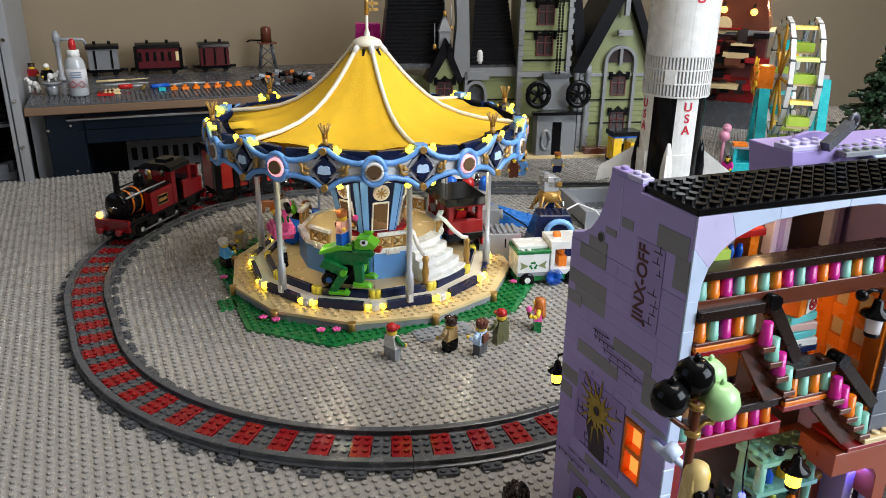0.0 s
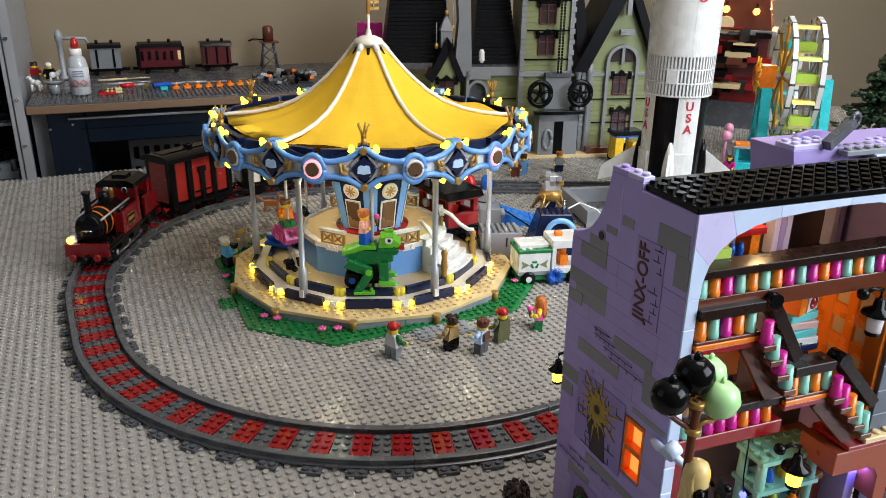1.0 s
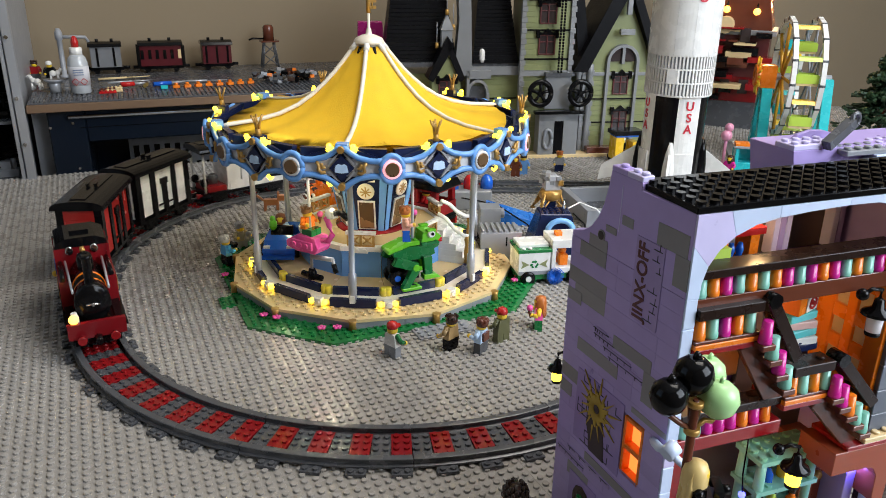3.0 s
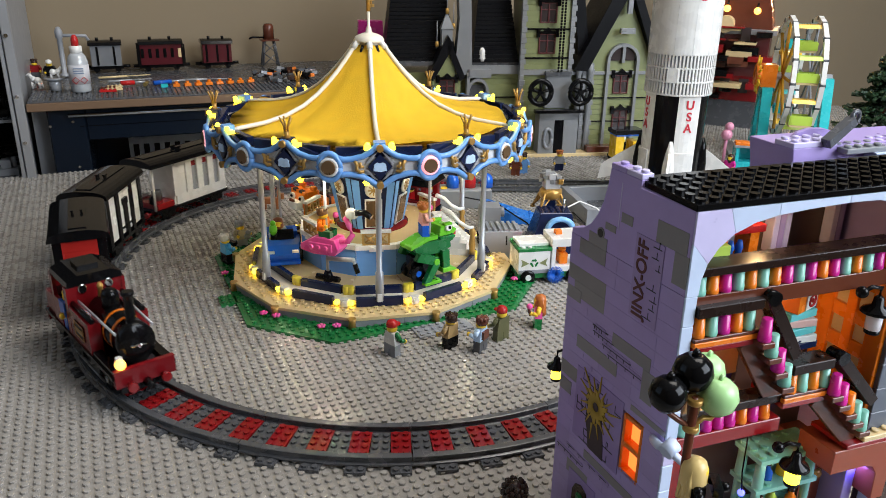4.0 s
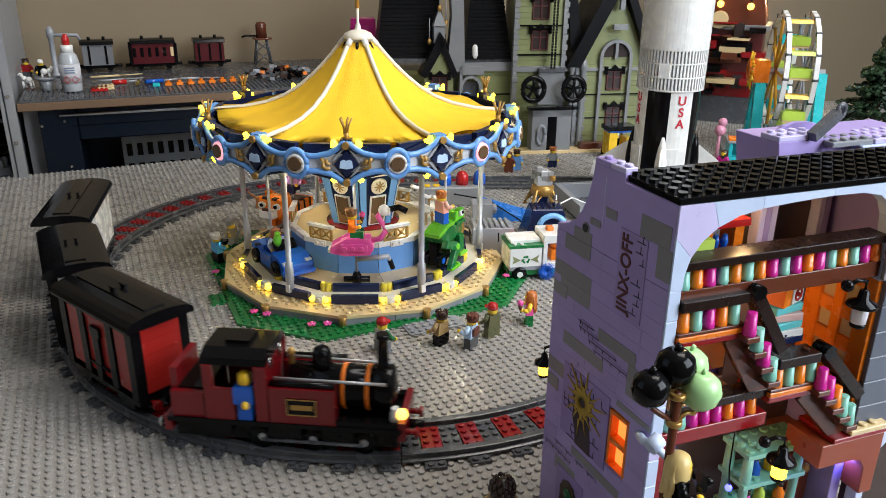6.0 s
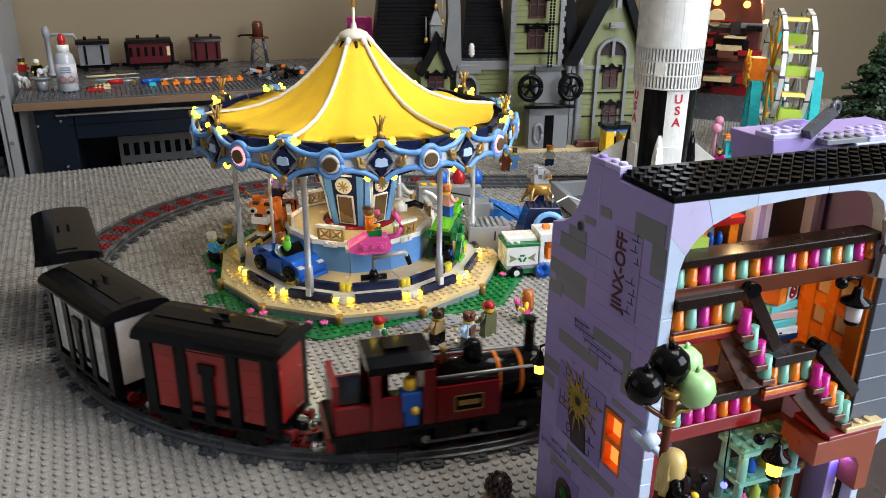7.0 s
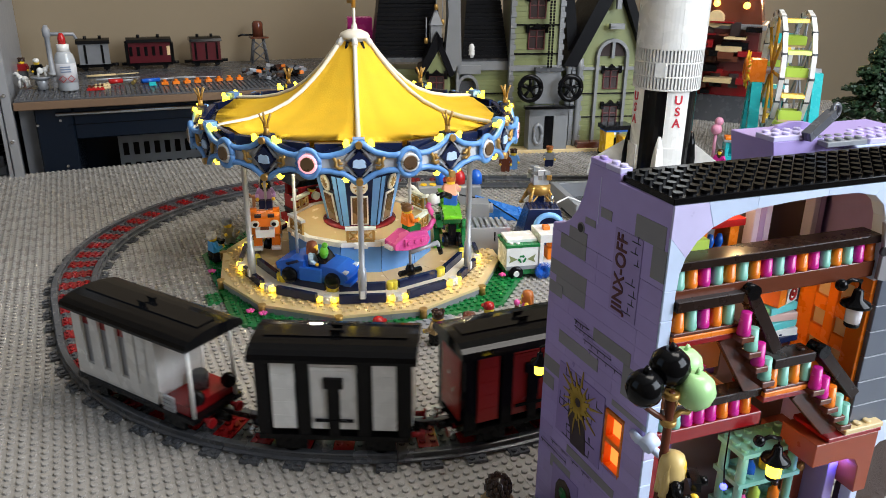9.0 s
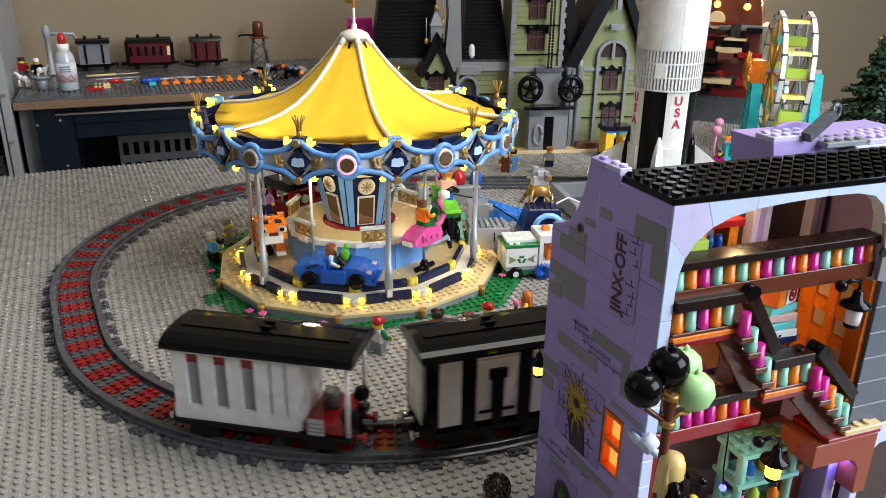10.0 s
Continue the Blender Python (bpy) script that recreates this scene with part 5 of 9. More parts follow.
def enlarge(t, k, flat=1.0):
    """All parts of a ride, larger by k."""
    for o in t.children:
        o.data = o.data.copy() if o.data.users > 1 else o.data
        if o.name.startswith("rider") or o.name.startswith("ride_pole"):
            o.matrix_basis = Matrix.Translation(o.matrix_basis.translation * k) @ o.matrix_basis.to_quaternion().to_matrix().to_4x4()
        else:
            o.data.transform(Matrix.Diagonal((k, k, k * flat, 1)))
    return t


rides = [(enlarge(frog(), 1.0), -30, 0.108, 0.0250), (enlarge(flamingo(), 1.08), -90, 0.106, 0.0250), (enlarge(toy_car(), 1.2), -145, 0.106, 0.0250), (enlarge(tiger(), 1.2, 0.82), 153, 0.108, 0.0250), (enlarge(cabin(), 1.35), 90, 0.108, 0.0250)]


# ---------------------------------------------------------------- lettering
def lettering(name, words, size, mat, parent, m, depth=0.0002, spacing=1.0):
    cu = bpy.data.curves.new(name, "FONT")
    cu.body, cu.size, cu.extrude, cu.align_x, cu.align_y, cu.space_character = words, size, depth, "CENTER", "CENTER", spacing
    cu.offset = size * 0.018
    tmp = new(name, cu)
    me = bpy.data.meshes.new_from_object(tmp.evaluated_get(bpy.context.evaluated_depsgraph_get()))
    bpy.data.objects.remove(tmp)
    me.materials.clear()
    me.materials.append(mat)
    ob = new(name, me)
    ob.parent = parent
    ob.matrix_basis = m
    return ob


# ---------------------------------------------------------------- lavender joke shop, open front
SHOP = pose(-0.068, -0.496, 0, 0, 0, -8)
PATCH = plastic("grey_mauve_plastic", (0.24, 0.23, 0.24), 0.32)
INK = plastic("print_and_hole_black", (0.012, 0.01, 0.012), 0.4)
DARKPURPLE = plastic("dark_purple_plastic", (0.09, 0.03, 0.22), 0.3)
BLUELED = plastic("lit_blue_lamp", (0.08, 0.09, 1.0), 0.2, glow=5.0)
LIMEB = plastic("yellowish_green_plastic", (0.45, 0.62, 0.08), 0.3)
# Blue-grey lifted towards bluish white to stand for cool window light on the front.
ICE = plastic("cool_lit_blue_grey_plastic", (0.55, 0.64, 0.82), 0.3)
PALETEAL = plastic("pale_teal_plastic", (0.1, 0.5, 0.5), 0.3)


def cup(parent, x, y, z, h, mat, r=0.0038):
    bm = B()
    lathe(bm, [(r * 0.94, 0), (r * 1.0, h * 0.06), (r * 0.98, h * 0.24), (r * 0.92, h * 0.27), (r * 0.74, h), (r * 0.5, h)], 12)
    part("baluster", bm, mat, parent, m=pose(x, y, z))


CUPS = [AQUA, ORANGE, MAGENTA, AQUA, ORANGE, AQUA, ORANGE, MAGENTA, AQUA, MAGENTA, ORANGE, MAGENTA, AQUA, ORANGE, AQUA, MAGENTA, ORANGE]


RAIL = plastic("near_black_plastic", (0.016, 0.008, 0.006), 0.26, spec=0.22)


def shop():
    t = thing("joke_shop", "lavender brick-built toy shop, open fronted, with bright balusters and stairs", "toy building", SHOP)
    rnd = random.Random(5)

    def P(name, mat, fn, label="", bevel=0.0004, parent=None):
        bm = B()
        fn(bm)
        bmesh.ops.recalc_face_normals(bm, faces=bm.faces[:])
        return part(name, bm, mat, parent or t, label, bevel=bevel)
    # side wall, course by course, round the orange window
    W = P("side_wall", LAV, lambda b: box(b, 0.0014, 0.0078, 0.0005, 0.1033, 0.0, 0.0740), "lavender brick side wall", bevel=0)
    P("wall_core", LAV, lambda b: [box(b, *d) for d in ((0.0014, 0.0078, 0.0005, 0.0175, 0.0740, 0.2014), (0.0014, 0.0078, 0.0355, 0.1033, 0.0740, 0.2014), (0.0014, 0.0078, 0.0175, 0.0355, 0.1140, 0.2014))], parent=W, bevel=0)
    for row in range(21):
        z0, z1 = row * BR, (row + 1) * BR
        spans = [(0.0, 0.1035)] if z1 < 0.0775 or z0 > 0.1140 else [(0.0, 0.0172), (0.0358, 0.1035)]
        for a, b in spans:
            y = a
            while y < b - 0.001:
                n = rnd.choice((2, 3, 4, 4, 6, 8))
                e = min(b, y + n * S)
                if b - e < 0.006:
                    e = b
                mat = PATCH if rnd.random() < 0.05 else LAV
                bm = B()
                box(bm, 0.0, 0.0014, y + 0.00008, e - 0.00008, z0 + 0.00006, z1 - 0.00006)
                part("brick", bm, mat, W)
                y = e
    prof = [(0.0, 0.2016), (0.1035, 0.2016), (0.1035, 0.2050), (0.099, 0.2060), (0.092, 0.2085), (0.085, 0.2130), (0.079, 0.2205), (0.0745, 0.2300), (0.0715, 0.2410), (0.0700, 0.2506), (0.0425, 0.2506), (0.0425, 0.2465), (0.0, 0.2465)]
    yz = Matrix(((0, 0, 1, 0), (1, 0, 0, 0), (0, 1, 0, 0), (0, 0, 0, 1)))
    P("curved_gable", LAV, lambda b: prism(b, prof, 0.0, 0.0078, yz))
    P("gable_seam", PALELAV, lambda b: box(b, -0.0002, 0.0002, 0.0580, 0.0587, 0.2180, 0.2450), bevel=0)
    for y0, y1, z0, z1 in ((0.046, 0.056, 0.2235, 0.2290), (0.060, 0.070, 0.2150, 0.2190), (0.067, 0.0935, 0.1925, 0.2016), (0.067, 0.0850, 0.2018, 0.2090), (0.002, 0.0257, 0.2225, 0.2345), (0.0, 0.0105, 0.2055, 0.2224), (0.018, 0.053, 0.1490, 0.1570), (0.0135, 0.0235, 0.1300, 0.1488), (0.046, 0.088, 0.1310, 0.1394), (0.0, 0.010, 0.137, 0.1440), (0.088, 0.1030, 0.160, 0.1680), (0.090, 0.1030, 0.094, 0.1030), (0.020, 0.070, 0.0600, 0.0660), (0.0, 0.030, 0.1190, 0.1225)):
        P("grey_patch", PATCH, lambda b: box(b, -0.0003, 0.002, y0, y1, z0, z1), bevel=0)
    P("pin_hole", PATCH, lambda b: rod(b, (-0.0006, 0.0735, 0.2110), (0.002, 0.0735, 0.2110), 0.0034, n=16), bevel=0)
    # The hole's inner shade is a black disc set on the wall.
    P("pin_hole", INK, lambda b: rod(b, (-0.0008, 0.0735, 0.2110), (0.002, 0.0735, 0.2110), 0.0026, n=16), bevel=0)
    P("merlon", PALELAV, lambda b: (box(b, 0.0, 0.0078, 0.0425, 0.0560, 0.2506, 0.2536), studs(b, [(0.004, 0.0455), (0.004, 0.0525)], 0.2536)))
    P("merlon", LAV, lambda b: (box(b, 0.0, 0.0078, 0.0562, 0.0700, 0.2506, 0.2536), studs(b, [(0.004, 0.0635)], 0.2536)))
    # printed panels on the side wall
    sg = P("sign_panel", plastic("mauve_print", (0.34, 0.26, 0.52), 0.3), lambda b: box(b, -0.0005, 0.0005, 0.0180, 0.0412, 0.1745, 0.2222), bevel=0)
    word = lettering("sign_lettering", "JINX-OFF", 0.0120, plastic("dark_red_print", (0.1, 0.02, 0.02), 0.4), sg, Matrix.Identity(4), spacing=1.0)
    wide = max(v.co.x for v in word.data.vertices) - min(v.co.x for v in word.data.vertices)
    word.matrix_basis = Matrix(((0, 0, -1, -0.0007), (0, 1, 0, 0.0340), (1, 0, 0, 0.1980), (0, 0, 0, 1))) @ Matrix.Diagonal((0.0455 / wide, 1.0, 1.0, 1))
    for y, z, l in ((0.0195, 0.2190, 0.007), (0.021, 0.2130, 0.006), (0.0190, 0.2070, 0.004), (0.0205, 0.1950, 0.008), (0.019, 0.1890, 0.006), (0.0200, 0.1840, 0.005), (0.022, 0.1780, 0.008)):
        P("print_line", INK, lambda b: box(b, -0.0007, 0.0, y, y + l, z, z + 0.0005), bevel=0, parent=sg)
        P("print_line", INK, lambda b: box(b, -0.0007, 0.0, y + l * 0.3, y + l * 0.3 + 0.0004, z, z + 0.004), bevel=0, parent=sg)
    bp = P("blast_panel", plastic("mauve_print_b", (0.3, 0.22, 0.5), 0.3), lambda b: box(b, -0.0005, 0.0005, 0.0358, 0.0842, 0.0700, 0.1195), bevel=0)
    rnd2 = random.Random(3)
    for k in range(34):
        y, z = 0.0368 + int(rnd2.random() * 9) * 0.0048, 0.071 + int(rnd2.random() * 10) * 0.0047
        P("print_line", INK, lambda b: (box(b, -0.0007, 0.0, y, y + 0.006, z, z + 0.0005), box(b, -0.0007, 0.0, y + 0.006 * (k % 2), y + 0.0004 + 0.006 * (k % 2), z, z + 0.005)), bevel=0, parent=bp)
    hole = [(0.0500, 0.0702), (0.0660, 0.0702), (0.0675, 0.080), (0.0710, 0.088), (0.0690, 0.096), (0.0725, 0.104), (0.0690, 0.110), (0.0640, 0.108), (0.0590, 0.103), (0.0555, 0.101), (0.0530, 0.090), (0.0510, 0.080)]
    P("blast_hole", plastic("dark_plum_print", (0.03, 0.015, 0.025), 0.4), lambda b: prism(b, hole, -0.0009, 0.0, yz), "dark printed hole", bevel=0, parent=bp)
    c = Vector((0.0612, 0.1020))
    for k in range(16):
        a = k * 2 * math.pi / 16 + 0.13
        l = 0.017 + 0.008 * ((k * 7) % 5) / 4
        d = Vector((math.cos(a), math.sin(a)))
        n = Vector((-d.y, d.x))
        pts = [c + d * 0.003 - n * 0.0016, c + d * l * 0.5 - n * 0.0024, c + d * l * 0.46 - n * 0.0002, c + d * l, c + d * l * 0.52 + n * 0.0016, c + d * l * 0.5 + n * 0.0002, c + d * 0.003 + n * 0.0016]
        P("lightning", plastic("ochre_print", (0.42, 0.28, 0.03), 0.4), lambda b: prism(b, [tuple(q) for q in pts], -0.0012, -0.0004, yz), "ochre lightning flash", bevel=0, parent=bp)
    for y0, y1, z0, z1 in ((0.0600, 0.0700, 0.1510, 0.1548), (0.0530, 0.0700, 0.1472, 0.1508), (0.0350, 0.0610, 0.1430, 0.1468), (0.0240, 0.0560, 0.1390, 0.1428), (0.0700, 0.1000, 0.0500, 0.0540), (0.0420, 0.0900, 0.0560, 0.0590)):
        g = P("brick_print", plastic("mauve_print", (0, 0, 0)), lambda b: box(b, -0.0004, 0.002, y0, y1, z0, z1), bevel=0)
        for k in range(4):
            yy = y0 + (y1 - y0) * (k + 0.5) / 4
            P("print_line", INK, lambda b: (box(b, -0.0006, 0.0, yy - 0.004, yy + 0.004, z0 + 0.002, z0 + 0.0024), box(b, -0.0006, 0.0, yy + 0.002, yy + 0.0024, z0, z0 + 0.002)), bevel=0, parent=g)
    dr = P("door_picture", plastic("mauve_print_b", (0.3, 0.22, 0.5), 0.3), lambda b: box(b, -0.0005, 0.0005, 0.054, 0.084, 0.0020, 0.0430), bevel=0)
    P("arched_door", DBROWN, lambda b: prism(b, [(0.060, 0.004), (0.078, 0.004), (0.078, 0.030), (0.075, 0.036), (0.069, 0.0385), (0.063, 0.036), (0.060, 0.030)], -0.0010, 0.0, yz), bevel=0, parent=dr)
    P("plant_print", GREEN, lambda b: prism(b, ring_pts(0.0045, 8), -0.0014, -0.0008, yz @ pose(0.069, 0.028, 0)), bevel=0, parent=dr)
    # orange lit window
    w = P("window", ORANGE, lambda b: [box(b, *d) for d in ((0.0, 0.006, 0.0176, 0.0198, 0.0744, 0.1136), (0.0, 0.006, 0.0332, 0.0354, 0.0744, 0.1136), (0.0, 0.006, 0.0198, 0.0332, 0.0744, 0.0770), (0.0, 0.006, 0.0198, 0.0332, 0.0925, 0.0960), (0.0, 0.006, 0.0198, 0.0332, 0.1110, 0.1136))], "orange window frame, lit from inside")
    P("lit_pane", LAMP_O, lambda b: box(b, 0.0055, 0.0062, 0.0198, 0.0332, 0.0770, 0.1110), bevel=0, parent=w)
    swung = pose(0, 0, 0, 0, 0, 3.6)           # the side wall stands a little open on its hinge
    for o in list(t.children):
        o.matrix_basis = swung @ o.matrix_basis
    # black roof with studs
    P("roof", BLACK, lambda b: box(b, -0.0006, 0.2090, -0.0012, 0.0520, 0.2465, 0.2500), "black studded flat roof")
    bm = B()
    studs(bm, [(0.004 + S * i, 0.003 + S * j) for i in range(26) for j in range(6)], 0.2500, n=10, r=0.0025, h=0.0019)
    tagged(part("roof_studs", bm, BLACK, t), kind="stuff")
    # front: posts and arch
    for z in range(12):
        P("front_brick", ICE if z % 3 else PALELAV, lambda b: box(b, 0.0003, 0.0076, -0.0010, 0.0012, z * 0.0168 + 0.0001, (z + 1) * 0.0168 - 0.0001))
    arc = [(0.0076, 0.2016), (0.0080, 0.2100), (0.0105, 0.2185), (0.0160, 0.2265), (0.0245, 0.2330), (0.0360, 0.2375), (0.0500, 0.2400), (0.0700, 0.2415), (0.0950, 0.2425), (0.1150, 0.2422), (0.1280, 0.2395), (0.1350, 0.2340), (0.1390, 0.2260), (0.1405, 0.2150), (0.1410, 0.2016)]
    top = [(0.0003, 0.2016), (0.0003, 0.2180), (0.0003, 0.2300), (0.0003, 0.2463), (0.0200, 0.2463), (0.0360, 0.2463), (0.0500, 0.2463), (0.0700, 0.2463), (0.0950, 0.2463), (0.1150, 0.2463), (0.1350, 0.2463), (0.2090, 0.2463), (0.2090, 0.2300), (0.2090, 0.2180), (0.2090, 0.2016)]
    xz = Matrix(((1, 0, 0, 0), (0, 0, 1, 0), (0, 1, 0, 0), (0, 0, 0, 1)))
    for i in range(0, 14, 2):
        pts = [arc[i], arc[i + 1], arc[i + 2], top[i + 2], top[i + 1], top[i]]
        P("arch_block", ICE if i != 2 else PALELAV, lambda b: prism(b, pts, -0.0012, 0.0070, xz), bevel=0.0002)
    for z in range(2):
        P("corner_block", ICE, lambda b: box(b, 0.1412, 0.2090, -0.0010, 0.0070, 0.1880 + z * 0.0068, 0.1880 + z * 0.0068 + 0.0066))
    P("arch_bracket", PATCH, lambda b: prism(b, [(0.1400, 0.1900), (0.1470, 0.1880), (0.1470, 0.2016), (0.1400, 0.2240), (0.1365, 0.2240), (0.1400, 0.2080)], -0.0040, -0.0014, xz))
    # Black disc drawn for the shade in the bracket's pin hole.
    P("bracket_pin", INK, lambda b: rod(b, (0.1405, -0.0046, 0.2070), (0.1405, -0.0030, 0.2070), 0.0028, n=14), bevel=0)
    BLUEGREY = plastic("sand_blue_plastic", (0.10, 0.115, 0.145), 0.3)
    for z in range(6):
        P("corner_block", BLUEGREY, lambda b: box(b, 0.1480, 0.2090, -0.0010, 0.0070, 0.0880 + z * 0.01665, 0.0880 + z * 0.01665 + 0.0164))
    foot = [(0.1640, 0.0), (0.1700, 0.0), (0.1700, 0.0560), (0.1730, 0.0660), (0.1790, 0.0720), (0.2090, 0.0740), (0.2090, 0.0878), (0.1640, 0.0878)]
    P("foot_arch", ICE, lambda b: prism(b, foot, -0.0010, 0.0070, xz), "pale blue-grey arched foot")
    # Dark sheet put in for the shade inside the foot's arch opening.
    P("foot_back", DBROWN, lambda b: box(b, 0.1640, 0.2090, 0.0072, 0.0110, 0.0, 0.0878), bevel=0)
    # inside walls and floors
    P("back_wall", DARKPURPLE, lambda b: box(b, 0.0078, 0.1850, 0.0560, 0.0600, 0.0, 0.2460), "dark purple back wall")
    P("rear_wall", LAV, lambda b: box(b, 0.0030, 0.1600, 0.0960, 0.1030, 0.0, 0.2000))
    P("right_wall", LAV, lambda b: box(b, 0.1500, 0.1580, 0.0072, 0.0560, 0.0, 0.2460))
    UMBER = plastic("umber_panel_plastic", (0.085, 0.05, 0.045), 0.35)
    P("upper_panel", UMBER, lambda b: box(b, 0.0800, 0.1500, 0.0520, 0.0558, 0.1972, 0.2460), "dark brown panel")
    P("upper_panel", PATCH, lambda b: box(b, 0.0080, 0.0800, 0.0520, 0.0558, 0.1972, 0.2460))
    P("middle_panel", plastic("dark_orange_plastic", (0.30, 0.11, 0.02), 0.3), lambda b: box(b, 0.0080, 0.0900, 0.0520, 0.0558, 0.1142, 0.1898), "dark orange back panel")
    P("middle_panel", UMBER, lambda b: box(b, 0.0902, 0.1448, 0.0520, 0.0558, 0.0900, 0.1898))
    for k in range(5):
        P("shelf_parcel", (ORANGE, DBROWN, LIMEB, ORANGE, MAGENTA)[k], lambda b: box(b, 0.012 + 0.012 * k, 0.022 + 0.012 * k, 0.0400, 0.0515, 0.1142, 0.1250 + 0.006 * ((k * 3) % 4)))
    for k, (x, mat) in enumerate(((0.092, PALELAV), (0.0963, LAV), (0.1005, PALELAV), (0.136, PALELAV), (0.1403, LAV))):
        P("pilaster", mat, lambda b: box(b, x, x + 0.0042, 0.0440, 0.0518, 0.1980, 0.2460))
    P("upper_floor", DBROWN, lambda b: box(b, 0.0078, 0.1495, 0.0060, 0.0518, 0.1900, 0.1970), "dark brown floor")
    P("upper_ledge", BROWN, lambda b: box(b, 0.0078, 0.1410, 0.0005, 0.0085, 0.1905, 0.2000), "reddish brown ledge")
    P("upper_rail", RAIL, lambda b: box(b, 0.0078, 0.1410, -0.0010, 0.0130, 0.2112, 0.2158), "near black rail board")
    for k in range(17):
        cup(t, 0.0115 + 0.0079 * k, 0.004, 0.2000, 0.0112, CUPS[k])
    # left landing
    P("landing", DRED, lambda b: box(b, 0.0078, 0.0500, -0.0030, 0.0240, 0.1690, 0.1725))
    P("landing_stripe", ORANGE, lambda b: box(b, 0.0078, 0.0502, -0.0034, 0.0240, 0.1725, 0.1755))
    P("landing_top", BROWN, lambda b: box(b, 0.0078, 0.0500, -0.0030, 0.0240, 0.1755, 0.1775))
    P("landing_rail", RAIL, lambda b: box(b, 0.0078, 0.0490, -0.0035, 0.0090, 0.1895, 0.1955))
    for k in range(5):
        cup(t, 0.0120 + 0.0079 * k, 0.0008, 0.1775, 0.0120, (ORANGE, AQUA, MAGENTA, ORANGE, AQUA)[k])
    # stairs: two flights with balusters and hand rails
    def flight(x0, z0, x1, z1, n, cols):
        for k in range(n):
            f = (k + 0.5) / n
            x, z = x0 + (x1 - x0) * f, z0 + (z1 - z0) * f
            P("step", BROWN, lambda b: (box(b, x - 0.0048, x + 0.0040, -0.0008, 0.0200, z - 0.0070, z), box(b, x - 0.0075, x + 0.0010, -0.0100, -0.0006, z - 0.0034, z)))
            cup(t, x - 0.0035, -0.0060, z, 0.0130, cols[k % len(cols)], 0.0037)
        d = Vector((x1 - x0, z1 - z0)).normalized()
        n_ = Vector((-d.y, d.x))
        a, b_ = Vector((x0, z0 - 0.004)), Vector((x1, z1 - 0.004))
        P("stringer", BROWN, lambda b: prism(b, [tuple(a), tuple(a - n_ * 0.0125), tuple(b_ - n_ * 0.0125), tuple(b_)], -0.0010, 0.0030, xz), "reddish brown stair stringer")
        a, b_ = Vector((x0 + 0.0045, z0 + 0.0215)), Vector((x1 + 0.0045, z1 + 0.0215))
        P("stair_rail", RAIL, lambda b: prism(b, [tuple(a), tuple(a - n_ * 0.0070), tuple(b_ - n_ * 0.0070), tuple(b_)], -0.0045, 0.0050, xz), "near black hand rail")
        P("rail_joint", BLACK, lambda b: rod(b, (x0 + 0.0040, -0.0052, z0 + 0.0175), (x0 + 0.0040, 0.0050, z0 + 0.0175), 0.0042), bevel=0)
    flight(0.0500, 0.1775, 0.0760, 0.1370, 4, (MAGENTA, AQUA, MAGENTA, AQUA))
    P("mid_landing", DRED, lambda b: box(b, 0.0740, 0.1075, -0.0040, 0.0220, 0.1240, 0.1275))
    P("mid_stripe", ORANGE, lambda b: box(b, 0.0740, 0.1077, -0.0044, 0.0220, 0.1275, 0.1305))
    P("mid_top", BROWN, lambda b: box(b, 0.0740, 0.1075, -0.0040, 0.0220, 0.1305, 0.1325))
    P("mid_rail", RAIL, lambda b: (box(b, 0.0770, 0.1060, -0.0045, 0.0080, 0.1450, 0.1510), studs(b, [(0.099, 0.001)], 0.1510)))
    for k in range(4):
        cup(t, 0.0800 + 0.0079 * k, -0.0005, 0.1325, 0.0125, (ORANGE, AQUA, ORANGE, AQUA)[k])
    flight(0.1075, 0.1325, 0.1420, 0.0960, 5, (MAGENTA, MAGENTA, ORANGE, AQUA, AQUA))
    RUST = plastic("rust_red_plastic", (0.26, 0.05, 0.02), 0.3)
    pier = [(0.1200, 0.0860), (0.1200, 0.0700), (0.1480, 0.0700), (0.1540, 0.0680), (0.1580, 0.0620), (0.1590, 0.0420), (0.1690, 0.0420), (0.1690, 0.0860)]
    P("pier", RUST, lambda b: prism(b, pier, -0.0060, 0.0220, xz), "rust red half arch under the stairs")
    P("pier_edge", DRED, lambda b: box(b, 0.1280, 0.1695, -0.0066, 0.0222, 0.0862, 0.0892))
    P("pier_plate", TAN, lambda b: (box(b, 0.1400, 0.1700, -0.0070, 0.0230, 0.0894, 0.0926), studs(b, [(0.144 + S * i, -0.003 + S * j) for i in range(3) for j in range(3)], 0.0926)))
    # middle floor
    P("middle_floor", plastic("nougat_plastic", (0.33, 0.14, 0.04), 0.25), lambda b: box(b, 0.0078, 0.0800, 0.0060, 0.0560, 0.1080, 0.1140))
    bm = B()
    studs(bm, [(0.014 + S * i, 0.014 + S * j) for i in range(8) for j in range(5) if (i * 3 + j) % 4], 0.1140, n=8)
    tagged(part("floor_studs", bm, plastic("nougat_plastic", (0, 0, 0)), t), kind="stuff")
    P("middle_ledge", DRED, lambda b: box(b, 0.0078, 0.0780, -0.0005, 0.0085, 0.1075, 0.1160))
    P("middle_rail", RAIL, lambda b: box(b, 0.0078, 0.0760, -0.0015, 0.0100, 0.1275, 0.1325))
    for k in range(8):
        cup(t, 0.0130 + 0.0079 * k, 0.0035, 0.1160, 0.0115, CUPS[(k * 2 + 3) % 16])
    P("ground_floor", NAVY, lambda b: box(b, 0.0078, 0.1520, 0.0, 0.0560, 0.0, 0.0060))
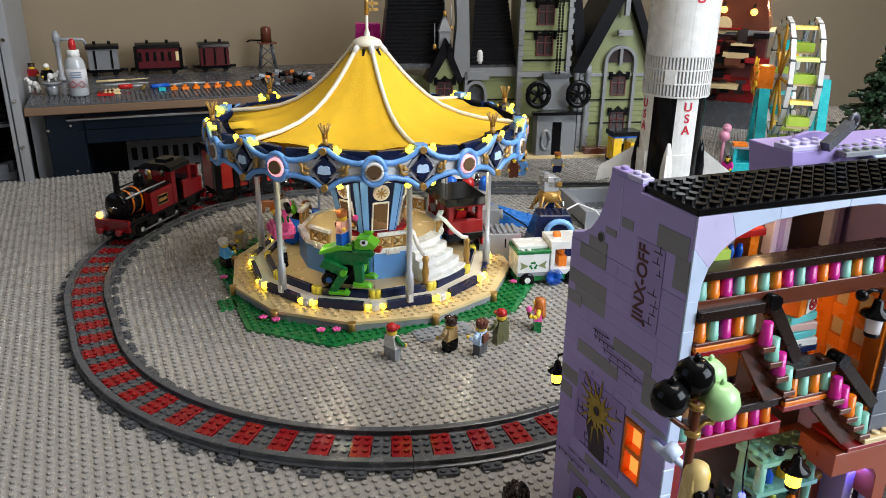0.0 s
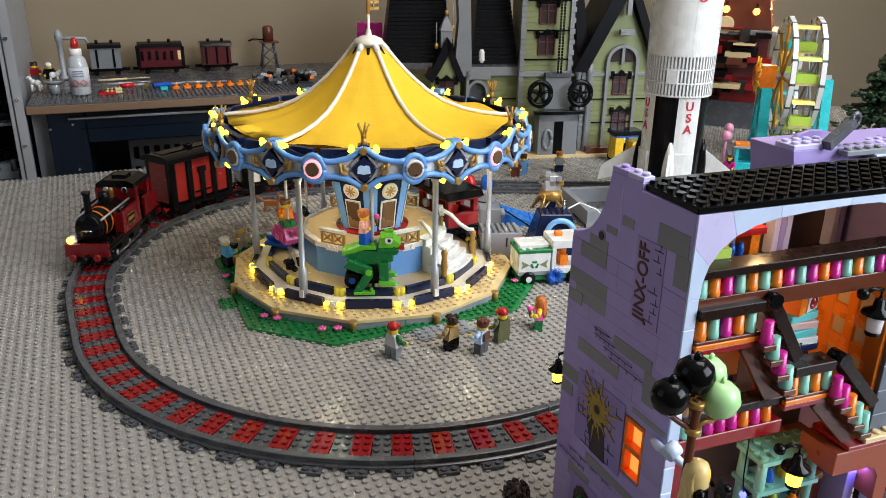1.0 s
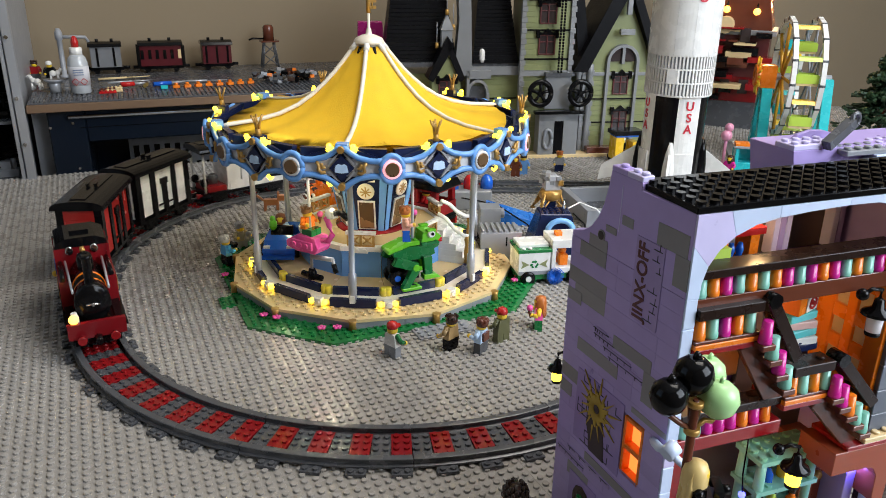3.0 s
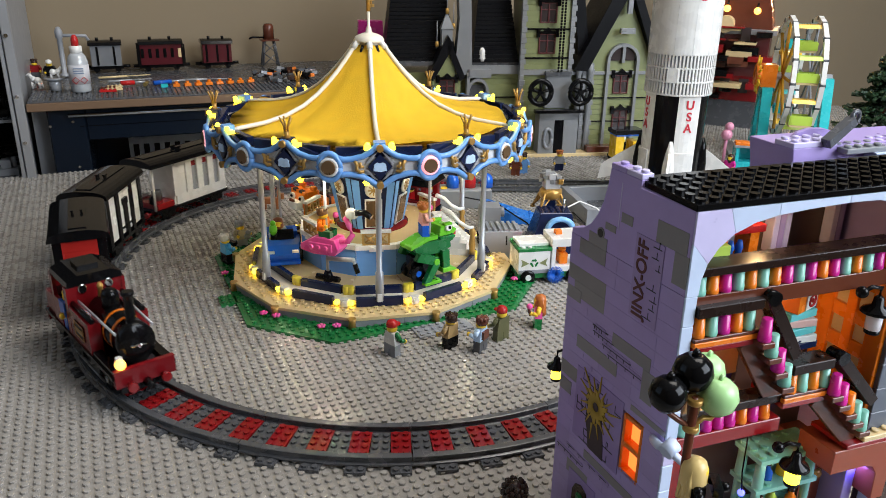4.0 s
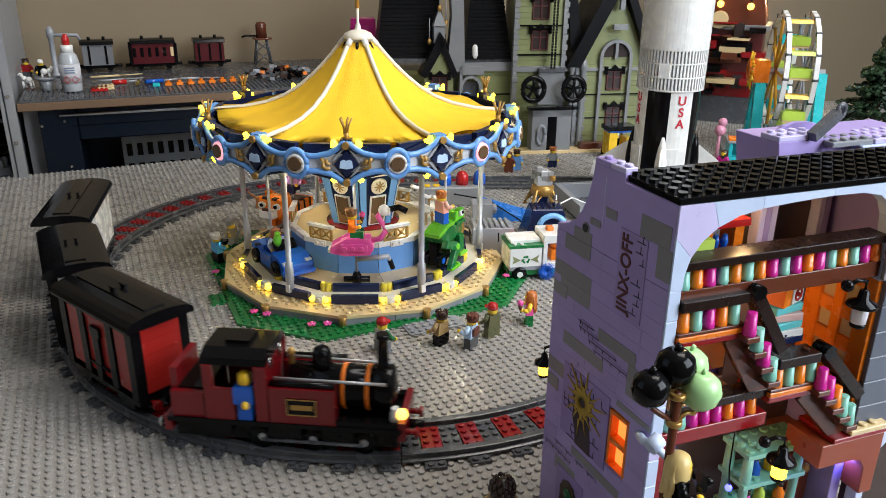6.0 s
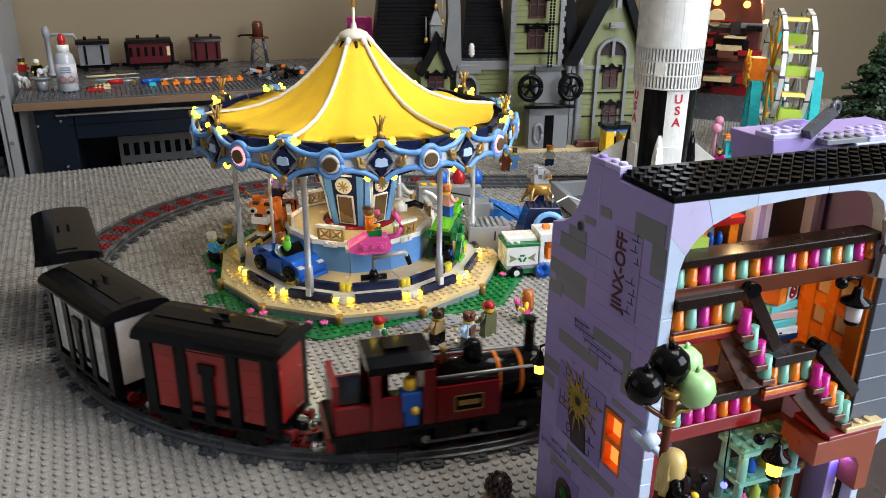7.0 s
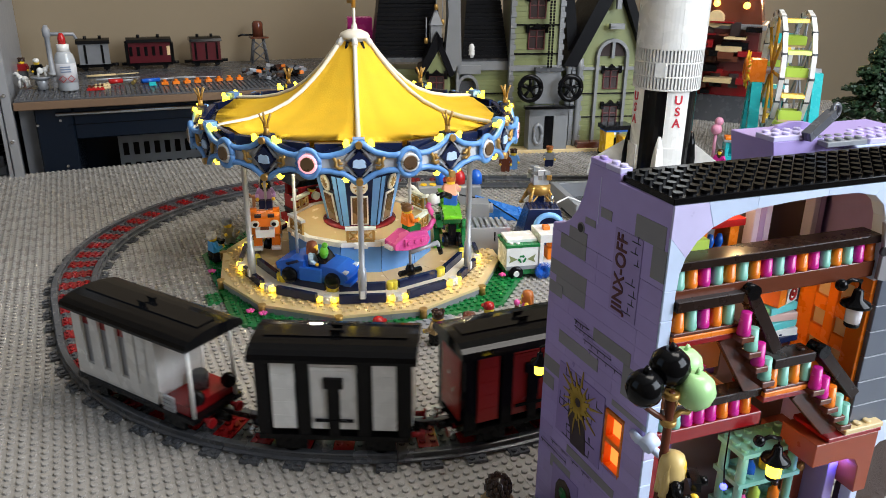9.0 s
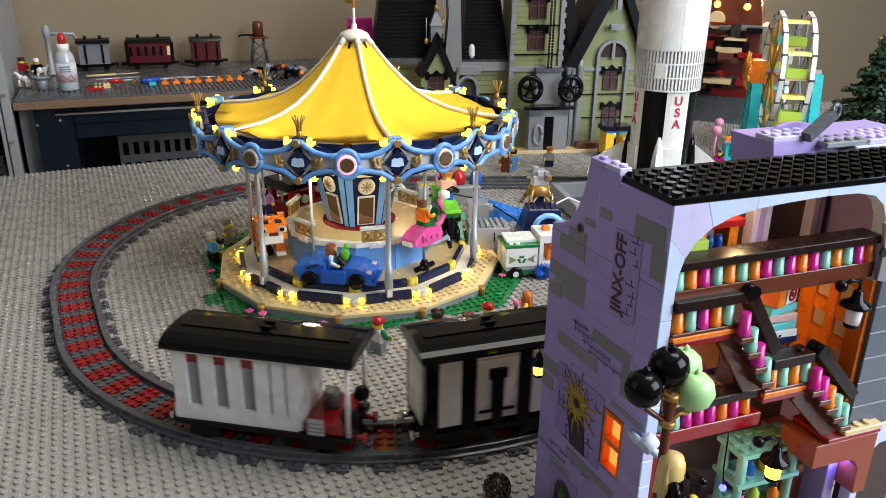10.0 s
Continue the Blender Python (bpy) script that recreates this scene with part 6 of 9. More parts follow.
    P("ground_back", UMBER, lambda b: box(b, 0.0080, 0.1500, 0.0520, 0.0558, 0.0060, 0.1078), "dark brown back panel")
    P("ground_screen", DARKPURPLE, lambda b: box(b, 0.0200, 0.0560, 0.0440, 0.0518, 0.0060, 0.0860))
    P("ground_screen", DRED, lambda b: box(b, 0.0280, 0.0480, 0.0400, 0.0438, 0.0060, 0.0800))
    # orange window wall on the right hand side
    X0, X1 = 0.1452, 0.1492
    ow = P("window_sill", ORANGE, lambda b: box(b, X0, X1, 0.0020, 0.0518, 0.0960, 0.1200), "bright orange window wall")
    P("window_head", ORANGE, lambda b: box(b, X0, X1, 0.0020, 0.0518, 0.1780, 0.1890), parent=ow)
    for y0, y1 in ((0.0020, 0.0135), (0.0230, 0.0300), (0.0395, 0.0518)):
        P("window_post", ORANGE, lambda b: box(b, X0, X1, y0, y1, 0.1201, 0.1779), parent=ow)
    for y0, y1 in ((0.0136, 0.0229), (0.0301, 0.0394)):
        for z in (0.1390, 0.1590):
            P("window_bar", ORANGE, lambda b: box(b, X0 + 0.0002, X1 - 0.0002, y0, y1, z - 0.0045, z + 0.0045), parent=ow)
        for z in (0.1202, 0.1436, 0.1636):
            P("clear_pane", plastic("clear_amber_pane", (0.6, 0.4, 0.22), 0.15, coat=0.5), lambda b: box(b, X0 + 0.0022, X0 + 0.0030, y0, y1, z, z + 0.0143), bevel=0, parent=ow)
    P("brown_tile", DBROWN, lambda b: box(b, X0 - 0.0012, X0 - 0.0002, 0.0040, 0.0110, 0.1560, 0.1660), parent=ow)
    P("skirting", RAIL, lambda b: box(b, 0.1440, 0.1492, 0.0020, 0.0518, 0.0900, 0.0958))
    # tower behind the roof
    TX, TY = 0.1220, 0.0665
    P("tower", LAV, lambda b: prism(b, [(TX + 0.004, 0.2000), (TX + 0.110, 0.2000), (TX + 0.110, 0.2535), (TX - 0.004, 0.2535), (TX - 0.001, 0.2385)], TY, TY + 0.0380, xz), "lavender tower block")
    P("tower_front", ICE, lambda b: box(b, TX + 0.052, TX + 0.112, TY - 0.0100, TY - 0.0004, 0.2435, 0.2495))
    P("tower_plate", PALELAV, lambda b: (box(b, TX - 0.004, TX + 0.030, TY, TY + 0.0160, 0.2535, 0.2567), studs(b, [(TX + S * i, TY + 0.004 + S * j) for i in range(4) for j in range(2)], 0.2567)))
    P("tower_plate", MGREY, lambda b: (box(b, TX + 0.0302, TX + 0.062, TY - 0.0080, TY + 0.0080, 0.2495, 0.2527), studs(b, [(TX + 0.034 + S * i, TY - 0.004 + S * j) for i in range(4) for j in range(2)], 0.2527)))
    P("tower_plate", PALELAV, lambda b: (box(b, TX + 0.0640, TX + 0.112, TY - 0.0080, TY + 0.0160, 0.2495, 0.2527), studs(b, [(TX + 0.068 + S * i, TY - 0.004 + S * j) for i in range(6) for j in range(3)], 0.2527)))
    P("tower_fin", LAV, lambda b: prism(b, [(0, 0), (0.040, 0), (0.036, 0.0045), (0.026, 0.0070), (0.016, 0.0075), (0.006, 0.0055)], 0, 0.003, Matrix(((1, 0, 0, TX + 0.008), (0, 0, 1, TY + 0.017), (0, 1, 0, 0.2535), (0, 0, 0, 1)))))
    return t


joke_shop = shop()


def on_shop(name, label, cat, mat, fn, m, bevel=0.0004):
    bm = B()
    fn(bm)
    bmesh.ops.recalc_face_normals(bm, faces=bm.faces[:])
    return tagged(part(name, bm, mat, m=SHOP @ m, bevel=bevel), label, cat)


TUBEG = plastic("metallic_grey_plastic", (0.12, 0.125, 0.14), 0.25, metal=0.3)


def shop_goods():
    # grey tube on the tower
    tb = thing("grey_tube", "dark grey hollow technic tube leaning on the tower", "toy part", SHOP @ pose(0.1400, 0.0640, 0.2560, 0, 64, 14) @ Matrix.Diagonal((0.7, 0.7, 0.7, 1)))
    bm = B()
    box(bm, -0.0042, 0.0042, -0.0042, 0.0042, 0.0, 0.038)
    part("beam", bm, TUBEG, tb, bevel=0.001)
    bm = B()
    tube(bm, [(0.0058 * math.cos(a), 0.0, 0.043 + 0.0058 * math.sin(a)) for a in [2 * math.pi * q / 16 for q in range(17)]], 0.0022)
    part("eye", bm, TUBEG, tb)
    # boxes on the mid shelf
    for k, (mat, z, dx, dy, rz, lab) in enumerate(((NAVY, 0.1500, 0.013, 0.009, 4, "navy studded plate under a stack of boxes"), (WHITE, 0.1540, 0.0125, 0.008, -3, "white flat toy box in a stack"),
                                                   (PALETEAL, 0.1590, 0.0115, 0.008, 6, "teal flat toy box in a stack"), (plastic("blush_plastic", (0.7, 0.45, 0.4), 0.3), 0.1640, 0.011, 0.0075, -5, "pale pink flat toy box in a stack"), (PALETEAL, 0.1690, 0.011, 0.007, 8, "teal flat toy box in a stack"))):
        on_shop("toy_box", lab, "box", mat, lambda b: (box(b, -dx, dx, -dy, dy, 0, 0.0046), studs(b, [(-0.008 + S * i, -dy + 0.003) for i in range(3)], 0.0046) if k == 0 else None), pose(0.094, 0.020, z, 0, 0, rz))
    ob = thing("orange_box", "orange toy box with a white printed face", "box", SHOP @ pose(0.095, 0.020, 0.1737, 0, 0, 20))
    bm = B()
    box(bm, -0.010, 0.010, -0.006, 0.006, 0, 0.0105)
    part("body", bm, ORANGE, ob, bevel=0.0004)
    bm = B()
    box(bm, -0.002, 0.0100, -0.0066, -0.006, 0.0004, 0.0105)
    fc = part("printed_face", bm, WHITE, ob)
    bm = B()
    tube(bm, [(0.004 + 0.0034 * math.cos(a), -0.0068, 0.0055 + 0.0034 * math.sin(a)) for a in [2 * math.pi * q / 12 for q in range(13)]], 0.0008, 6)
    ball(bm, (0.004, -0.0066, 0.0055), 0.0014, 8)
    part("red_ring", bm, RED, fc)
    pk = thing("pillar_shelf", "sand green shelf of plates on round pillars", "shelf", SHOP @ pose(0.104, 0.022, 0.006))
    for z, mat in ((0.018, AQUA), (0.042, AQUA), (0.064, AQUA)):
        bm = B()
        box(bm, -0.018, 0.030, -0.008, 0.016, z, z + 0.0032)
        studs(bm, [(-0.014 + S * i, -0.004 + S * j) for i in range(6) for j in range(3) if i in (0, 1, 4, 5) or j == 2], z + 0.0032, n=8)
        part("shelf_board", bm, mat, pk)
    for x in (-0.014, 0.026):
        for y in (-0.004, 0.012):
            bm = B()
            lathe(bm, [(0.0035, 0), (0.0035, 0.018), (0.0028, 0.020), (0.0028, 0.042), (0.0035, 0.044), (0.0030, 0.064)], 10, Matrix.Translation((x, y, 0)))
            part("pillar", bm, AQUA, pk)
    for x, y, z, mat, lab in ((-0.008, -0.002, 0.0212, PINK, "pink potion bottle on the pillar shelf"), (0.006, 0.002, 0.0212, LIMEB, "lime potion bottle on the pillar shelf"), (0.018, -0.002, 0.0212, ORANGE, "orange potion bottle on the pillar shelf"),
                              (-0.004, 0.000, 0.0452, CARBLUE, "blue potion bottle on the pillar shelf"), (0.010, 0.002, 0.0452, YELLOW, "yellow potion bottle on the pillar shelf"), (0.020, 0.000, 0.0452, MAGENTA, "magenta potion bottle on the pillar shelf")):
        bt = thing("potion_bottle", lab, "bottle", SHOP @ pose(0.104 + x, 0.022 + y, 0.006 + z), group="potion bottles")
        bm = B()
        lathe(bm, [(0.0032, 0), (0.0036, 0.001), (0.0036, 0.007), (0.0018, 0.0095), (0.0018, 0.012)], 12)
        part("body", bm, mat, bt)
        bm = B()
        lathe(bm, [(0.0021, 0.0119), (0.0021, 0.0140), (0.0012, 0.0146)], 10)
        part("stopper", bm, DBROWN, bt)
    rs = thing("display_stand", "orange and red brick-built stand with dark blue dolls", "stand", SHOP @ pose(0.0560, 0.036, 0.1970))
    for nm, mat, d in (("post", ORANGE, (-0.013, -0.008, -0.006, 0.006, 0, 0.022)), ("post", ORANGE, (0.007, 0.013, -0.006, 0.006, 0, 0.022)), ("top", RED, (-0.014, 0.016, -0.007, 0.007, 0.022, 0.026))):
        bm = B()
        box(bm, *d)
        if nm == "top":
            studs(bm, [(-0.010 + S * i, -0.003) for i in range(3)], 0.026, n=8)
        part(nm, bm, mat, rs, bevel=0.0004)
    for x in (-0.003, 0.003):
        bm = B()
        lathe(bm, [(0.0024, 0), (0.0026, 0.008), (0.0016, 0.010), (0.0024, 0.013), (0.0012, 0.017)], 10, Matrix.Translation((x, -0.003, 0)))
        part("doll_shape", bm, CARBLUE, rs)
    on_shop("toy_box", "purple toy box on the upper floor", "box", DARKPURPLE, lambda b: box(b, -0.007, 0.007, -0.006, 0.006, 0, 0.0300), pose(0.0330, 0.030, 0.1970, 0, 0, 10))
    on_shop("toy_box", "lime green toy box on the upper floor", "box", LIMEB, lambda b: box(b, -0.007, 0.008, -0.005, 0.005, 0, 0.0240), pose(0.0270, 0.0170, 0.1970, 0, 0, -4))
    on_shop("toy_box", "green and black boxes under the stairs", "box", GREEN, lambda b: box(b, -0.008, 0.008, -0.006, 0.006, 0, 0.0150), pose(0.098, 0.030, 0.1325, 0, 0, 3))
    rd = thing("red_cabinet", "rust red toy cabinet with gold knobs", "cabinet", SHOP @ pose(0.1430, 0.030, 0.006))
    bm = B()
    box(bm, -0.0110, 0.0060, -0.006, 0.020, 0, 0.0620)
    part("body", bm, plastic("rust_red_plastic", (0, 0, 0)), rd, bevel=0.0005)
    for z in (0.040, 0.055):
        bm = B()
        lathe(bm, [(0.0030, 0), (0.0036, 0.002), (0.002, 0.004)], 12, pose(0, -0.006, z, 90, 0, 0))
        part("knob", bm, GOLD, rd)
    for x, z in ((0.1530, 0.0560), (0.070, 0.058)):
        bm = B()
        ball(bm, (0, 0, 0), 0.0022, 10)
        lamp = tagged(part("blue_lamp", bm, BLUELED, m=SHOP @ pose(x, 0.010, z)), "tiny lit blue lamp on a wire", "lamp")
        bm = B()
        tube(bm, [(0, 0, 0.002), (0.001, 0.003, 0.012), (0.001, 0.004, 0.0500 if x > 0.1 else 0.0495)], 0.0005, 5)
        part("wire", bm, BLACK, lamp)


def lantern(m, lit, label):
    t = thing("lantern", label, "lantern", m, group="black lanterns")
    bm = B()
    tube(bm, [(0, 0.012, 0.014), (0, 0.006, 0.017), (0, 0.0, 0.016), (0, 0.0, 0.010)], 0.0013)
    ball(bm, (0, 0.012, 0.014), 0.0036, 10)
    part("bracket", bm, BLACK, t)
    bm = B()
    lathe(bm, [(0.0030, 0.0), (0.0088, 0.0006), (0.0080, 0.0024), (0.0034, 0.0050), (0.0026, 0.0100), (0.0012, 0.0110)], 16)
    part("hood", bm, BLACK, t)
    bm = B()
    lathe(bm, [(0.0020, -0.0108), (0.0044, -0.0100), (0.0046, -0.0030), (0.0040, 0.0)], 14)
    part("globe", bm, LAMP_Y if lit else plastic("clear_glass_globe", (0.75, 0.72, 0.75), 0.08, coat=0.6), t, "lit yellow globe" if lit else "clear globe")
    bm = B()
    lathe(bm, [(0.0012, -0.0140), (0.0042, -0.0126), (0.0044, -0.0106), (0.002, -0.0102)], 14)
    part("base", bm, BLACK, t)
    return t


shop_goods()
lantern(SHOP @ pose(0.1230, -0.0080, 0.1785, 0, 0, 80) @ Matrix.Diagonal((0.95, 0.95, 0.95, 1)), False, "black toy lantern with a clear globe on a bracket")
lantern(SHOP @ pose(0.0830, -0.0120, 0.0890, 0, 0, 70) @ Matrix.Diagonal((0.95, 0.95, 0.95, 1)), True, "black toy lantern with a lit yellow globe")
lantern(SHOP @ pose(-0.0050, 0.1120, 0.1020, 0, 0, -90) @ Matrix.Diagonal((0.75, 0.75, 0.75, 1)), True, "black toy lantern with lit yellow globe on side wall")


def balloons():
    t = thing("balloon_stand", "brown pole with black and pale green toy balloons", "balloon stand", pose(-0.0975, -0.5380, 0.0))
    bm = B()
    lathe(bm, [(0.006, 0), (0.006, 0.003), (0.0021, 0.004), (0.0021, 0.174), (0.0012, 0.176)], 12)
    part("pole", bm, BROWN, t, "reddish brown pole")
    for z in (0.1585, 0.1725):
        bm = B()
        lathe(bm, [(0.0036, 0), (0.0038, 0.001), (0.0036, 0.0028)], 12, Matrix.Translation((0, 0, z)))
        part("gold_collar", bm, GOLD, t)
    for c, r, mat, lab, stem in (((0.0030, 0.0062, 0.1845), 0.0094, BLACK, "glossy black balloon", 1), ((-0.0115, 0.0055, 0.1775), 0.0088, BLACK, "glossy black balloon", 1),
                                 ((0.0120, -0.0020, 0.1740), 0.0094, PALELIME, "pale green balloon", 1), ((0.0195, 0.0130, 0.1775), 0.0088, PALELIME, "pale green balloon", 0)):
        bm = B()
        lathe(bm, [(0.0, -r * 0.97), (r * 0.45, -r * 0.9), (r * 0.82, -r * 0.55), (r, 0.0), (r * 0.86, r * 0.55), (r * 0.5, r * 0.88), (r * 0.25, r * 0.94), (0.0, r * 0.9)], 24, Matrix.Translation(c))
        bl = part("balloon", bm, mat, t, lab)
        bm = B()
        tube(bm, [(c[0], c[1], c[2] + r * 0.85), (c[0] + 0.0004, c[1], c[2] + r * 1.05), (c[0] + 0.0016, c[1], c[2] + r * 1.15)], 0.0011 if mat is PALELIME else 0.0018, 6)
        part("stalk", bm, mat, bl)
        bm = B()
        tube(bm, [(0, 0, 0.160), (c[0] * 0.5, c[1] * 0.5, 0.164), (c[0] * 0.8, c[1] * 0.8, c[2] - r * 1.2), (c[0], c[1], c[2] - r * 0.9)], 0.0014, 6)
        part("arm", bm, BROWN if mat is BLACK else GOLD, t)
    a = thing("clip_arm", "light grey toy clip arm fixed to the shop corner", "toy part", SHOP @ pose(0, 0, 0.1120))
    bm = B()
    tube(bm, [(-0.0005, 0.0090, 0.0010), (-0.0040, 0.0030, 0.0040), (-0.0080, -0.0060, 0.0080), (-0.0090, -0.0140, 0.0120)], 0.0024)
    tube(bm, [(-0.0090, -0.0150, 0.0125), (-0.0070, -0.0190, 0.0100), (-0.0020, -0.0220, 0.0050), (0.0020, -0.0230, 0.0030)], 0.0022)
    part("arm", bm, ICE, a)
    bm = B()
    rod(bm, (-0.0120, -0.0165, 0.0115), (-0.0050, -0.0150, 0.0145), 0.0042)
    rod(bm, (0.0000, -0.0240, 0.0000), (0.0030, -0.0225, 0.0060), 0.0028)
    part("clip", bm, ICE, a)
    # a doll with long blond hair on a dark plinth
    bm = B()
    box(bm, -0.012, 0.012, -0.012, 0.012, 0, 0.108)
    tagged(part("plinth", bm, BLACK, m=pose(-0.0940, -0.5425, 0, 0, 0, 20), bevel=0.0005), "plain black plinth under a toy figure", "plinth")
    doll("toy_figure", "toy figure in black with long blond hair", BLACK, BLACK, plastic("blond_hair", (0.72, 0.52, 0.2), 0.3), "long", pose(-0.0940, -0.5425, 0.108, 0, 0, -35) , held="camera")


balloons()


# ---------------------------------------------------------------- workbench at the back wall
def Q(t, name, mat, fn, label="", bevel=0.0004, m=None):
    bm = B()
    fn(bm)
    bmesh.ops.recalc_face_normals(bm, faces=bm.faces[:])
    return part(name, bm, mat, t, label, m=m, bevel=bevel)


def one(name, label, cat, mats, fn, m, bevel=0.0004, group=""):
    bm = B()
    fn(bm)
    bmesh.ops.recalc_face_normals(bm, faces=bm.faces[:])
    return tagged(part(name, bm, mats, m=m, bevel=bevel), label, cat, group)


WB = 0.1220


def workbench():
    t = thing("workbench", "brown-edged workbench over a navy steel tool cabinet", "workbench", ROOM)
    Q(t, "worktop", BENCHW, lambda b: box(b, 0.004, 0.900, 0.0, 0.380, 0.1090, WB), "brown wooden worktop", bevel=0.001)
    c = Q(t, "cabinet", STEELB, lambda b: box(b, 0.030, 0.860, 0.030, 0.370, -0.740, -0.120), "navy steel tool cabinet", bevel=0.002)
    Q(c, "back_panel", STEELB, lambda b: box(b, 0.040, 0.860, 0.346, 0.370, -0.1198, 0.1085))
    Q(c, "side_panel", STEELB, lambda b: box(b, 0.030, 0.0878, 0.022, 0.345, -0.1198, 0.1085), bevel=0.002)
    Q(c, "drawer", STEELB, lambda b: box(b, 0.088, 0.860, 0.022, 0.345, 0.052, 0.1085), bevel=0.002)
    Q(c, "drawer_lip", CHROME, lambda b: rod(b, (0.062, 0.018, 0.0965), (0.860, 0.018, 0.0965), 0.0036), bevel=0)
    Q(c, "drawer_line", BLACK, lambda b: box(b, 0.078, 0.860, 0.0210, 0.0225, 0.0770, 0.0780), bevel=0)
    for x, z in ((0.068, 0.0860), (0.068, 0.0080), (0.033, 0.0800)):
        Q(c, "screw", CHROME, lambda b: rod(b, (x, 0.0230, z), (x, 0.0190, z), 0.0028, 0.0022, 12), bevel=0)
    gm = thing("grey_facade_model", "grey toy facade with rows of windows under the bench", "toy building", ROOM @ pose(0.150, 0.300, -0.1198))
    Q(gm, "wall", MGREY, lambda b: box(b, 0.0, 0.232, 0.0, 0.036, 0.0, 0.150), "plain grey wall")
    Q(gm, "cornice", GREY, lambda b: box(b, -0.003, 0.235, -0.004, 0.038, 0.150, 0.156))
    for k in range(11):
        for z in (0.030, 0.072, 0.114):
            Q(gm, "window", BLACK, lambda b: box(b, 0.008 + k * 0.0205, 0.019 + k * 0.0205, -0.0012, 0.002, z, z + 0.026))
        Q(gm, "chimney", DGREY, lambda b: box(b, 0.010 + k * 0.0205, 0.016 + k * 0.0205, 0.008, 0.020, 0.156, 0.1595 + 0.003 * (k % 3)))
    Q(c, "leg_panel", MGREY, lambda b: box(b, 0.004, 0.030, 0.060, 0.370, -0.740, 0.1085))
    pl = one("bench_plate", "dark grey studded toy plates covering the workbench", "baseplate", DGREY, lambda b: box(b, 0.006, 0.895, 0.004, 0.375, WB, WB + 0.0030), ROOM)
    bm = B()
    for i in range(72):
        for j in range(13):
            x, y = 0.010 + i * 0.008, 0.008 + j * 0.008
            prism(bm, [(x + a, y + b) for a, b in ring_pts(0.0024, 6)], WB + 0.003, WB + 0.0047)
    s = part("studs", bm, DGREY, pl)
    s["kind"] = "stuff"
    return t


workbench()
WT = WB + 0.0048


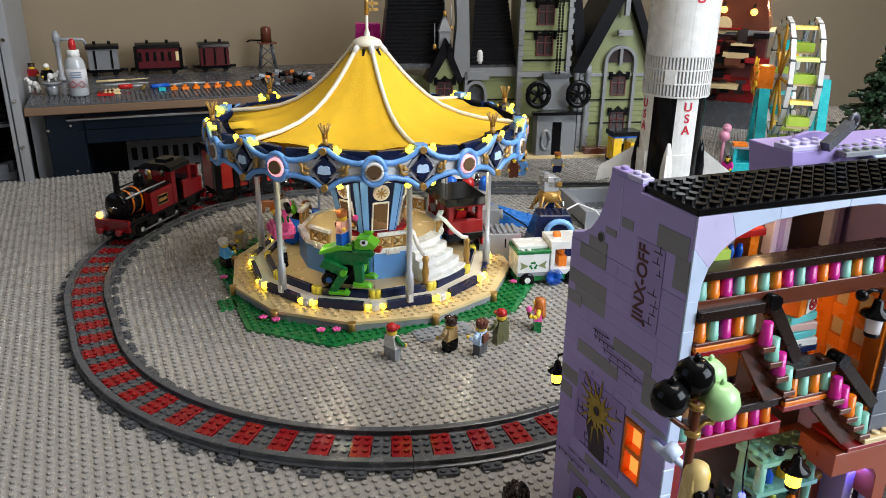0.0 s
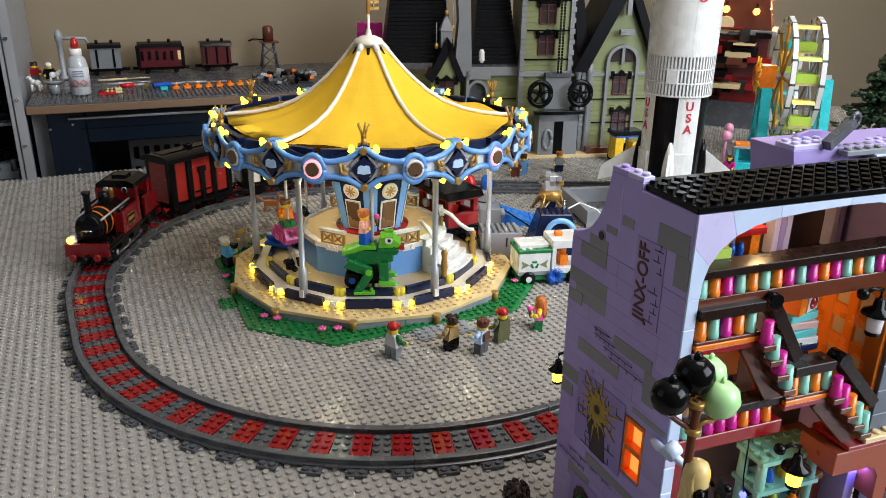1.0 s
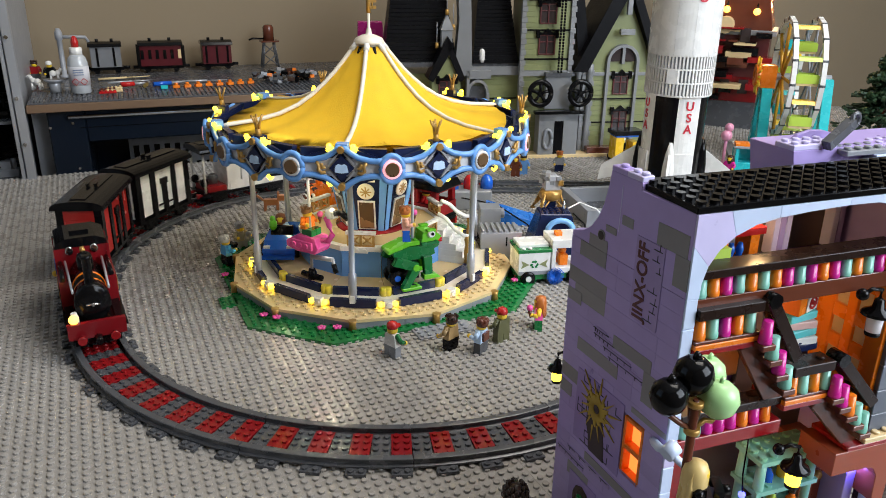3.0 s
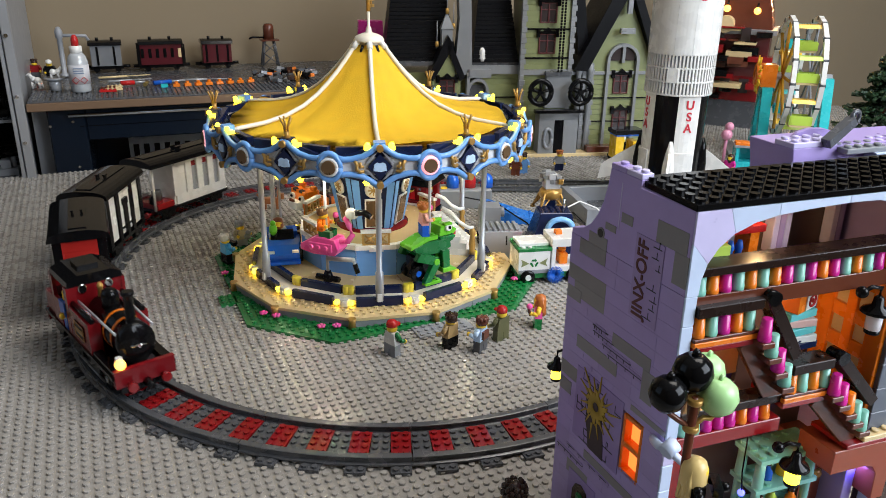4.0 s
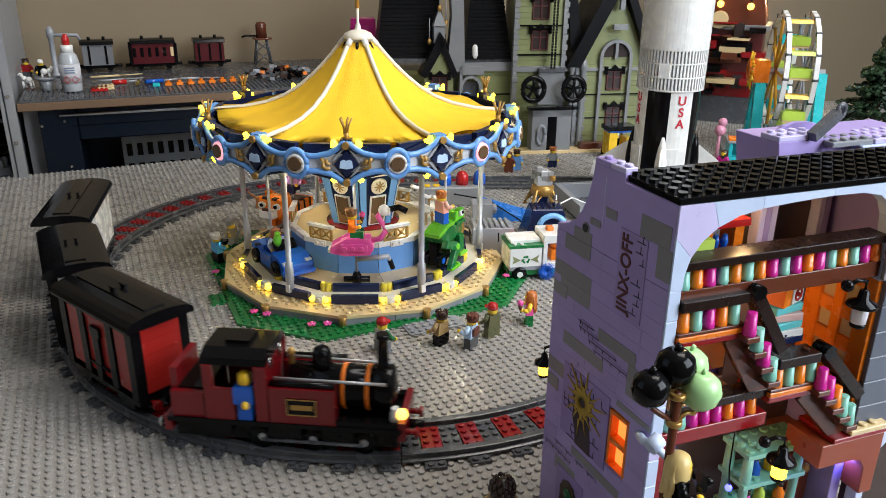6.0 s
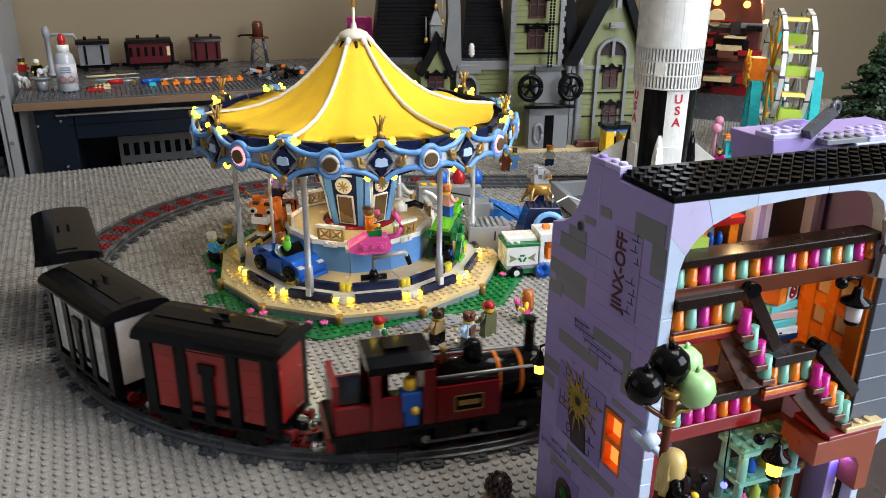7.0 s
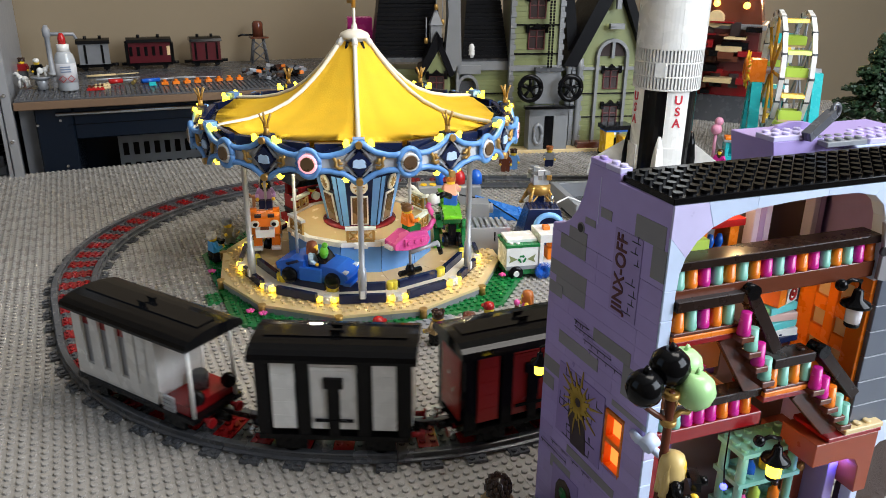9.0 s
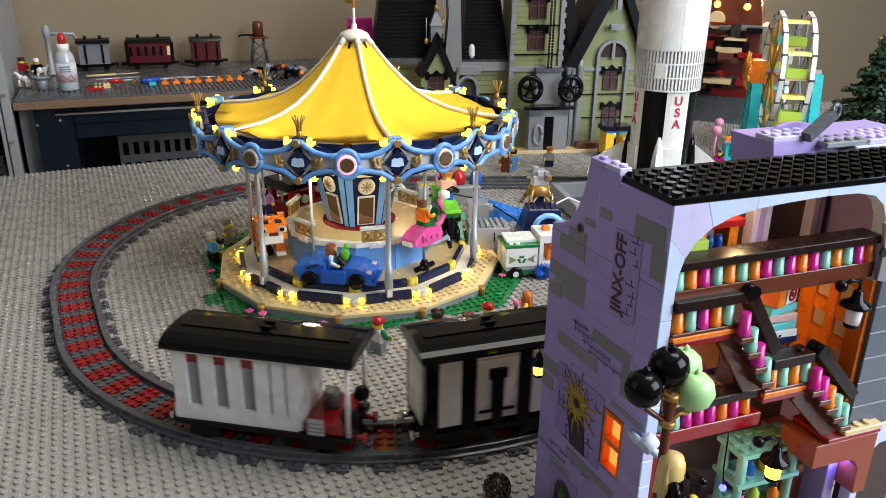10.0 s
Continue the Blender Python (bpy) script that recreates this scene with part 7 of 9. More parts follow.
def bench_things():
    m = lambda x, y, rz=0: ROOM @ pose(x, y, WT, 0, 0, rz)
    b = thing("glue_bottle", "clear squeeze bottle with red cap and white label", "bottle", m(0.086, 0.078))
    Q(b, "body", plastic("cloudy_clear_plastic", (0.42, 0.44, 0.46), 0.15, coat=0.4), lambda q: lathe(q, [(0.0150, 0), (0.0165, 0.002), (0.0165, 0.050), (0.0140, 0.060), (0.0090, 0.066)], 20), "cloudy clear bottle", bevel=0)
    Q(b, "label", plastic("white_paper_label", (0.5, 0.5, 0.52), 0.6), lambda q: lathe(q, [(0.0168, 0.014), (0.0168, 0.046)], 20), bevel=0)
    for s, z in ((-0.006, 0.021), (0.007, 0.021)):
        Q(b, "hazard_mark", RED, lambda q: [box(q, -0.0042, 0.0042, -0.0004, 0.0004, 0.0036, 0.0044, pose(s, -0.0166, z, 0, 45 + 90 * k, 0)) for k in range(4)], bevel=0)
    for k in range(3):
        Q(b, "text_bar", plastic("blue_grey_print", (0.15, 0.2, 0.3), 0.5), lambda q: box(q, -0.008, 0.008, -0.0175, -0.0150, 0.032 + 0.004 * k, 0.0335 + 0.004 * k), bevel=0)
    Q(b, "neck", WHITE, lambda q: lathe(q, [(0.0100, 0.064), (0.0100, 0.076), (0.0085, 0.077)], 18), bevel=0)
    Q(b, "cap", RED, lambda q: lathe(q, [(0.0060, 0.077), (0.0062, 0.086), (0.0044, 0.092), (0.0025, 0.095)], 16), "red nozzle cap", bevel=0)
    c = thing("toy_crane", "grey toy water crane with horizontal pipe", "toy crane", m(0.052, 0.270))
    Q(c, "column", MGREY, lambda q: lathe(q, [(0.0090, 0), (0.0090, 0.004), (0.0048, 0.006), (0.0048, 0.070), (0.0070, 0.072), (0.0070, 0.084), (0.0030, 0.092)], 14), bevel=0)
    Q(c, "pipe", MGREY, lambda q: tube(q, [(0, 0, 0.076), (0.020, -0.002, 0.076), (0.046, -0.004, 0.075), (0.050, -0.004, 0.066)], 0.0032), bevel=0)

    def rolling(name, label, x0, x1, y, body, h, windows):
        L = x1 - x0
        t = thing(name, label, "train car", ROOM @ pose((x0 + x1) / 2, y, WT, 0, 0, 0), group="spare toy wagons on the workbench")
        Q(t, "underframe", BLACK, lambda q: box(q, -L / 2, L / 2, -0.016, 0.016, 0.006, 0.012))
        Q(t, "body", body, lambda q: box(q, -L / 2 + 0.003, L / 2 - 0.003, -0.019, 0.019, 0.012, h - 0.010))
        Q(t, "roof", BLACK, lambda q: prism(q, [(-0.023, 0), (0.023, 0), (0.020, 0.006), (0.008, 0.009), (-0.008, 0.009), (-0.020, 0.006)], -L / 2, L / 2, Matrix(((0, 0, 1, 0), (1, 0, 0, 0), (0, 1, 0, h - 0.010), (0, 0, 0, 1)))))
        for k in (-1, 1):
            Q(t, "roof_vent", BLACK, lambda q: rod(q, (k * L * 0.22, 0, h - 0.002), (k * L * 0.22, 0, h + 0.004), 0.0030), bevel=0)
            for s in (-1, 1):
                Q(t, "wheel", BLACK, lambda q: rod(q, (k * L * 0.32, s * 0.012, 0.006), (k * L * 0.32, s * 0.016, 0.006), 0.006, n=14), bevel=0)
            Q(t, "coupling", BLACK, lambda q: rod(q, (k * L / 2, 0, 0.009), (k * (L / 2 + 0.012), 0, 0.009), 0.0032), bevel=0)
        n = windows
        for i in range(n):
            x = -L / 2 + L * (i + 0.5) / n
            if body is MGREY:
                Q(t, "door_post", DGREY, lambda q: box(q, x - 0.004, x + 0.004, -0.0206, -0.019, 0.014, h - 0.012))
            elif n > 3:
                Q(t, "window", TAN if i == 5 else BLACK, lambda q: box(q, x - 0.003, x + 0.003, -0.0202, -0.019, 0.026, 0.044))
            else:
                Q(t, "door_post", BLACK, lambda q: box(q, x - 0.002, x + 0.002, -0.0206, -0.019, 0.014, h - 0.012))
        return t
    rolling("spare_wagon", "light grey toy van with black roof on the workbench", 0.098, 0.160, 0.322, plastic("mid_grey_van_plastic", (0.16, 0.165, 0.175), 0.3), 0.062, 2)
    # This red is darker than the common dark red.
    t = rolling("spare_wagon", "dark red toy coach with open black ends", 0.190, 0.276, 0.318, plastic("deep_dark_red_plastic", (0.07, 0.004, 0.008), 0.35, spec=0.2), 0.062, 6)
    for k in (-1, 1):
        for y in (-0.019, 0.019):
            Q(t, "end_post", BLACK, lambda q: box(q, k * 0.043 - 0.003, k * 0.043 + 0.003, y - 0.002, y + 0.002, 0.010, 0.052))
    rolling("spare_wagon", "dark red toy goods van on the workbench", 0.312, 0.376, 0.322, plastic("deep_dark_red_plastic", (0.07, 0.004, 0.008), 0.35, spec=0.2), 0.060, 3)
    w = thing("water_tower", "brown toy water tower on dark grey trestle legs", "toy tower", m(0.455, 0.318))
    for sx in (-1, 1):
        for sy in (-1, 1):
            Q(w, "leg", DGREY, lambda q: rod(q, (sx * 0.017, sy * 0.012, 0), (sx * 0.010, sy * 0.008, 0.052), 0.0020), bevel=0)
    for z0, z1 in ((0.004, 0.026), (0.026, 0.048)):
        for sg in (-1, 1):
            Q(w, "brace", DGREY, lambda q: rod(q, (-sg * 0.015, -0.012, z0), (sg * 0.012, -0.010, z1), 0.0012), bevel=0)
    Q(w, "platform", BROWN, lambda q: box(q, -0.018, 0.020, -0.013, 0.013, 0.052, 0.0555))
    Q(w, "tank", BROWN, lambda q: lathe(q, [(0.0115, 0.0555), (0.0115, 0.082), (0.0085, 0.087), (0.003, 0.088)], 12), "reddish brown tank", bevel=0)
    Q(w, "spout", BLACK, lambda q: tube(q, [(-0.010, 0, 0.059), (-0.034, 0, 0.060), (-0.042, 0, 0.057)], 0.0020), bevel=0)
    # small things in front
    h = one("toy_horse", "small white toy horse", "toy animal", WHITE, lambda q: (ball(q, (0, 0, 0.014), 0.0060, 10), ball(q, (0.008, 0, 0.016), 0.005, 10), rod(q, (0.010, 0, 0.018), (0.015, 0, 0.024), 0.0032), rod(q, (0.014, 0, 0.024), (0.020, 0, 0.021), 0.0026), rod(q, (-0.004, 0.003, 0.012), (-0.005, 0.003, 0), 0.0022), rod(q, (-0.004, -0.003, 0.012), (-0.006, -0.003, 0), 0.0022), rod(q, (0.009, 0.003, 0.012), (0.010, 0.003, 0), 0.0022), rod(q, (0.009, -0.003, 0.012), (0.009, -0.003, 0), 0.0022)), m(0.016, 0.130, 150), bevel=0)
    d = thing("round_dish_stand", "grey round toy dish on a metal pot", "toy part", m(0.045, 0.100))
    Q(d, "pot", STEEL, lambda q: lathe(q, [(0.0090, 0), (0.0095, 0.014), (0.0085, 0.016)], 18), bevel=0)
    Q(d, "dish", MGREY, lambda q: lathe(q, [(0.010, 0.016), (0.017, 0.020), (0.017, 0.0225), (0.009, 0.021)], 20), bevel=0)
    one("toy_horse", "white toy horse with black spots on a dish", "toy animal", WHITE, lambda q: (ball(q, (0, 0, 0.010), 0.0055, 10), ball(q, (0.008, 0, 0.011), 0.0045, 10), rod(q, (0.010, 0, 0.012), (0.014, 0, 0.018), 0.0028), rod(q, (-0.003, 0, 0.008), (-0.004, 0, 0), 0.002), rod(q, (0.007, 0, 0.008), (0.008, 0, 0), 0.002)), ROOM @ pose(0.044, 0.100, WT + 0.0215, 0, 0, 10), bevel=0)
    doll("toy_figure", "toy figure with dark hair on the workbench", DRED, DGREY, DBROWN, "short", m(0.004, 0.250, -90))
    doll("toy_figure", "toy figure in black with white cap on the workbench", BLACK, BLACK, WHITE, "cap", m(0.030, 0.230, -80))
    for k, (x0, y0, x1, y1, r, mat, lab) in enumerate(((0.112, 0.215, 0.205, 0.232, 0.0022, TAN, "thin brass rod on the workbench"), (0.128, 0.165, 0.205, 0.180, 0.0020, STEEL, "thin steel rod on the workbench"), (0.150, 0.120, 0.192, 0.128, 0.0046, RED, "red handled screwdriver on the workbench"),
                                                       (0.205, 0.110, 0.262, 0.130, 0.0042, CARBLUE, "blue handled knife on the workbench"), (0.258, 0.150, 0.340, 0.140, 0.0020, STEEL, "silver tweezers on the workbench"), (0.190, 0.100, 0.200, 0.150, 0.0036, plastic("brass", (0.4, 0.3, 0.1), 0.3, metal=0.8), "brass pliers on the workbench"))):
        t = thing("hand_tool", lab, "tool", ROOM @ pose(0, 0, WT))
        a, c2 = Vector((x0, y0, r)), Vector((x1, y1, r))
        Q(t, "handle", mat, lambda q: rod(q, a, a.lerp(c2, 0.55), r, r * 0.9), bevel=0)
        Q(t, "blade", STEEL if mat is not TAN else TAN, lambda q: rod(q, a.lerp(c2, 0.55), c2, r * 0.5, r * 0.4), bevel=0)
    for k in range(8):
        one("orange_piece", "small orange studded toy brick in a row", "toy brick", ORANGE, lambda q: (box(q, -0.0060, 0.0060, -0.0040, 0.0040, 0, 0.0052), studs(q, [(0, 0)], 0.0052, n=8, r=0.0034, h=0.0040)), m(0.243 + 0.0192 * k, 0.084 + 0.002 * k, 10 * (k % 3)), group="row of orange bricks")
    one("teal_piece", "small teal toy brick", "toy brick", TEAL, lambda q: box(q, -0.006, 0.006, -0.004, 0.004, 0, 0.0060), m(0.222, 0.082))
    for k in range(4):
        one("comb_piece", "red and tan toothed toy plates", "toy brick", (RED, TAN, BROWN, TAN)[k], lambda q: (box(q, -0.014, 0.014, -0.004, 0.004, 0, 0.0034), studs(q, [(-0.010 + 0.007 * i, 0) for i in range(4)], 0.0034, n=6)), m(0.128 + 0.010 * (k % 2), 0.060 + 0.014 * k, 8 * k))
    rnd = random.Random(11)
    bag = thing("parts_heap", "heap of loose toy bricks in a clear bag", "toy bricks", m(0.450, 0.120))
    for k in range(60):
        x, y = rnd.uniform(-0.055, 0.055), rnd.uniform(-0.040, 0.050)
        z = max(0, 0.018 - 0.3 * math.hypot(x, y) * 0.4) * rnd.random()
        Q(bag, "brick", rnd.choice((DGREY, DGREY, BLACK, BLACK, OLIVE, BROWN, DBROWN, MGREY, DGREY, ORANGE)), lambda q: box(q, -0.006, 0.006, -0.004, 0.004, 0, 0.006), bevel=0, m=pose(x, y, z, rnd.uniform(-20, 20), rnd.uniform(-20, 20), rnd.uniform(0, 180)))


bench_things()


def glass_cabinet():
    t = thing("display_cabinet", "grey framed display cabinet with dark shelves", "cabinet", ROOM)
    Q(t, "corner_post", ALU, lambda b: box(b, -0.012, 0.002, 0.0, 0.014, -0.740, 0.700), "grey aluminium corner post", bevel=0.001)
    Q(t, "inner_post", ALU, lambda b: box(b, -0.020, -0.0135, 0.004, 0.016, -0.740, 0.700), bevel=0.001)
    Q(t, "side_panel", MGREY, lambda b: box(b, -0.010, -0.004, 0.0145, 0.360, -0.740, 0.700))
    Q(t, "back_panel", BLACK, lambda b: box(b, -0.500, -0.0105, 0.330, 0.345, -0.740, 0.700))
    for z in (-0.130, -0.010, 0.090, 0.190, 0.300):
        Q(t, "shelf", DGREY, lambda b: box(b, -0.500, -0.0205, 0.020, 0.329, z, z + 0.005), bevel=0.0005)
    for z in (0.060, 0.135, 0.230):
        Q(t, "hinge", CHROME, lambda b: rod(b, (-0.006, -0.004, z), (-0.006, 0.0, z), 0.003), bevel=0)
    rnd = random.Random(8)
    for z in (-0.125, -0.005, 0.095, 0.195):
        for k in range(4):
            x = -0.045 - 0.045 * k
            g = one("small_model", "dark small toy model on a cabinet shelf", "toy model", rnd.choice((DGREY, BLACK, MGREY)), lambda b: (box(b, -0.016, 0.016, -0.010, 0.010, 0, 0.012), box(b, -0.010, 0.006, -0.008, 0.008, 0.012, 0.022 + 0.02 * rnd.random()), rod(b, (0.010, 0, 0.012), (0.010, 0, 0.03), 0.004)), ROOM @ pose(x, 0.060, z), group="models in the cabinet")
    return t


glass_cabinet()

# ---------------------------------------------------------------- green mansion
HOUSE = pose(0.503, 0.465, 0, 0, 0, -19)
GRANITE = plastic("pale_grey_plastic", (0.2, 0.205, 0.21), 0.35)


def mansion():
    t = thing("mansion", "olive green toy mansion with black roofs and pale grey trim", "toy building", HOUSE)
    P = lambda name, mat, fn, label="", bevel=0.0003, parent=None: Q(parent or t, name, mat, fn, label, bevel)
    xz = Matrix(((1, 0, 0, 0), (0, 0, 1, 0), (0, 1, 0, 0), (0, 0, 0, 1)))
    P("base", TAN, lambda b: box(b, -0.290, 0.270, -0.035, 0.200, 0.0, 0.0064), "tan base plate")
    # walls in courses
    def wall(x0, x1, z0, z1, y0, y1, name="wall"):
        w = P(name, OLIVE, lambda b: box(b, x0, x1, y0 + 0.0012, y1, z0, z1), bevel=0)
        n = int(round((z1 - z0) / BR))
        for k in range(n):
            za, zb = z0 + (z1 - z0) * k / n, z0 + (z1 - z0) * (k + 1) / n
            P("course", OLIVE, lambda b: box(b, x0 + 0.0002, x1 - 0.0002, y0, y0 + 0.0012, za + 0.00035, zb - 0.00035), parent=w, bevel=0.0002)
        return w
    wall(-0.125, -0.032, 0.0064, 0.150, 0.020, 0.110, "wing_wall")
    wall(-0.280, -0.125, 0.0064, 0.150, 0.040, 0.110, "wing_wall")
    wall(-0.030, 0.058, 0.0064, 0.420, 0.0, 0.090, "tower_wall")
    wall(0.090, 0.230, 0.0064, 0.160, 0.000, 0.110, "gable_wall")
    P("gable", OLIVE, lambda b: prism(b, [(0.090, 0.160), (0.230, 0.160), (0.1640, 0.300)], 0.002, 0.100, xz), "pointed green gable")
    wall(0.058, 0.090, 0.0064, 0.170, 0.025, 0.110, "link_wall")
    # bands and trim
    P("band", GRANITE, lambda b: box(b, -0.128, -0.032, 0.012, 0.030, 0.150, 0.166), "pale grey band")
    P("band", GRANITE, lambda b: box(b, -0.032, 0.060, -0.004, 0.006, 0.150, 0.160))
    P("band", GRANITE, lambda b: box(b, 0.060, 0.240, -0.003, 0.006, 0.150, 0.156))
    P("band", DGREY, lambda b: box(b, -0.285, -0.032, 0.016, 0.050, 0.166, 0.173))
    for z in (0.180, 0.232, 0.285):
        P("ledge", BLACK, lambda b: box(b, -0.030, 0.060, -0.0030, 0.002, z, z + 0.0026))
    for z in (0.060, 0.105):
        P("ledge", BLACK, lambda b: box(b, -0.100, -0.034, 0.0165, 0.022, z, z + 0.0022))
        P("ledge", BLACK, lambda b: box(b, 0.096, 0.226, -0.0030, 0.002, z, z + 0.0022))
    for x in (-0.036, 0.0565, 0.0860, 0.1000, 0.2260):
        for k in range(34 if x < 0.08 else 17):
            P("quoin", GRANITE, lambda b: box(b, x, x + (0.0105 if k % 2 else 0.0080), -0.0045, 0.006, 0.0064 + k * 0.0096, 0.0064 + k * 0.0096 + 0.0092))
    for x in (0.0785, 0.100):
        P("column", GRANITE, lambda b: lathe(b, [(0.0060, 0.0064), (0.0046, 0.012), (0.0046, 0.150), (0.0066, 0.156), (0.0066, 0.172)], 12, Matrix.Translation((x, -0.006, 0))), bevel=0)
    # roofs with shingle rows
    def roof(pts, y0, y1, name="roof"):
        r = P(name, SLATE, lambda b: prism(b, pts, y0, y1, xz), "black stepped shingle roof", bevel=0)
        return r
    def steep(x0, x1, xt0, xt1, z0, z1, y0, y1):
        r = P("roof", SLATE, lambda b: prism(b, [(x0, y0), (x1, y0), (x1, y1), (x0, y1)], z0, z1, top=[(xt0, y0 + 0.045), (xt1, y0 + 0.045), (xt1, y1), (xt0, y1)]), "steep black shingled roof", bevel=0)
        n = int((z1 - z0) / 0.0072)
        for k in range(n):
            f = k / n
            a, c = x0 + (xt0 - x0) * f, x1 + (xt1 - x1) * f
            y = y0 + 0.045 * f
            P("shingle_course", SLATE, lambda b: box(b, a, c, y - 0.0022, y + 0.006, z0 + (z1 - z0) * f, z0 + (z1 - z0) * f + 0.0060), parent=r, bevel=0.0003)
    steep(-0.122, -0.036, -0.104, -0.054, 0.172, 0.340, 0.014, 0.110)
    steep(-0.285, -0.150, -0.262, -0.175, 0.172, 0.340, 0.030, 0.110)
    P("gable_roof", SLATE, lambda b: prism(b, [(0.066, 0.160), (0.092, 0.158), (0.168, 0.308), (0.152, 0.334)], -0.014, 0.100, xz), "black gable roof slope")
    P("gable_roof", SLATE, lambda b: prism(b, [(0.228, 0.158), (0.246, 0.158), (0.172, 0.326), (0.162, 0.312)], -0.014, 0.100, xz))
    P("gable_roof", SLATE, lambda b: prism(b, [(0.058, 0.330), (0.076, 0.330), (0.100, 0.182), (0.080, 0.170)], 0.004, 0.090, xz))
    P("gable_ornament", GRANITE, lambda b: (box(b, 0.150, 0.178, -0.016, -0.008, 0.226, 0.236), lathe(b, [(0.005, 0), (0.0036, 0.020), (0.005, 0.024)], 10, pose(0.150, -0.012, 0.231, 0, 90, 0))))
    P("gable_spike", GRANITE, lambda b: box(b, 0.159, 0.168, -0.018, -0.010, 0.262, 0.300))
    # chimney strip and grey spire
    P("chimney", GRANITE, lambda b: (prism(b, [(-0.158, 0.150), (-0.124, 0.150), (-0.128, 0.260), (-0.132, 0.340), (-0.156, 0.340), (-0.150, 0.250)], 0.004, 0.030, xz)), "pale grey chimney stack")
    sp = P("spire", GRANITE, lambda b: (box(b, -0.182, -0.162, 0.006, 0.024, 0.176, 0.232), prism(b, [(-0.184, 0.004), (-0.160, 0.004), (-0.160, 0.026), (-0.184, 0.026)], 0.232, 0.258, top=[(-0.174, 0.013), (-0.170, 0.013), (-0.170, 0.017), (-0.174, 0.017)])), "pale grey spire with gold tips")
    for x, z in ((-0.172, 0.258), (-0.190, 0.200), (-0.160, 0.232)):
        P("spire_tip", GOLD, lambda b: lathe(b, [(0.0028, 0), (0.0038, 0.005), (0.0026, 0.010)], 8, Matrix.Translation((x, 0.010, z))), parent=sp, bevel=0)
        P("spire_needle", MGREY, lambda b: rod(b, (x, 0.010, z + 0.010), (x, 0.010, z + 0.046), 0.0011, 0.0007), parent=sp, bevel=0)
    P("dormer_roof", SLATE, lambda b: prism(b, [(-0.208, 0.146), (-0.198, 0.140), (-0.160, 0.205), (-0.172, 0.222)], -0.004, 0.040, xz))
    P("dormer_roof", SLATE, lambda b: prism(b, [(-0.138, 0.146), (-0.148, 0.140), (-0.172, 0.196), (-0.172, 0.222)], -0.004, 0.040, xz))
    P("dormer_wall", OLIVE, lambda b: prism(b, [(-0.200, 0.0064), (-0.146, 0.0064), (-0.146, 0.150), (-0.172, 0.205), (-0.200, 0.150)], 0.002, 0.040, xz))
    # arch at the entrance
    arch = [(0.016 * math.cos(a), 0.020 * math.sin(a)) for a in [math.pi * k / 10 for k in range(11)]]
    outer = [(0.021 * math.cos(a), 0.026 * math.sin(a)) for a in [math.pi * k / 10 for k in range(11)]]
    for k in range(10):
        P("arch_stone", GRANITE, lambda b: prism(b, [arch[k], outer[k], outer[k + 1], arch[k + 1]], 0.004, 0.020, Matrix(((1, 0, 0, -0.112), (0, 0, 1, 0), (0, 1, 0, 0.118), (0, 0, 0, 1)))))
    P("arch_pier", GRANITE, lambda b: (box(b, -0.134, -0.1285, 0.003, 0.021, 0.0064, 0.160), box(b, -0.0955, -0.090, 0.003, 0.021, 0.0064, 0.118), box(b, -0.134, -0.088, 0.003, 0.0205, 0.1445, 0.160)))
    P("arch_shadow_wall", DGREY, lambda b: box(b, -0.128, -0.096, 0.016, 0.0195, 0.0064, 0.130), bevel=0)

    # windows: dark red lights, black carved lintel
    def window(x, z, w, h, y=0.0):
        f = P("window", plastic("maroon_frame", (0.1, 0.02, 0.02), 0.3), lambda b: [box(b, *d) for d in ((x - w / 2, x + w / 2, y - 0.003, y + 0.004, z - h / 2, z - h / 2 + 0.0022), (x - w / 2, x + w / 2, y - 0.003, y + 0.004, z + h / 2 - 0.0022, z + h / 2),
                  (x - w / 2, x - w / 2 + 0.0022, y - 0.003, y + 0.004, z - h / 2, z + h / 2), (x + w / 2 - 0.0022, x + w / 2, y - 0.003, y + 0.004, z - h / 2, z + h / 2), (x - 0.0011, x + 0.0011, y - 0.003, y + 0.004, z - h / 2, z + h / 2), (x - w / 2, x + w / 2, y - 0.0026, y + 0.004, z + h * 0.12, z + h * 0.12 + 0.0020))], "dark red window")
        P("pane", plastic("smoky_pane", (0.04, 0.03, 0.03), 0.1), lambda b: box(b, x - w / 2 + 0.001, x + w / 2 - 0.001, y - 0.0010, y, z - h / 2 + 0.001, z + h / 2 - 0.001), parent=f, bevel=0)
        P("lintel", BLACK, lambda b: (box(b, x - w / 2 - 0.005, x + w / 2 + 0.005, y - 0.006, y + 0.002, z + h / 2, z + h / 2 + 0.0045), prism(b, [(x - 0.008, z + h / 2 + 0.0045), (x + 0.008, z + h / 2 + 0.0045), (x, z + h / 2 + 0.0115)], y - 0.006, y, xz),
                                     box(b, x - w / 2 - 0.005, x - w / 2 + 0.001, y - 0.006, y + 0.002, z + h / 2 - 0.006, z + h / 2 + 0.0085), box(b, x + w / 2 - 0.001, x + w / 2 + 0.005, y - 0.006, y + 0.002, z + h / 2 - 0.006, z + h / 2 + 0.0085)), parent=f)
    window(0.014, 0.2070, 0.032, 0.036)
    window(0.014, 0.2620, 0.032, 0.036)
    window(0.014, 0.3170, 0.032, 0.036)
    window(0.164, 0.1320, 0.030, 0.036)
    window(0.168, 0.0620, 0.030, 0.040)
    window(-0.172, 0.1250, 0.030, 0.036, 0.002)
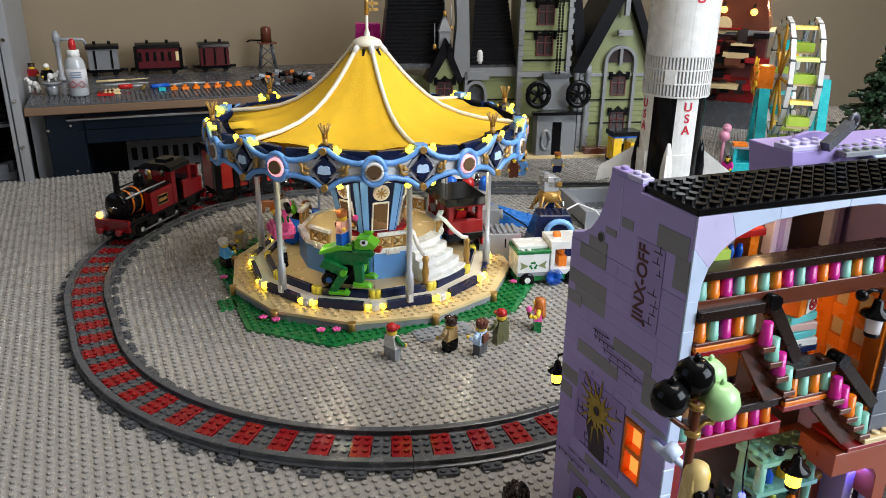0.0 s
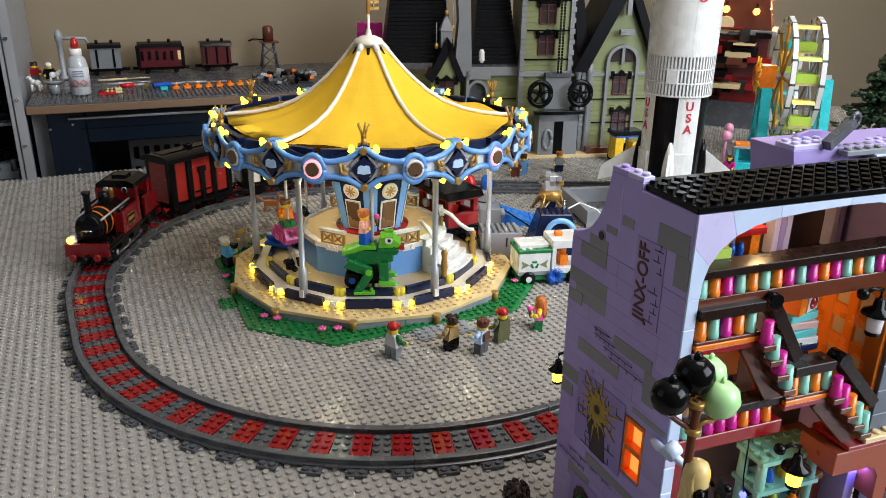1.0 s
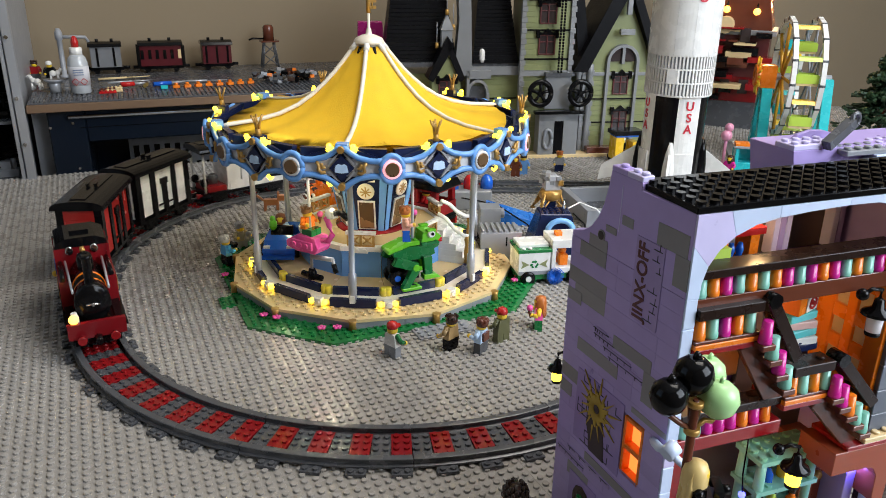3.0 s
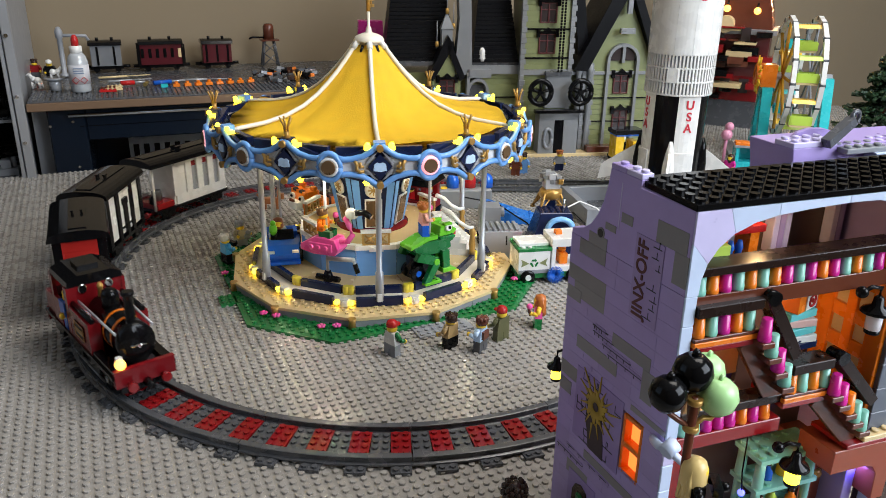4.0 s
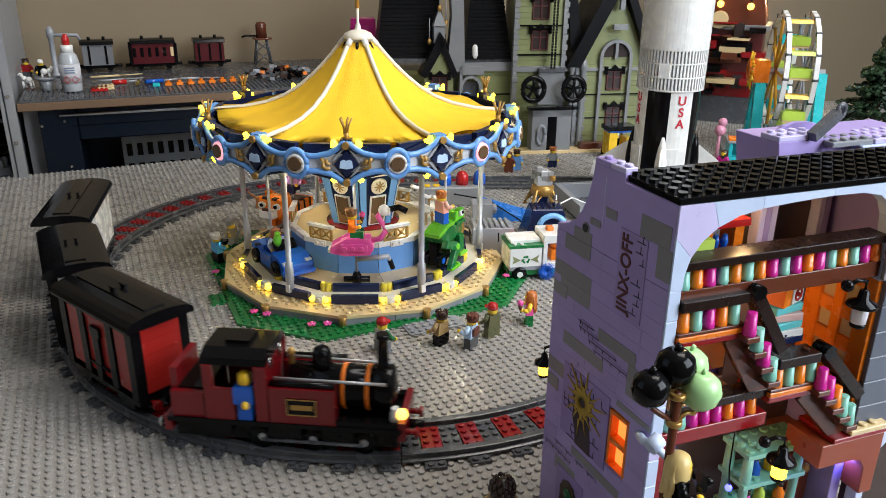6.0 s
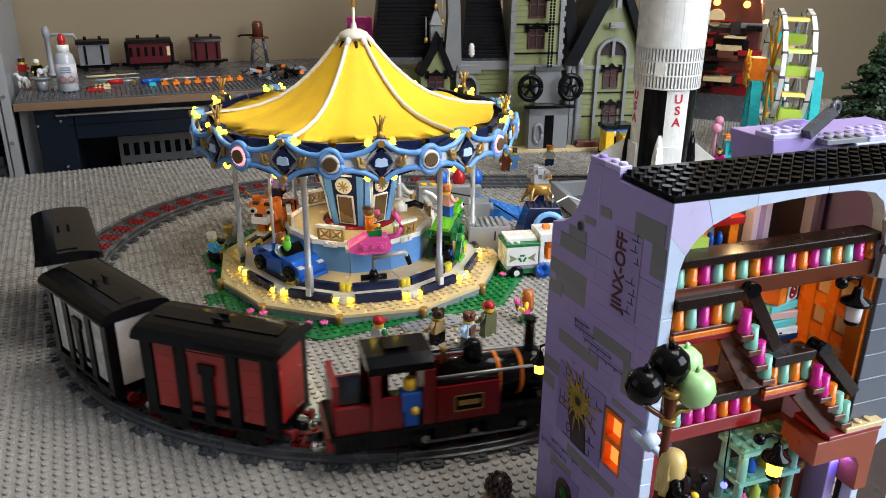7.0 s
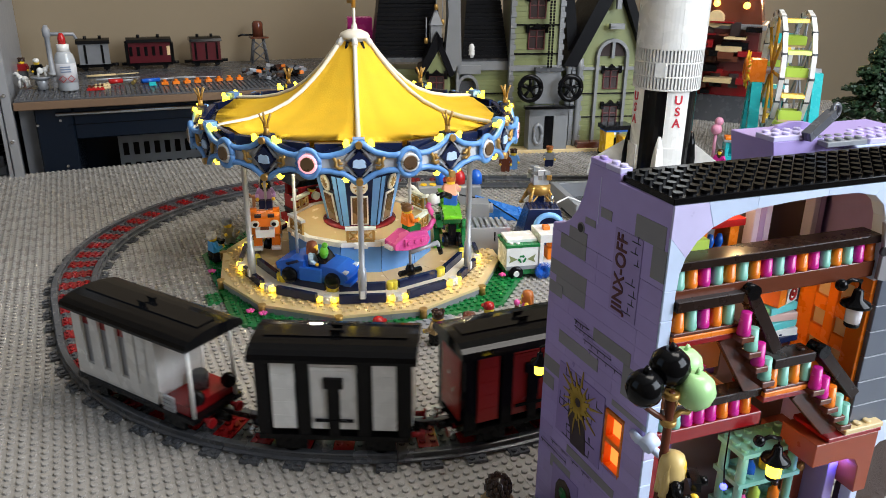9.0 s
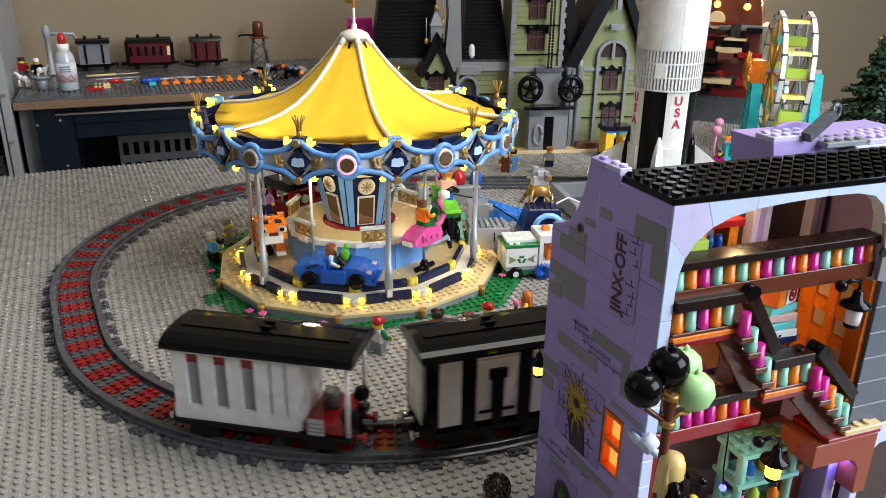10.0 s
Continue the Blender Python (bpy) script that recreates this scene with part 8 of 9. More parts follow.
    outerw = [(0.032 * math.cos(a), 0.032 * math.sin(a)) for a in [math.pi * k / 12 for k in range(13)]]
    innerw = [(0.026 * math.cos(a), 0.026 * math.sin(a)) for a in [math.pi * k / 12 for k in range(13)]]
    for k in range(12):
        P("arch_stone", GRANITE, lambda b: prism(b, [innerw[k], outerw[k], outerw[k + 1], innerw[k + 1]], -0.007, 0.003, Matrix(((1, 0, 0, 0.164), (0, 0, 1, 0), (0, 1, 0, 0.176), (0, 0, 0, 1)))))
    for s in (-1, 1):
        P("arch_jamb", GRANITE, lambda b: box(b, 0.164 + s * 0.029 - 0.003, 0.164 + s * 0.029 + 0.003, -0.007, 0.003, 0.0064, 0.176))
    P("arch_light", plastic("smoky_pane", (0, 0, 0)), lambda b: prism(b, innerw, -0.001, 0.003, Matrix(((1, 0, 0, 0.164), (0, 0, 1, 0), (0, 1, 0, 0.176), (0, 0, 0, 1)))), bevel=0)
    P("arch_mullion", GRANITE, lambda b: box(b, 0.161, 0.167, -0.006, 0.002, 0.172, 0.204))
    # lift: grey housing, two black wheels, chain
    P("lift_house", GRANITE, lambda b: (box(b, 0.000, 0.030, -0.030, 0.0, 0.0064, 0.080), box(b, 0.048, 0.076, -0.030, 0.0, 0.0064, 0.080), box(b, 0.000, 0.076, -0.030, 0.0, 0.070, 0.084)), "pale grey lift housing")
    P("lift_beam", BLACK, lambda b: (box(b, -0.010, 0.086, -0.036, -0.022, 0.084, 0.0900), box(b, 0.030, 0.048, -0.028, -0.018, 0.0064, 0.070)))
    P("lift_bracket", DGREY, lambda b: box(b, 0.012, 0.062, -0.016, -0.004, 0.150, 0.158))
    P("lift_core", GRANITE, lambda b: box(b, 0.014, 0.060, -0.012, -0.001, 0.090, 0.150))
    for x in (-0.0009, 0.0764):
        wh = P("lift_wheel", BLACK, lambda b: tube(b, [(x + 0.0205 * math.cos(a), -0.030, 0.1220 + 0.0215 * math.sin(a)) for a in [2 * math.pi * q / 24 for q in range(25)]], 0.0050, 8), "black spoked wheel", bevel=0)
        P("hub", BLACK, lambda b: rod(b, (x, -0.034, 0.122), (x, 0.0, 0.122), 0.0050), parent=wh, bevel=0)
        for q in range(5):
            a = q * 2 * math.pi / 5 + 0.3
            P("spoke", BLACK, lambda b: rod(b, (x, -0.030, 0.122), (x + 0.019 * math.cos(a), -0.030, 0.122 + 0.020 * math.sin(a)), 0.0024, 0.0036, 8), parent=wh, bevel=0)
    for x in (0.0340, 0.0400):
        ch = P("chain", BLACK, lambda b: [box(b, x - 0.0016, x + 0.0016, -0.0195, -0.0165, 0.158 + k * 0.0052, 0.158 + k * 0.0052 + 0.0042) for k in range(48)], "black plastic chain", bevel=0)
    P("small_wheel", MGREY, lambda b: tube(b, [(0.018 + 0.008 * math.cos(a), -0.031, 0.036 + 0.018 * math.sin(a)) for a in [2 * math.pi * q / 16 for q in range(17)]], 0.0034, 6), bevel=0)
    P("flower_bed", BROWN, lambda b: box(b, 0.098, 0.150, -0.030, -0.012, 0.0064, 0.0180))
    return t


mansion()
one("owl", "small white toy owl on the mansion ledge", "toy animal", WHITE, lambda b: (lathe(b, [(0.0050, 0), (0.0062, 0.006), (0.0052, 0.014), (0.0056, 0.019), (0.0035, 0.024), (0, 0.0252)], 12), box(b, -0.006, 0.006, -0.002, 0.002, 0.004, 0.013)), HOUSE @ pose(-0.104, 0.016, 0.1735), bevel=0)
one("magenta_block", "tall magenta toy roof beside the mansion", "toy building", MAGENTA, lambda b: prism(b, [(-0.030, -0.03), (0.030, -0.03), (0.030, 0.03), (-0.030, 0.03)], 0, 0.232, top=[(-0.024, -0.02), (0.024, -0.02), (0.024, 0.02), (-0.024, 0.02)]), HOUSE @ pose(-0.300, 0.190, 0))


# ---------------------------------------------------------------- rocket
def rocket():
    t = thing("moon_rocket", "tall white and black toy moon rocket", "toy rocket", pose(0.494, 0.094, 0, 0, 0, -28))
    P = lambda name, mat, fn, label="", bevel=0.0, parent=None: Q(parent or t, name, mat, fn, label, bevel)
    P("engine_bay", BLACK, lambda b: lathe(b, [(0.038, 0.0), (0.041, 0.020), (0.042, 0.060)], 32))
    def sector(a0, a1, r, z0, z1, name, mat, rin=0.030):
        n = 5
        o = [(r * math.sin(radians(a0 + (a1 - a0) * k / n)), -r * math.cos(radians(a0 + (a1 - a0) * k / n))) for k in range(n + 1)]
        i = [(rin * math.sin(radians(a0 + (a1 - a0) * k / n)), -rin * math.cos(radians(a0 + (a1 - a0) * k / n))) for k in range(n, -1, -1)]
        return P(name, mat, lambda b: prism(b, o + i, z0, z1))
    for k in range(8):
        a = -12 + 45 * k
        mat = WHITE if k % 2 == 0 else BLACK
        sector(a, a + 44.6, 0.0440, 0.060, 0.1775, "hull_panel", mat)
        if k % 2 == 0:
            sector(a - 8, a + 40, 0.0465, 0.020, 0.095, "skirt_panel", WHITE, 0.034)
    for k in range(12):
        sector(30 * k, 30 * k + 29.7, 0.0480, 0.2340, 0.5200, "upper_panel", WHITE)
    P("collar", MGREY, lambda b: lathe(b, [(0.0440, 0.1775), (0.0455, 0.1780), (0.0455, 0.2335), (0.0440, 0.2340)], 48))
    for z0, z1 in ((0.1780, 0.1955), (0.1975, 0.2145), (0.2165, 0.2335)):
        bm = B()
        for k in range(60):
            box(bm, -0.0012, 0.0012, -0.0478, -0.0440, z0, z1, pose(0, 0, 0, 0, 0, 6 * k))
        tagged(part("collar_slats", bm, WHITE, t), kind="stuff")
    for z in (0.1775, 0.1957, 0.2147, 0.2335):
        P("collar_ring", WHITE, lambda b: lathe(b, [(0.0440, z - 0.0008), (0.0474, z - 0.0008), (0.0474, z + 0.0016), (0.0440, z + 0.0016)], 48))
    P("collar_patch", WHITE, lambda b: box(b, -0.0075, 0.0075, -0.0486, -0.0450, 0.1958, 0.2146, pose(0, 0, 0, 0, 0, -28)))
    redp = plastic("red_print", (0.5, 0.012, 0.03), 0.4)
    for a in (10, -80, 100):
        for k, ch in enumerate("USA"):
            lettering("red_letter", ch, 0.0175, redp, t, pose(0, 0, 0, 0, 0, a) @ pose(0.0, -0.0442, 0.164 - 0.0165 * k, 90, 0, 0), 0.0005)
    lettering("red_letter", "U", 0.020, redp, t, pose(0, 0, 0, 0, 0, 8) @ pose(0, -0.0482, 0.312, 90, 0, 0), 0.0005)
    for k in range(4):
        a = -17 + 90 * k
        P("fin", WHITE, lambda b: prism(b, [(0.044, 0.100), (0.050, 0.096), (0.100, 0.060), (0.104, 0.036), (0.044, 0.056)], -0.0016, 0.0016, pose(0, 0, 0, 0, 0, a) @ pose(0, 0, 0, 90, 0, 0)), "white swept fin")
        P("fin_fairing", WHITE if k % 2 else BLACK, lambda b: (lathe(b, [(0.0085, 0.010), (0.0085, 0.075), (0.0060, 0.095), (0.002, 0.112)], 14, pose(0, 0, 0, 0, 0, a) @ pose(0.045, 0, 0))))
    return t


rocket()


# ---------------------------------------------------------------- big wheel and its neighbours
def big_wheel():
    t = thing("ferris_wheel", "toy ferris wheel with white rims, teal legs and lime gondolas", "ferris wheel", pose(0.911, 0.228, 0, 0, 0, -41))
    P = lambda name, mat, fn, label="", bevel=0.0, parent=None: Q(parent or t, name, mat, fn, label, bevel)
    zc, r = 0.1580, 0.1080
    for x in (-0.020, 0.028):
        for k in range(16):
            a0, a1 = 2 * math.pi * k / 16, 2 * math.pi * (k + 1) / 16
            pts = [(r * math.cos(a), r * math.sin(a)) for a in (a0 + 0.02, a1 - 0.02)] + [((r - 0.009) * math.cos(a), (r - 0.009) * math.sin(a)) for a in (a1 - 0.02, a0 + 0.02)]
            P("rim_piece", WHITE, lambda b: prism(b, pts, x - 0.004, x + 0.004, Matrix(((0, 0, 1, 0), (1, 0, 0, 0), (0, 1, 0, zc), (0, 0, 0, 1)))))
            P("rim_joint", DGREY, lambda b: rod(b, (x - 0.005, (r - 0.004) * math.cos(a0), zc + (r - 0.004) * math.sin(a0)), (x + 0.005, (r - 0.004) * math.cos(a0), zc + (r - 0.004) * math.sin(a0)), 0.0040))
        for k in range(8):
            a = 2 * math.pi * k / 8
            P("spoke", plastic("amber_plastic", (0.55, 0.27, 0.02), 0.2) if x < 0 else MGREY, lambda b: rod(b, (x, 0, zc), (x, (r - 0.008) * math.cos(a), zc + (r - 0.008) * math.sin(a)), 0.0030 if x < 0 else 0.0020))
    P("axle", STEEL, lambda b: rod(b, (-0.064, 0, zc), (0.065, 0, zc), 0.0065))
    P("drive", ORANGE, lambda b: box(b, -0.058, -0.032, -0.018, 0.018, zc - 0.020, zc + 0.020), "orange gear box")
    for s in (-1, 1):
        P("leg", TEAL, lambda b: prism(b, [(-0.054, s * 0.050 - 0.010), (-0.036, s * 0.050 - 0.010), (-0.036, s * 0.050 + 0.010), (-0.054, s * 0.050 + 0.010)], 0.0, zc - 0.020, top=[(-0.054, s * 0.010 - 0.010), (-0.036, s * 0.010 - 0.010), (-0.036, s * 0.010 + 0.010), (-0.054, s * 0.010 + 0.010)]), "teal leg")
        P("leg", TEAL, lambda b: prism(b, [(0.050, s * 0.050 - 0.010), (0.066, s * 0.050 - 0.010), (0.066, s * 0.050 + 0.010), (0.050, s * 0.050 + 0.010)], 0.0, zc, top=[(0.050, s * 0.010 - 0.010), (0.066, s * 0.010 - 0.010), (0.066, s * 0.010 + 0.010), (0.050, s * 0.010 + 0.010)]))
    for k in range(16):
        a = 2 * math.pi * k / 16
        P("star_ray", YELLOW, lambda b: rod(b, (-0.064, 0.012 * math.cos(a), zc + 0.012 * math.sin(a)), (-0.062, (0.026 + 0.010 * (k % 2)) * math.cos(a), zc + (0.026 + 0.010 * (k % 2)) * math.sin(a)), 0.0030, 0.0015))
    P("star_disc", ORANGE, lambda b: rod(b, (-0.068, 0, zc), (-0.058, 0, zc), 0.0200, n=20), "orange star disc")
    for k in range(8):
        a = 2 * math.pi * (k + 0.42) / 8
        y, z = (r - 0.012) * math.cos(a), zc + (r - 0.012) * math.sin(a)
        cols = (LIMEB, TEAL, LIMEB, LIMEB, LIMEB, LIMEB, LIMEB, TEAL)
        g = P("gondola", cols[k], lambda b: (box(b, -0.014, 0.021, y - 0.013, y - 0.010, z - 0.040, z - 0.024), box(b, -0.014, 0.021, y + 0.010, y + 0.013, z - 0.040, z - 0.024), box(b, -0.015, -0.012, y - 0.013, y + 0.013, z - 0.040, z - 0.026), box(b, 0.020, 0.023, y - 0.013, y + 0.013, z - 0.040, z - 0.026)), "open gondola")
        P("seat", TAN, lambda b: box(b, -0.014, 0.022, -0.012 + y, 0.012 + y, z - 0.044, z - 0.0402), parent=g)
        P("canopy", cols[k] if k % 2 else YELLOW, lambda b: prism(b, [(y - 0.015, z - 0.002), (y + 0.015, z - 0.002), (y + 0.010, z + 0.004), (y - 0.010, z + 0.004)], -0.015, 0.023, Matrix(((0, 0, 1, 0), (1, 0, 0, 0), (0, 1, 0, 0), (0, 0, 0, 1)))), parent=g)
        for sx in (-0.013, 0.020):
            P("hanger", MGREY, lambda b: (rod(b, (sx, y - 0.010, z - 0.030), (sx, y, z), 0.0012), rod(b, (sx, y + 0.010, z - 0.030), (sx, y, z), 0.0012)), parent=g)
    P("base", MGREY, lambda b: box(b, -0.095, 0.080, -0.085, 0.085, 0.0, 0.010))
    return t


big_wheel()


def backdrop_buildings():
    m = pose(1.083, 0.514, 0, 0, 0, -52)
    t = thing("dark_tower_house", "dark brown toy house with maroon walls and lit lanterns", "toy building", m)
    P = lambda name, mat, fn, label="", bevel=0.0003, parent=None: Q(parent or t, name, mat, fn, label, bevel)
    rnd = random.Random(21)
    P("lower_wall", DGREY, lambda b: box(b, -0.090, 0.050, -0.04, 0.10, 0, 0.060))
    P("middle_wall", DRED, lambda b: box(b, -0.075, 0.050, -0.03, 0.10, 0.060, 0.115), "maroon wall")
    P("upper_wall", plastic("maroon_frame", (0, 0, 0)), lambda b: box(b, -0.070, 0.060, -0.03, 0.10, 0.110, 0.205))
    P("grey_band", GRANITE, lambda b: box(b, -0.080, 0.072, -0.038, 0.10, 0.205, 0.216))
    P("gable", BROWN, lambda b: prism(b, [(-0.070, 0.216), (0.062, 0.216), (0.040, 0.330), (-0.040, 0.345)], -0.03, 0.10, Matrix(((1, 0, 0, 0), (0, 0, 1, 0), (0, 1, 0, 0), (0, 0, 0, 1)))))
    for k in range(26):
        x, z = rnd.uniform(-0.075, 0.055), rnd.uniform(0.05, 0.22)
        w = rnd.uniform(0.008, 0.03)
        P("balcony_bit", rnd.choice((DBROWN, BLACK, BROWN, DRED, TAN)), lambda b: box(b, x - w, x + w, -0.058 - 0.02 * rnd.random(), -0.03, z, z + rnd.uniform(0.003, 0.016)))
    for x, z in ((-0.036, 0.258), (0.026, 0.255)):
        l = P("lit_lantern", LAMP_W, lambda b: ball(b, (x, -0.040, z), 0.0075), "lit warm lantern", bevel=0)
        P("lantern_hook", BLACK, lambda b: rod(b, (x, -0.040, z + 0.007), (x, -0.028, z + 0.016), 0.002), parent=l, bevel=0)
    for x, z in ((-0.020, 0.080), (0.020, 0.080), (-0.045, 0.19), (0.010, 0.19)):
        P("window", plastic("smoky_pane", (0, 0, 0)), lambda b: box(b, x - 0.010, x + 0.010, -0.044, -0.028, z, z + 0.030))
    P("round_sign", TAN, lambda b: rod(b, (-0.034, -0.06, 0.226), (-0.034, -0.028, 0.226), 0.018, n=18))
    k = thing("ticket_kiosk", "teal toy kiosk with open window and figure", "kiosk", pose(0.780, 0.190, 0, 0, 0, -40))
    Q(k, "body", TEAL, lambda b: [box(b, *d) for d in ((-0.026, 0.026, -0.020, 0.020, 0, 0.022), (-0.026, -0.020, -0.020, 0.020, 0.022, 0.048), (0.020, 0.026, -0.020, 0.020, 0.022, 0.048), (-0.020, 0.020, 0.014, 0.020, 0.022, 0.048))], "teal kiosk body")
    Q(k, "roof", MGREY, lambda b: box(b, -0.030, 0.030, -0.024, 0.024, 0.048, 0.052))
    Q(k, "awning", ORANGE, lambda b: box(b, -0.028, -0.004, -0.022, 0.0, 0.052, 0.057))
    one("pink_ornament", "pink toy flower ornament on a stalk", "toy part", plastic("light_pink_plastic", (0.6, 0.25, 0.36), 0.3), lambda b: (rod(b, (0, 0, 0), (0, 0, 0.058), 0.003), ball(b, (0, 0, 0.066), 0.010), ball(b, (0.004, 0, 0.080), 0.008)), pose(0.745, 0.215, 0), bevel=0)
    doll("toy_figure", "toy figure in magenta beside the kiosk", MAGENTA, BLACK, DBROWN, "long", pose(0.735, 0.190, 0, 0, 0, 200))
    v = thing("toy_wagon", "small yellow and blue toy wagon with black top", "toy vehicle", pose(0.625, 0.345, 0, 0, 0, -15))
    Q(v, "body", YELLOW, lambda b: (box(b, -0.024, -0.008, -0.014, 0.014, 0.008, 0.050), box(b, 0.010, 0.022, -0.014, 0.014, 0.008, 0.040)))
    Q(v, "bench", CARBLUE, lambda b: box(b, -0.024, 0.022, -0.015, 0.015, 0.050, 0.054))
    Q(v, "top", BLACK, lambda b: box(b, -0.028, 0.028, -0.018, 0.018, 0.054, 0.062))
    for s in (-1, 1):
        for x in (-0.016, 0.016):
            Q(v, "wheel", BLACK, lambda b: rod(b, (x, s * 0.016, 0.008), (x, s * 0.020, 0.008), 0.008, n=14), bevel=0)
    doll("toy_figure", "toy figure with white helmet near the mansion", BLACK, BROWN, WHITE, "cap", pose(0.655, 0.385, 0.0, 0, 0, 220))
    # fir tree
    tr = thing("toy_fir", "dark green toy fir tree", "toy tree", pose(1.215, 0.235, 0))
    Q(tr, "trunk", BROWN, lambda b: lathe(b, [(0.008, 0), (0.005, 0.10), (0.002, 0.20)], 10), bevel=0)
    bm = B()
    for k in range(1500):
        h = rnd.random() ** 0.8
        rr = (0.070 * (1 - h) + 0.004) * (0.35 + 0.9 * rnd.random() ** 0.6) * (0.8 + 0.3 * math.sin(h * 34))
        a = rnd.uniform(0, 6.283)
        s = rnd.uniform(0.004, 0.008)
        box(bm, -s, s, -s * 0.5, s * 0.5, -s * 0.3, s * 0.3, pose(rr * math.cos(a), rr * math.sin(a), 0.025 + 0.185 * h, rnd.uniform(-40, 40), rnd.uniform(-30, 30), math.degrees(a)))
    tagged(part("crown", bm, plastic("fir_green_plastic", (0.012, 0.035, 0.012), 0.5), tr, "dense dark green clumps"), kind="stuff")


backdrop_buildings()


# ---------------------------------------------------------------- things round the carousel
def truck():
    t = thing("recycling_truck", "white and green toy recycling truck with blue brush", "toy truck", pose(0.163, -0.052, 0, 0, 0, -17))
    P = lambda name, mat, fn, label="", bevel=0.0004, parent=None: Q(parent or t, name, mat, fn, label, bevel)
    P("chassis", GREEN, lambda b: box(b, -0.032, 0.048, -0.018, 0.018, 0.006, 0.0130), "green chassis")
    P("container", WHITE, lambda b: box(b, -0.032, 0.006, -0.019, 0.019, 0.0130, 0.0400), "white container")
    P("grey_stripe", MGREY, lambda b: box(b, -0.0315, 0.0055, -0.0194, -0.0190, 0.0130, 0.0175), bevel=0)
    P("container_lid", GREEN, lambda b: box(b, -0.033, 0.008, -0.0195, 0.0195, 0.0400, 0.0440))
    P("lid_top", WHITE, lambda b: (box(b, -0.030, 0.006, -0.012, 0.016, 0.0440, 0.0480), studs(b, [(-0.026, -0.016), (-0.018, -0.016)], 0.0440)))
    P("cab", WHITE, lambda b: [box(b, *d) for d in ((0.008, 0.046, -0.0185, 0.0185, 0.0130, 0.0200), (0.008, 0.013, -0.0185, 0.0185, 0.0200, 0.0440), (0.008, 0.046, -0.0185, 0.0185, 0.0440, 0.0540), (0.042, 0.046, -0.0185, -0.014, 0.0200, 0.0440))])
    P("beacon", ORANGE, lambda b: box(b, 0.016, 0.024, -0.004, 0.004, 0.0540, 0.0590))
    P("driver", ORANGE, lambda b: (box(b, 0.020, 0.030, -0.012, 0.004, 0.0200, 0.0330), ball(b, (0.025, -0.004, 0.0370), 0.0050)))
    for s in (-1, 1):
        for x in (-0.020, 0.036):
            w = P("wheel", BLACK, lambda b: lathe(b, [(0.004, -0.003), (0.0082, -0.0032), (0.0088, -0.0015), (0.0088, 0.0015), (0.0082, 0.0032), (0.004, 0.003)], 18, pose(x, s * 0.0185, 0.0088, 90, 0, 0)), bevel=0)
            P("hub", WHITE, lambda b: rod(b, (x, s * 0.0214, 0.0088), (x, s * 0.0224, 0.0088), 0.0036), parent=w, bevel=0)
    bm = B()
    for k in range(90):
        a = k * 2 * math.pi / 90
        rod(bm, (0.012, -0.0205, 0.0105), (0.012 + 0.0105 * math.cos(a), -0.0220 - 0.004 * ((k * 7) % 5) / 5, 0.0115 + 0.0105 * math.sin(a)), 0.0006, 0.0003, 4)
    tagged(part("brush", bm, CARBLUE, t, "round blue bristle brush"), kind="stuff")
    # recycling mark: three bent arrows and two leaf shapes
    for k in range(3):
        P("arrow_mark", GREEN, lambda b: prism(b, [(-0.0034, 0.0022), (0.0010, 0.0022), (0.0010, 0.0010), (0.0032, 0.0034), (0.0010, 0.0056), (0.0010, 0.0044), (-0.0028, 0.0044)], 0.0190, 0.0194, Matrix(((1, 0, 0, -0.013), (0, 0, -1, 0), (0, 1, 0, 0.0260), (0, 0, 0, 1))) @ pose(0, 0, 0, 0, 0, 120 * k)), bevel=0)
    for s in (-1, 1):
        P("leaf_mark", OLIVE, lambda b: prism(b, [(s * 0.006, 0.0), (s * 0.016, 0.0055), (s * 0.014, 0.0), (s * 0.016, -0.0045)][::s], 0.0190, 0.0194, Matrix(((1, 0, 0, -0.013), (0, 0, -1, 0), (0, 1, 0, 0.0258), (0, 0, 0, 1)))), bevel=0)
    return t


truck()


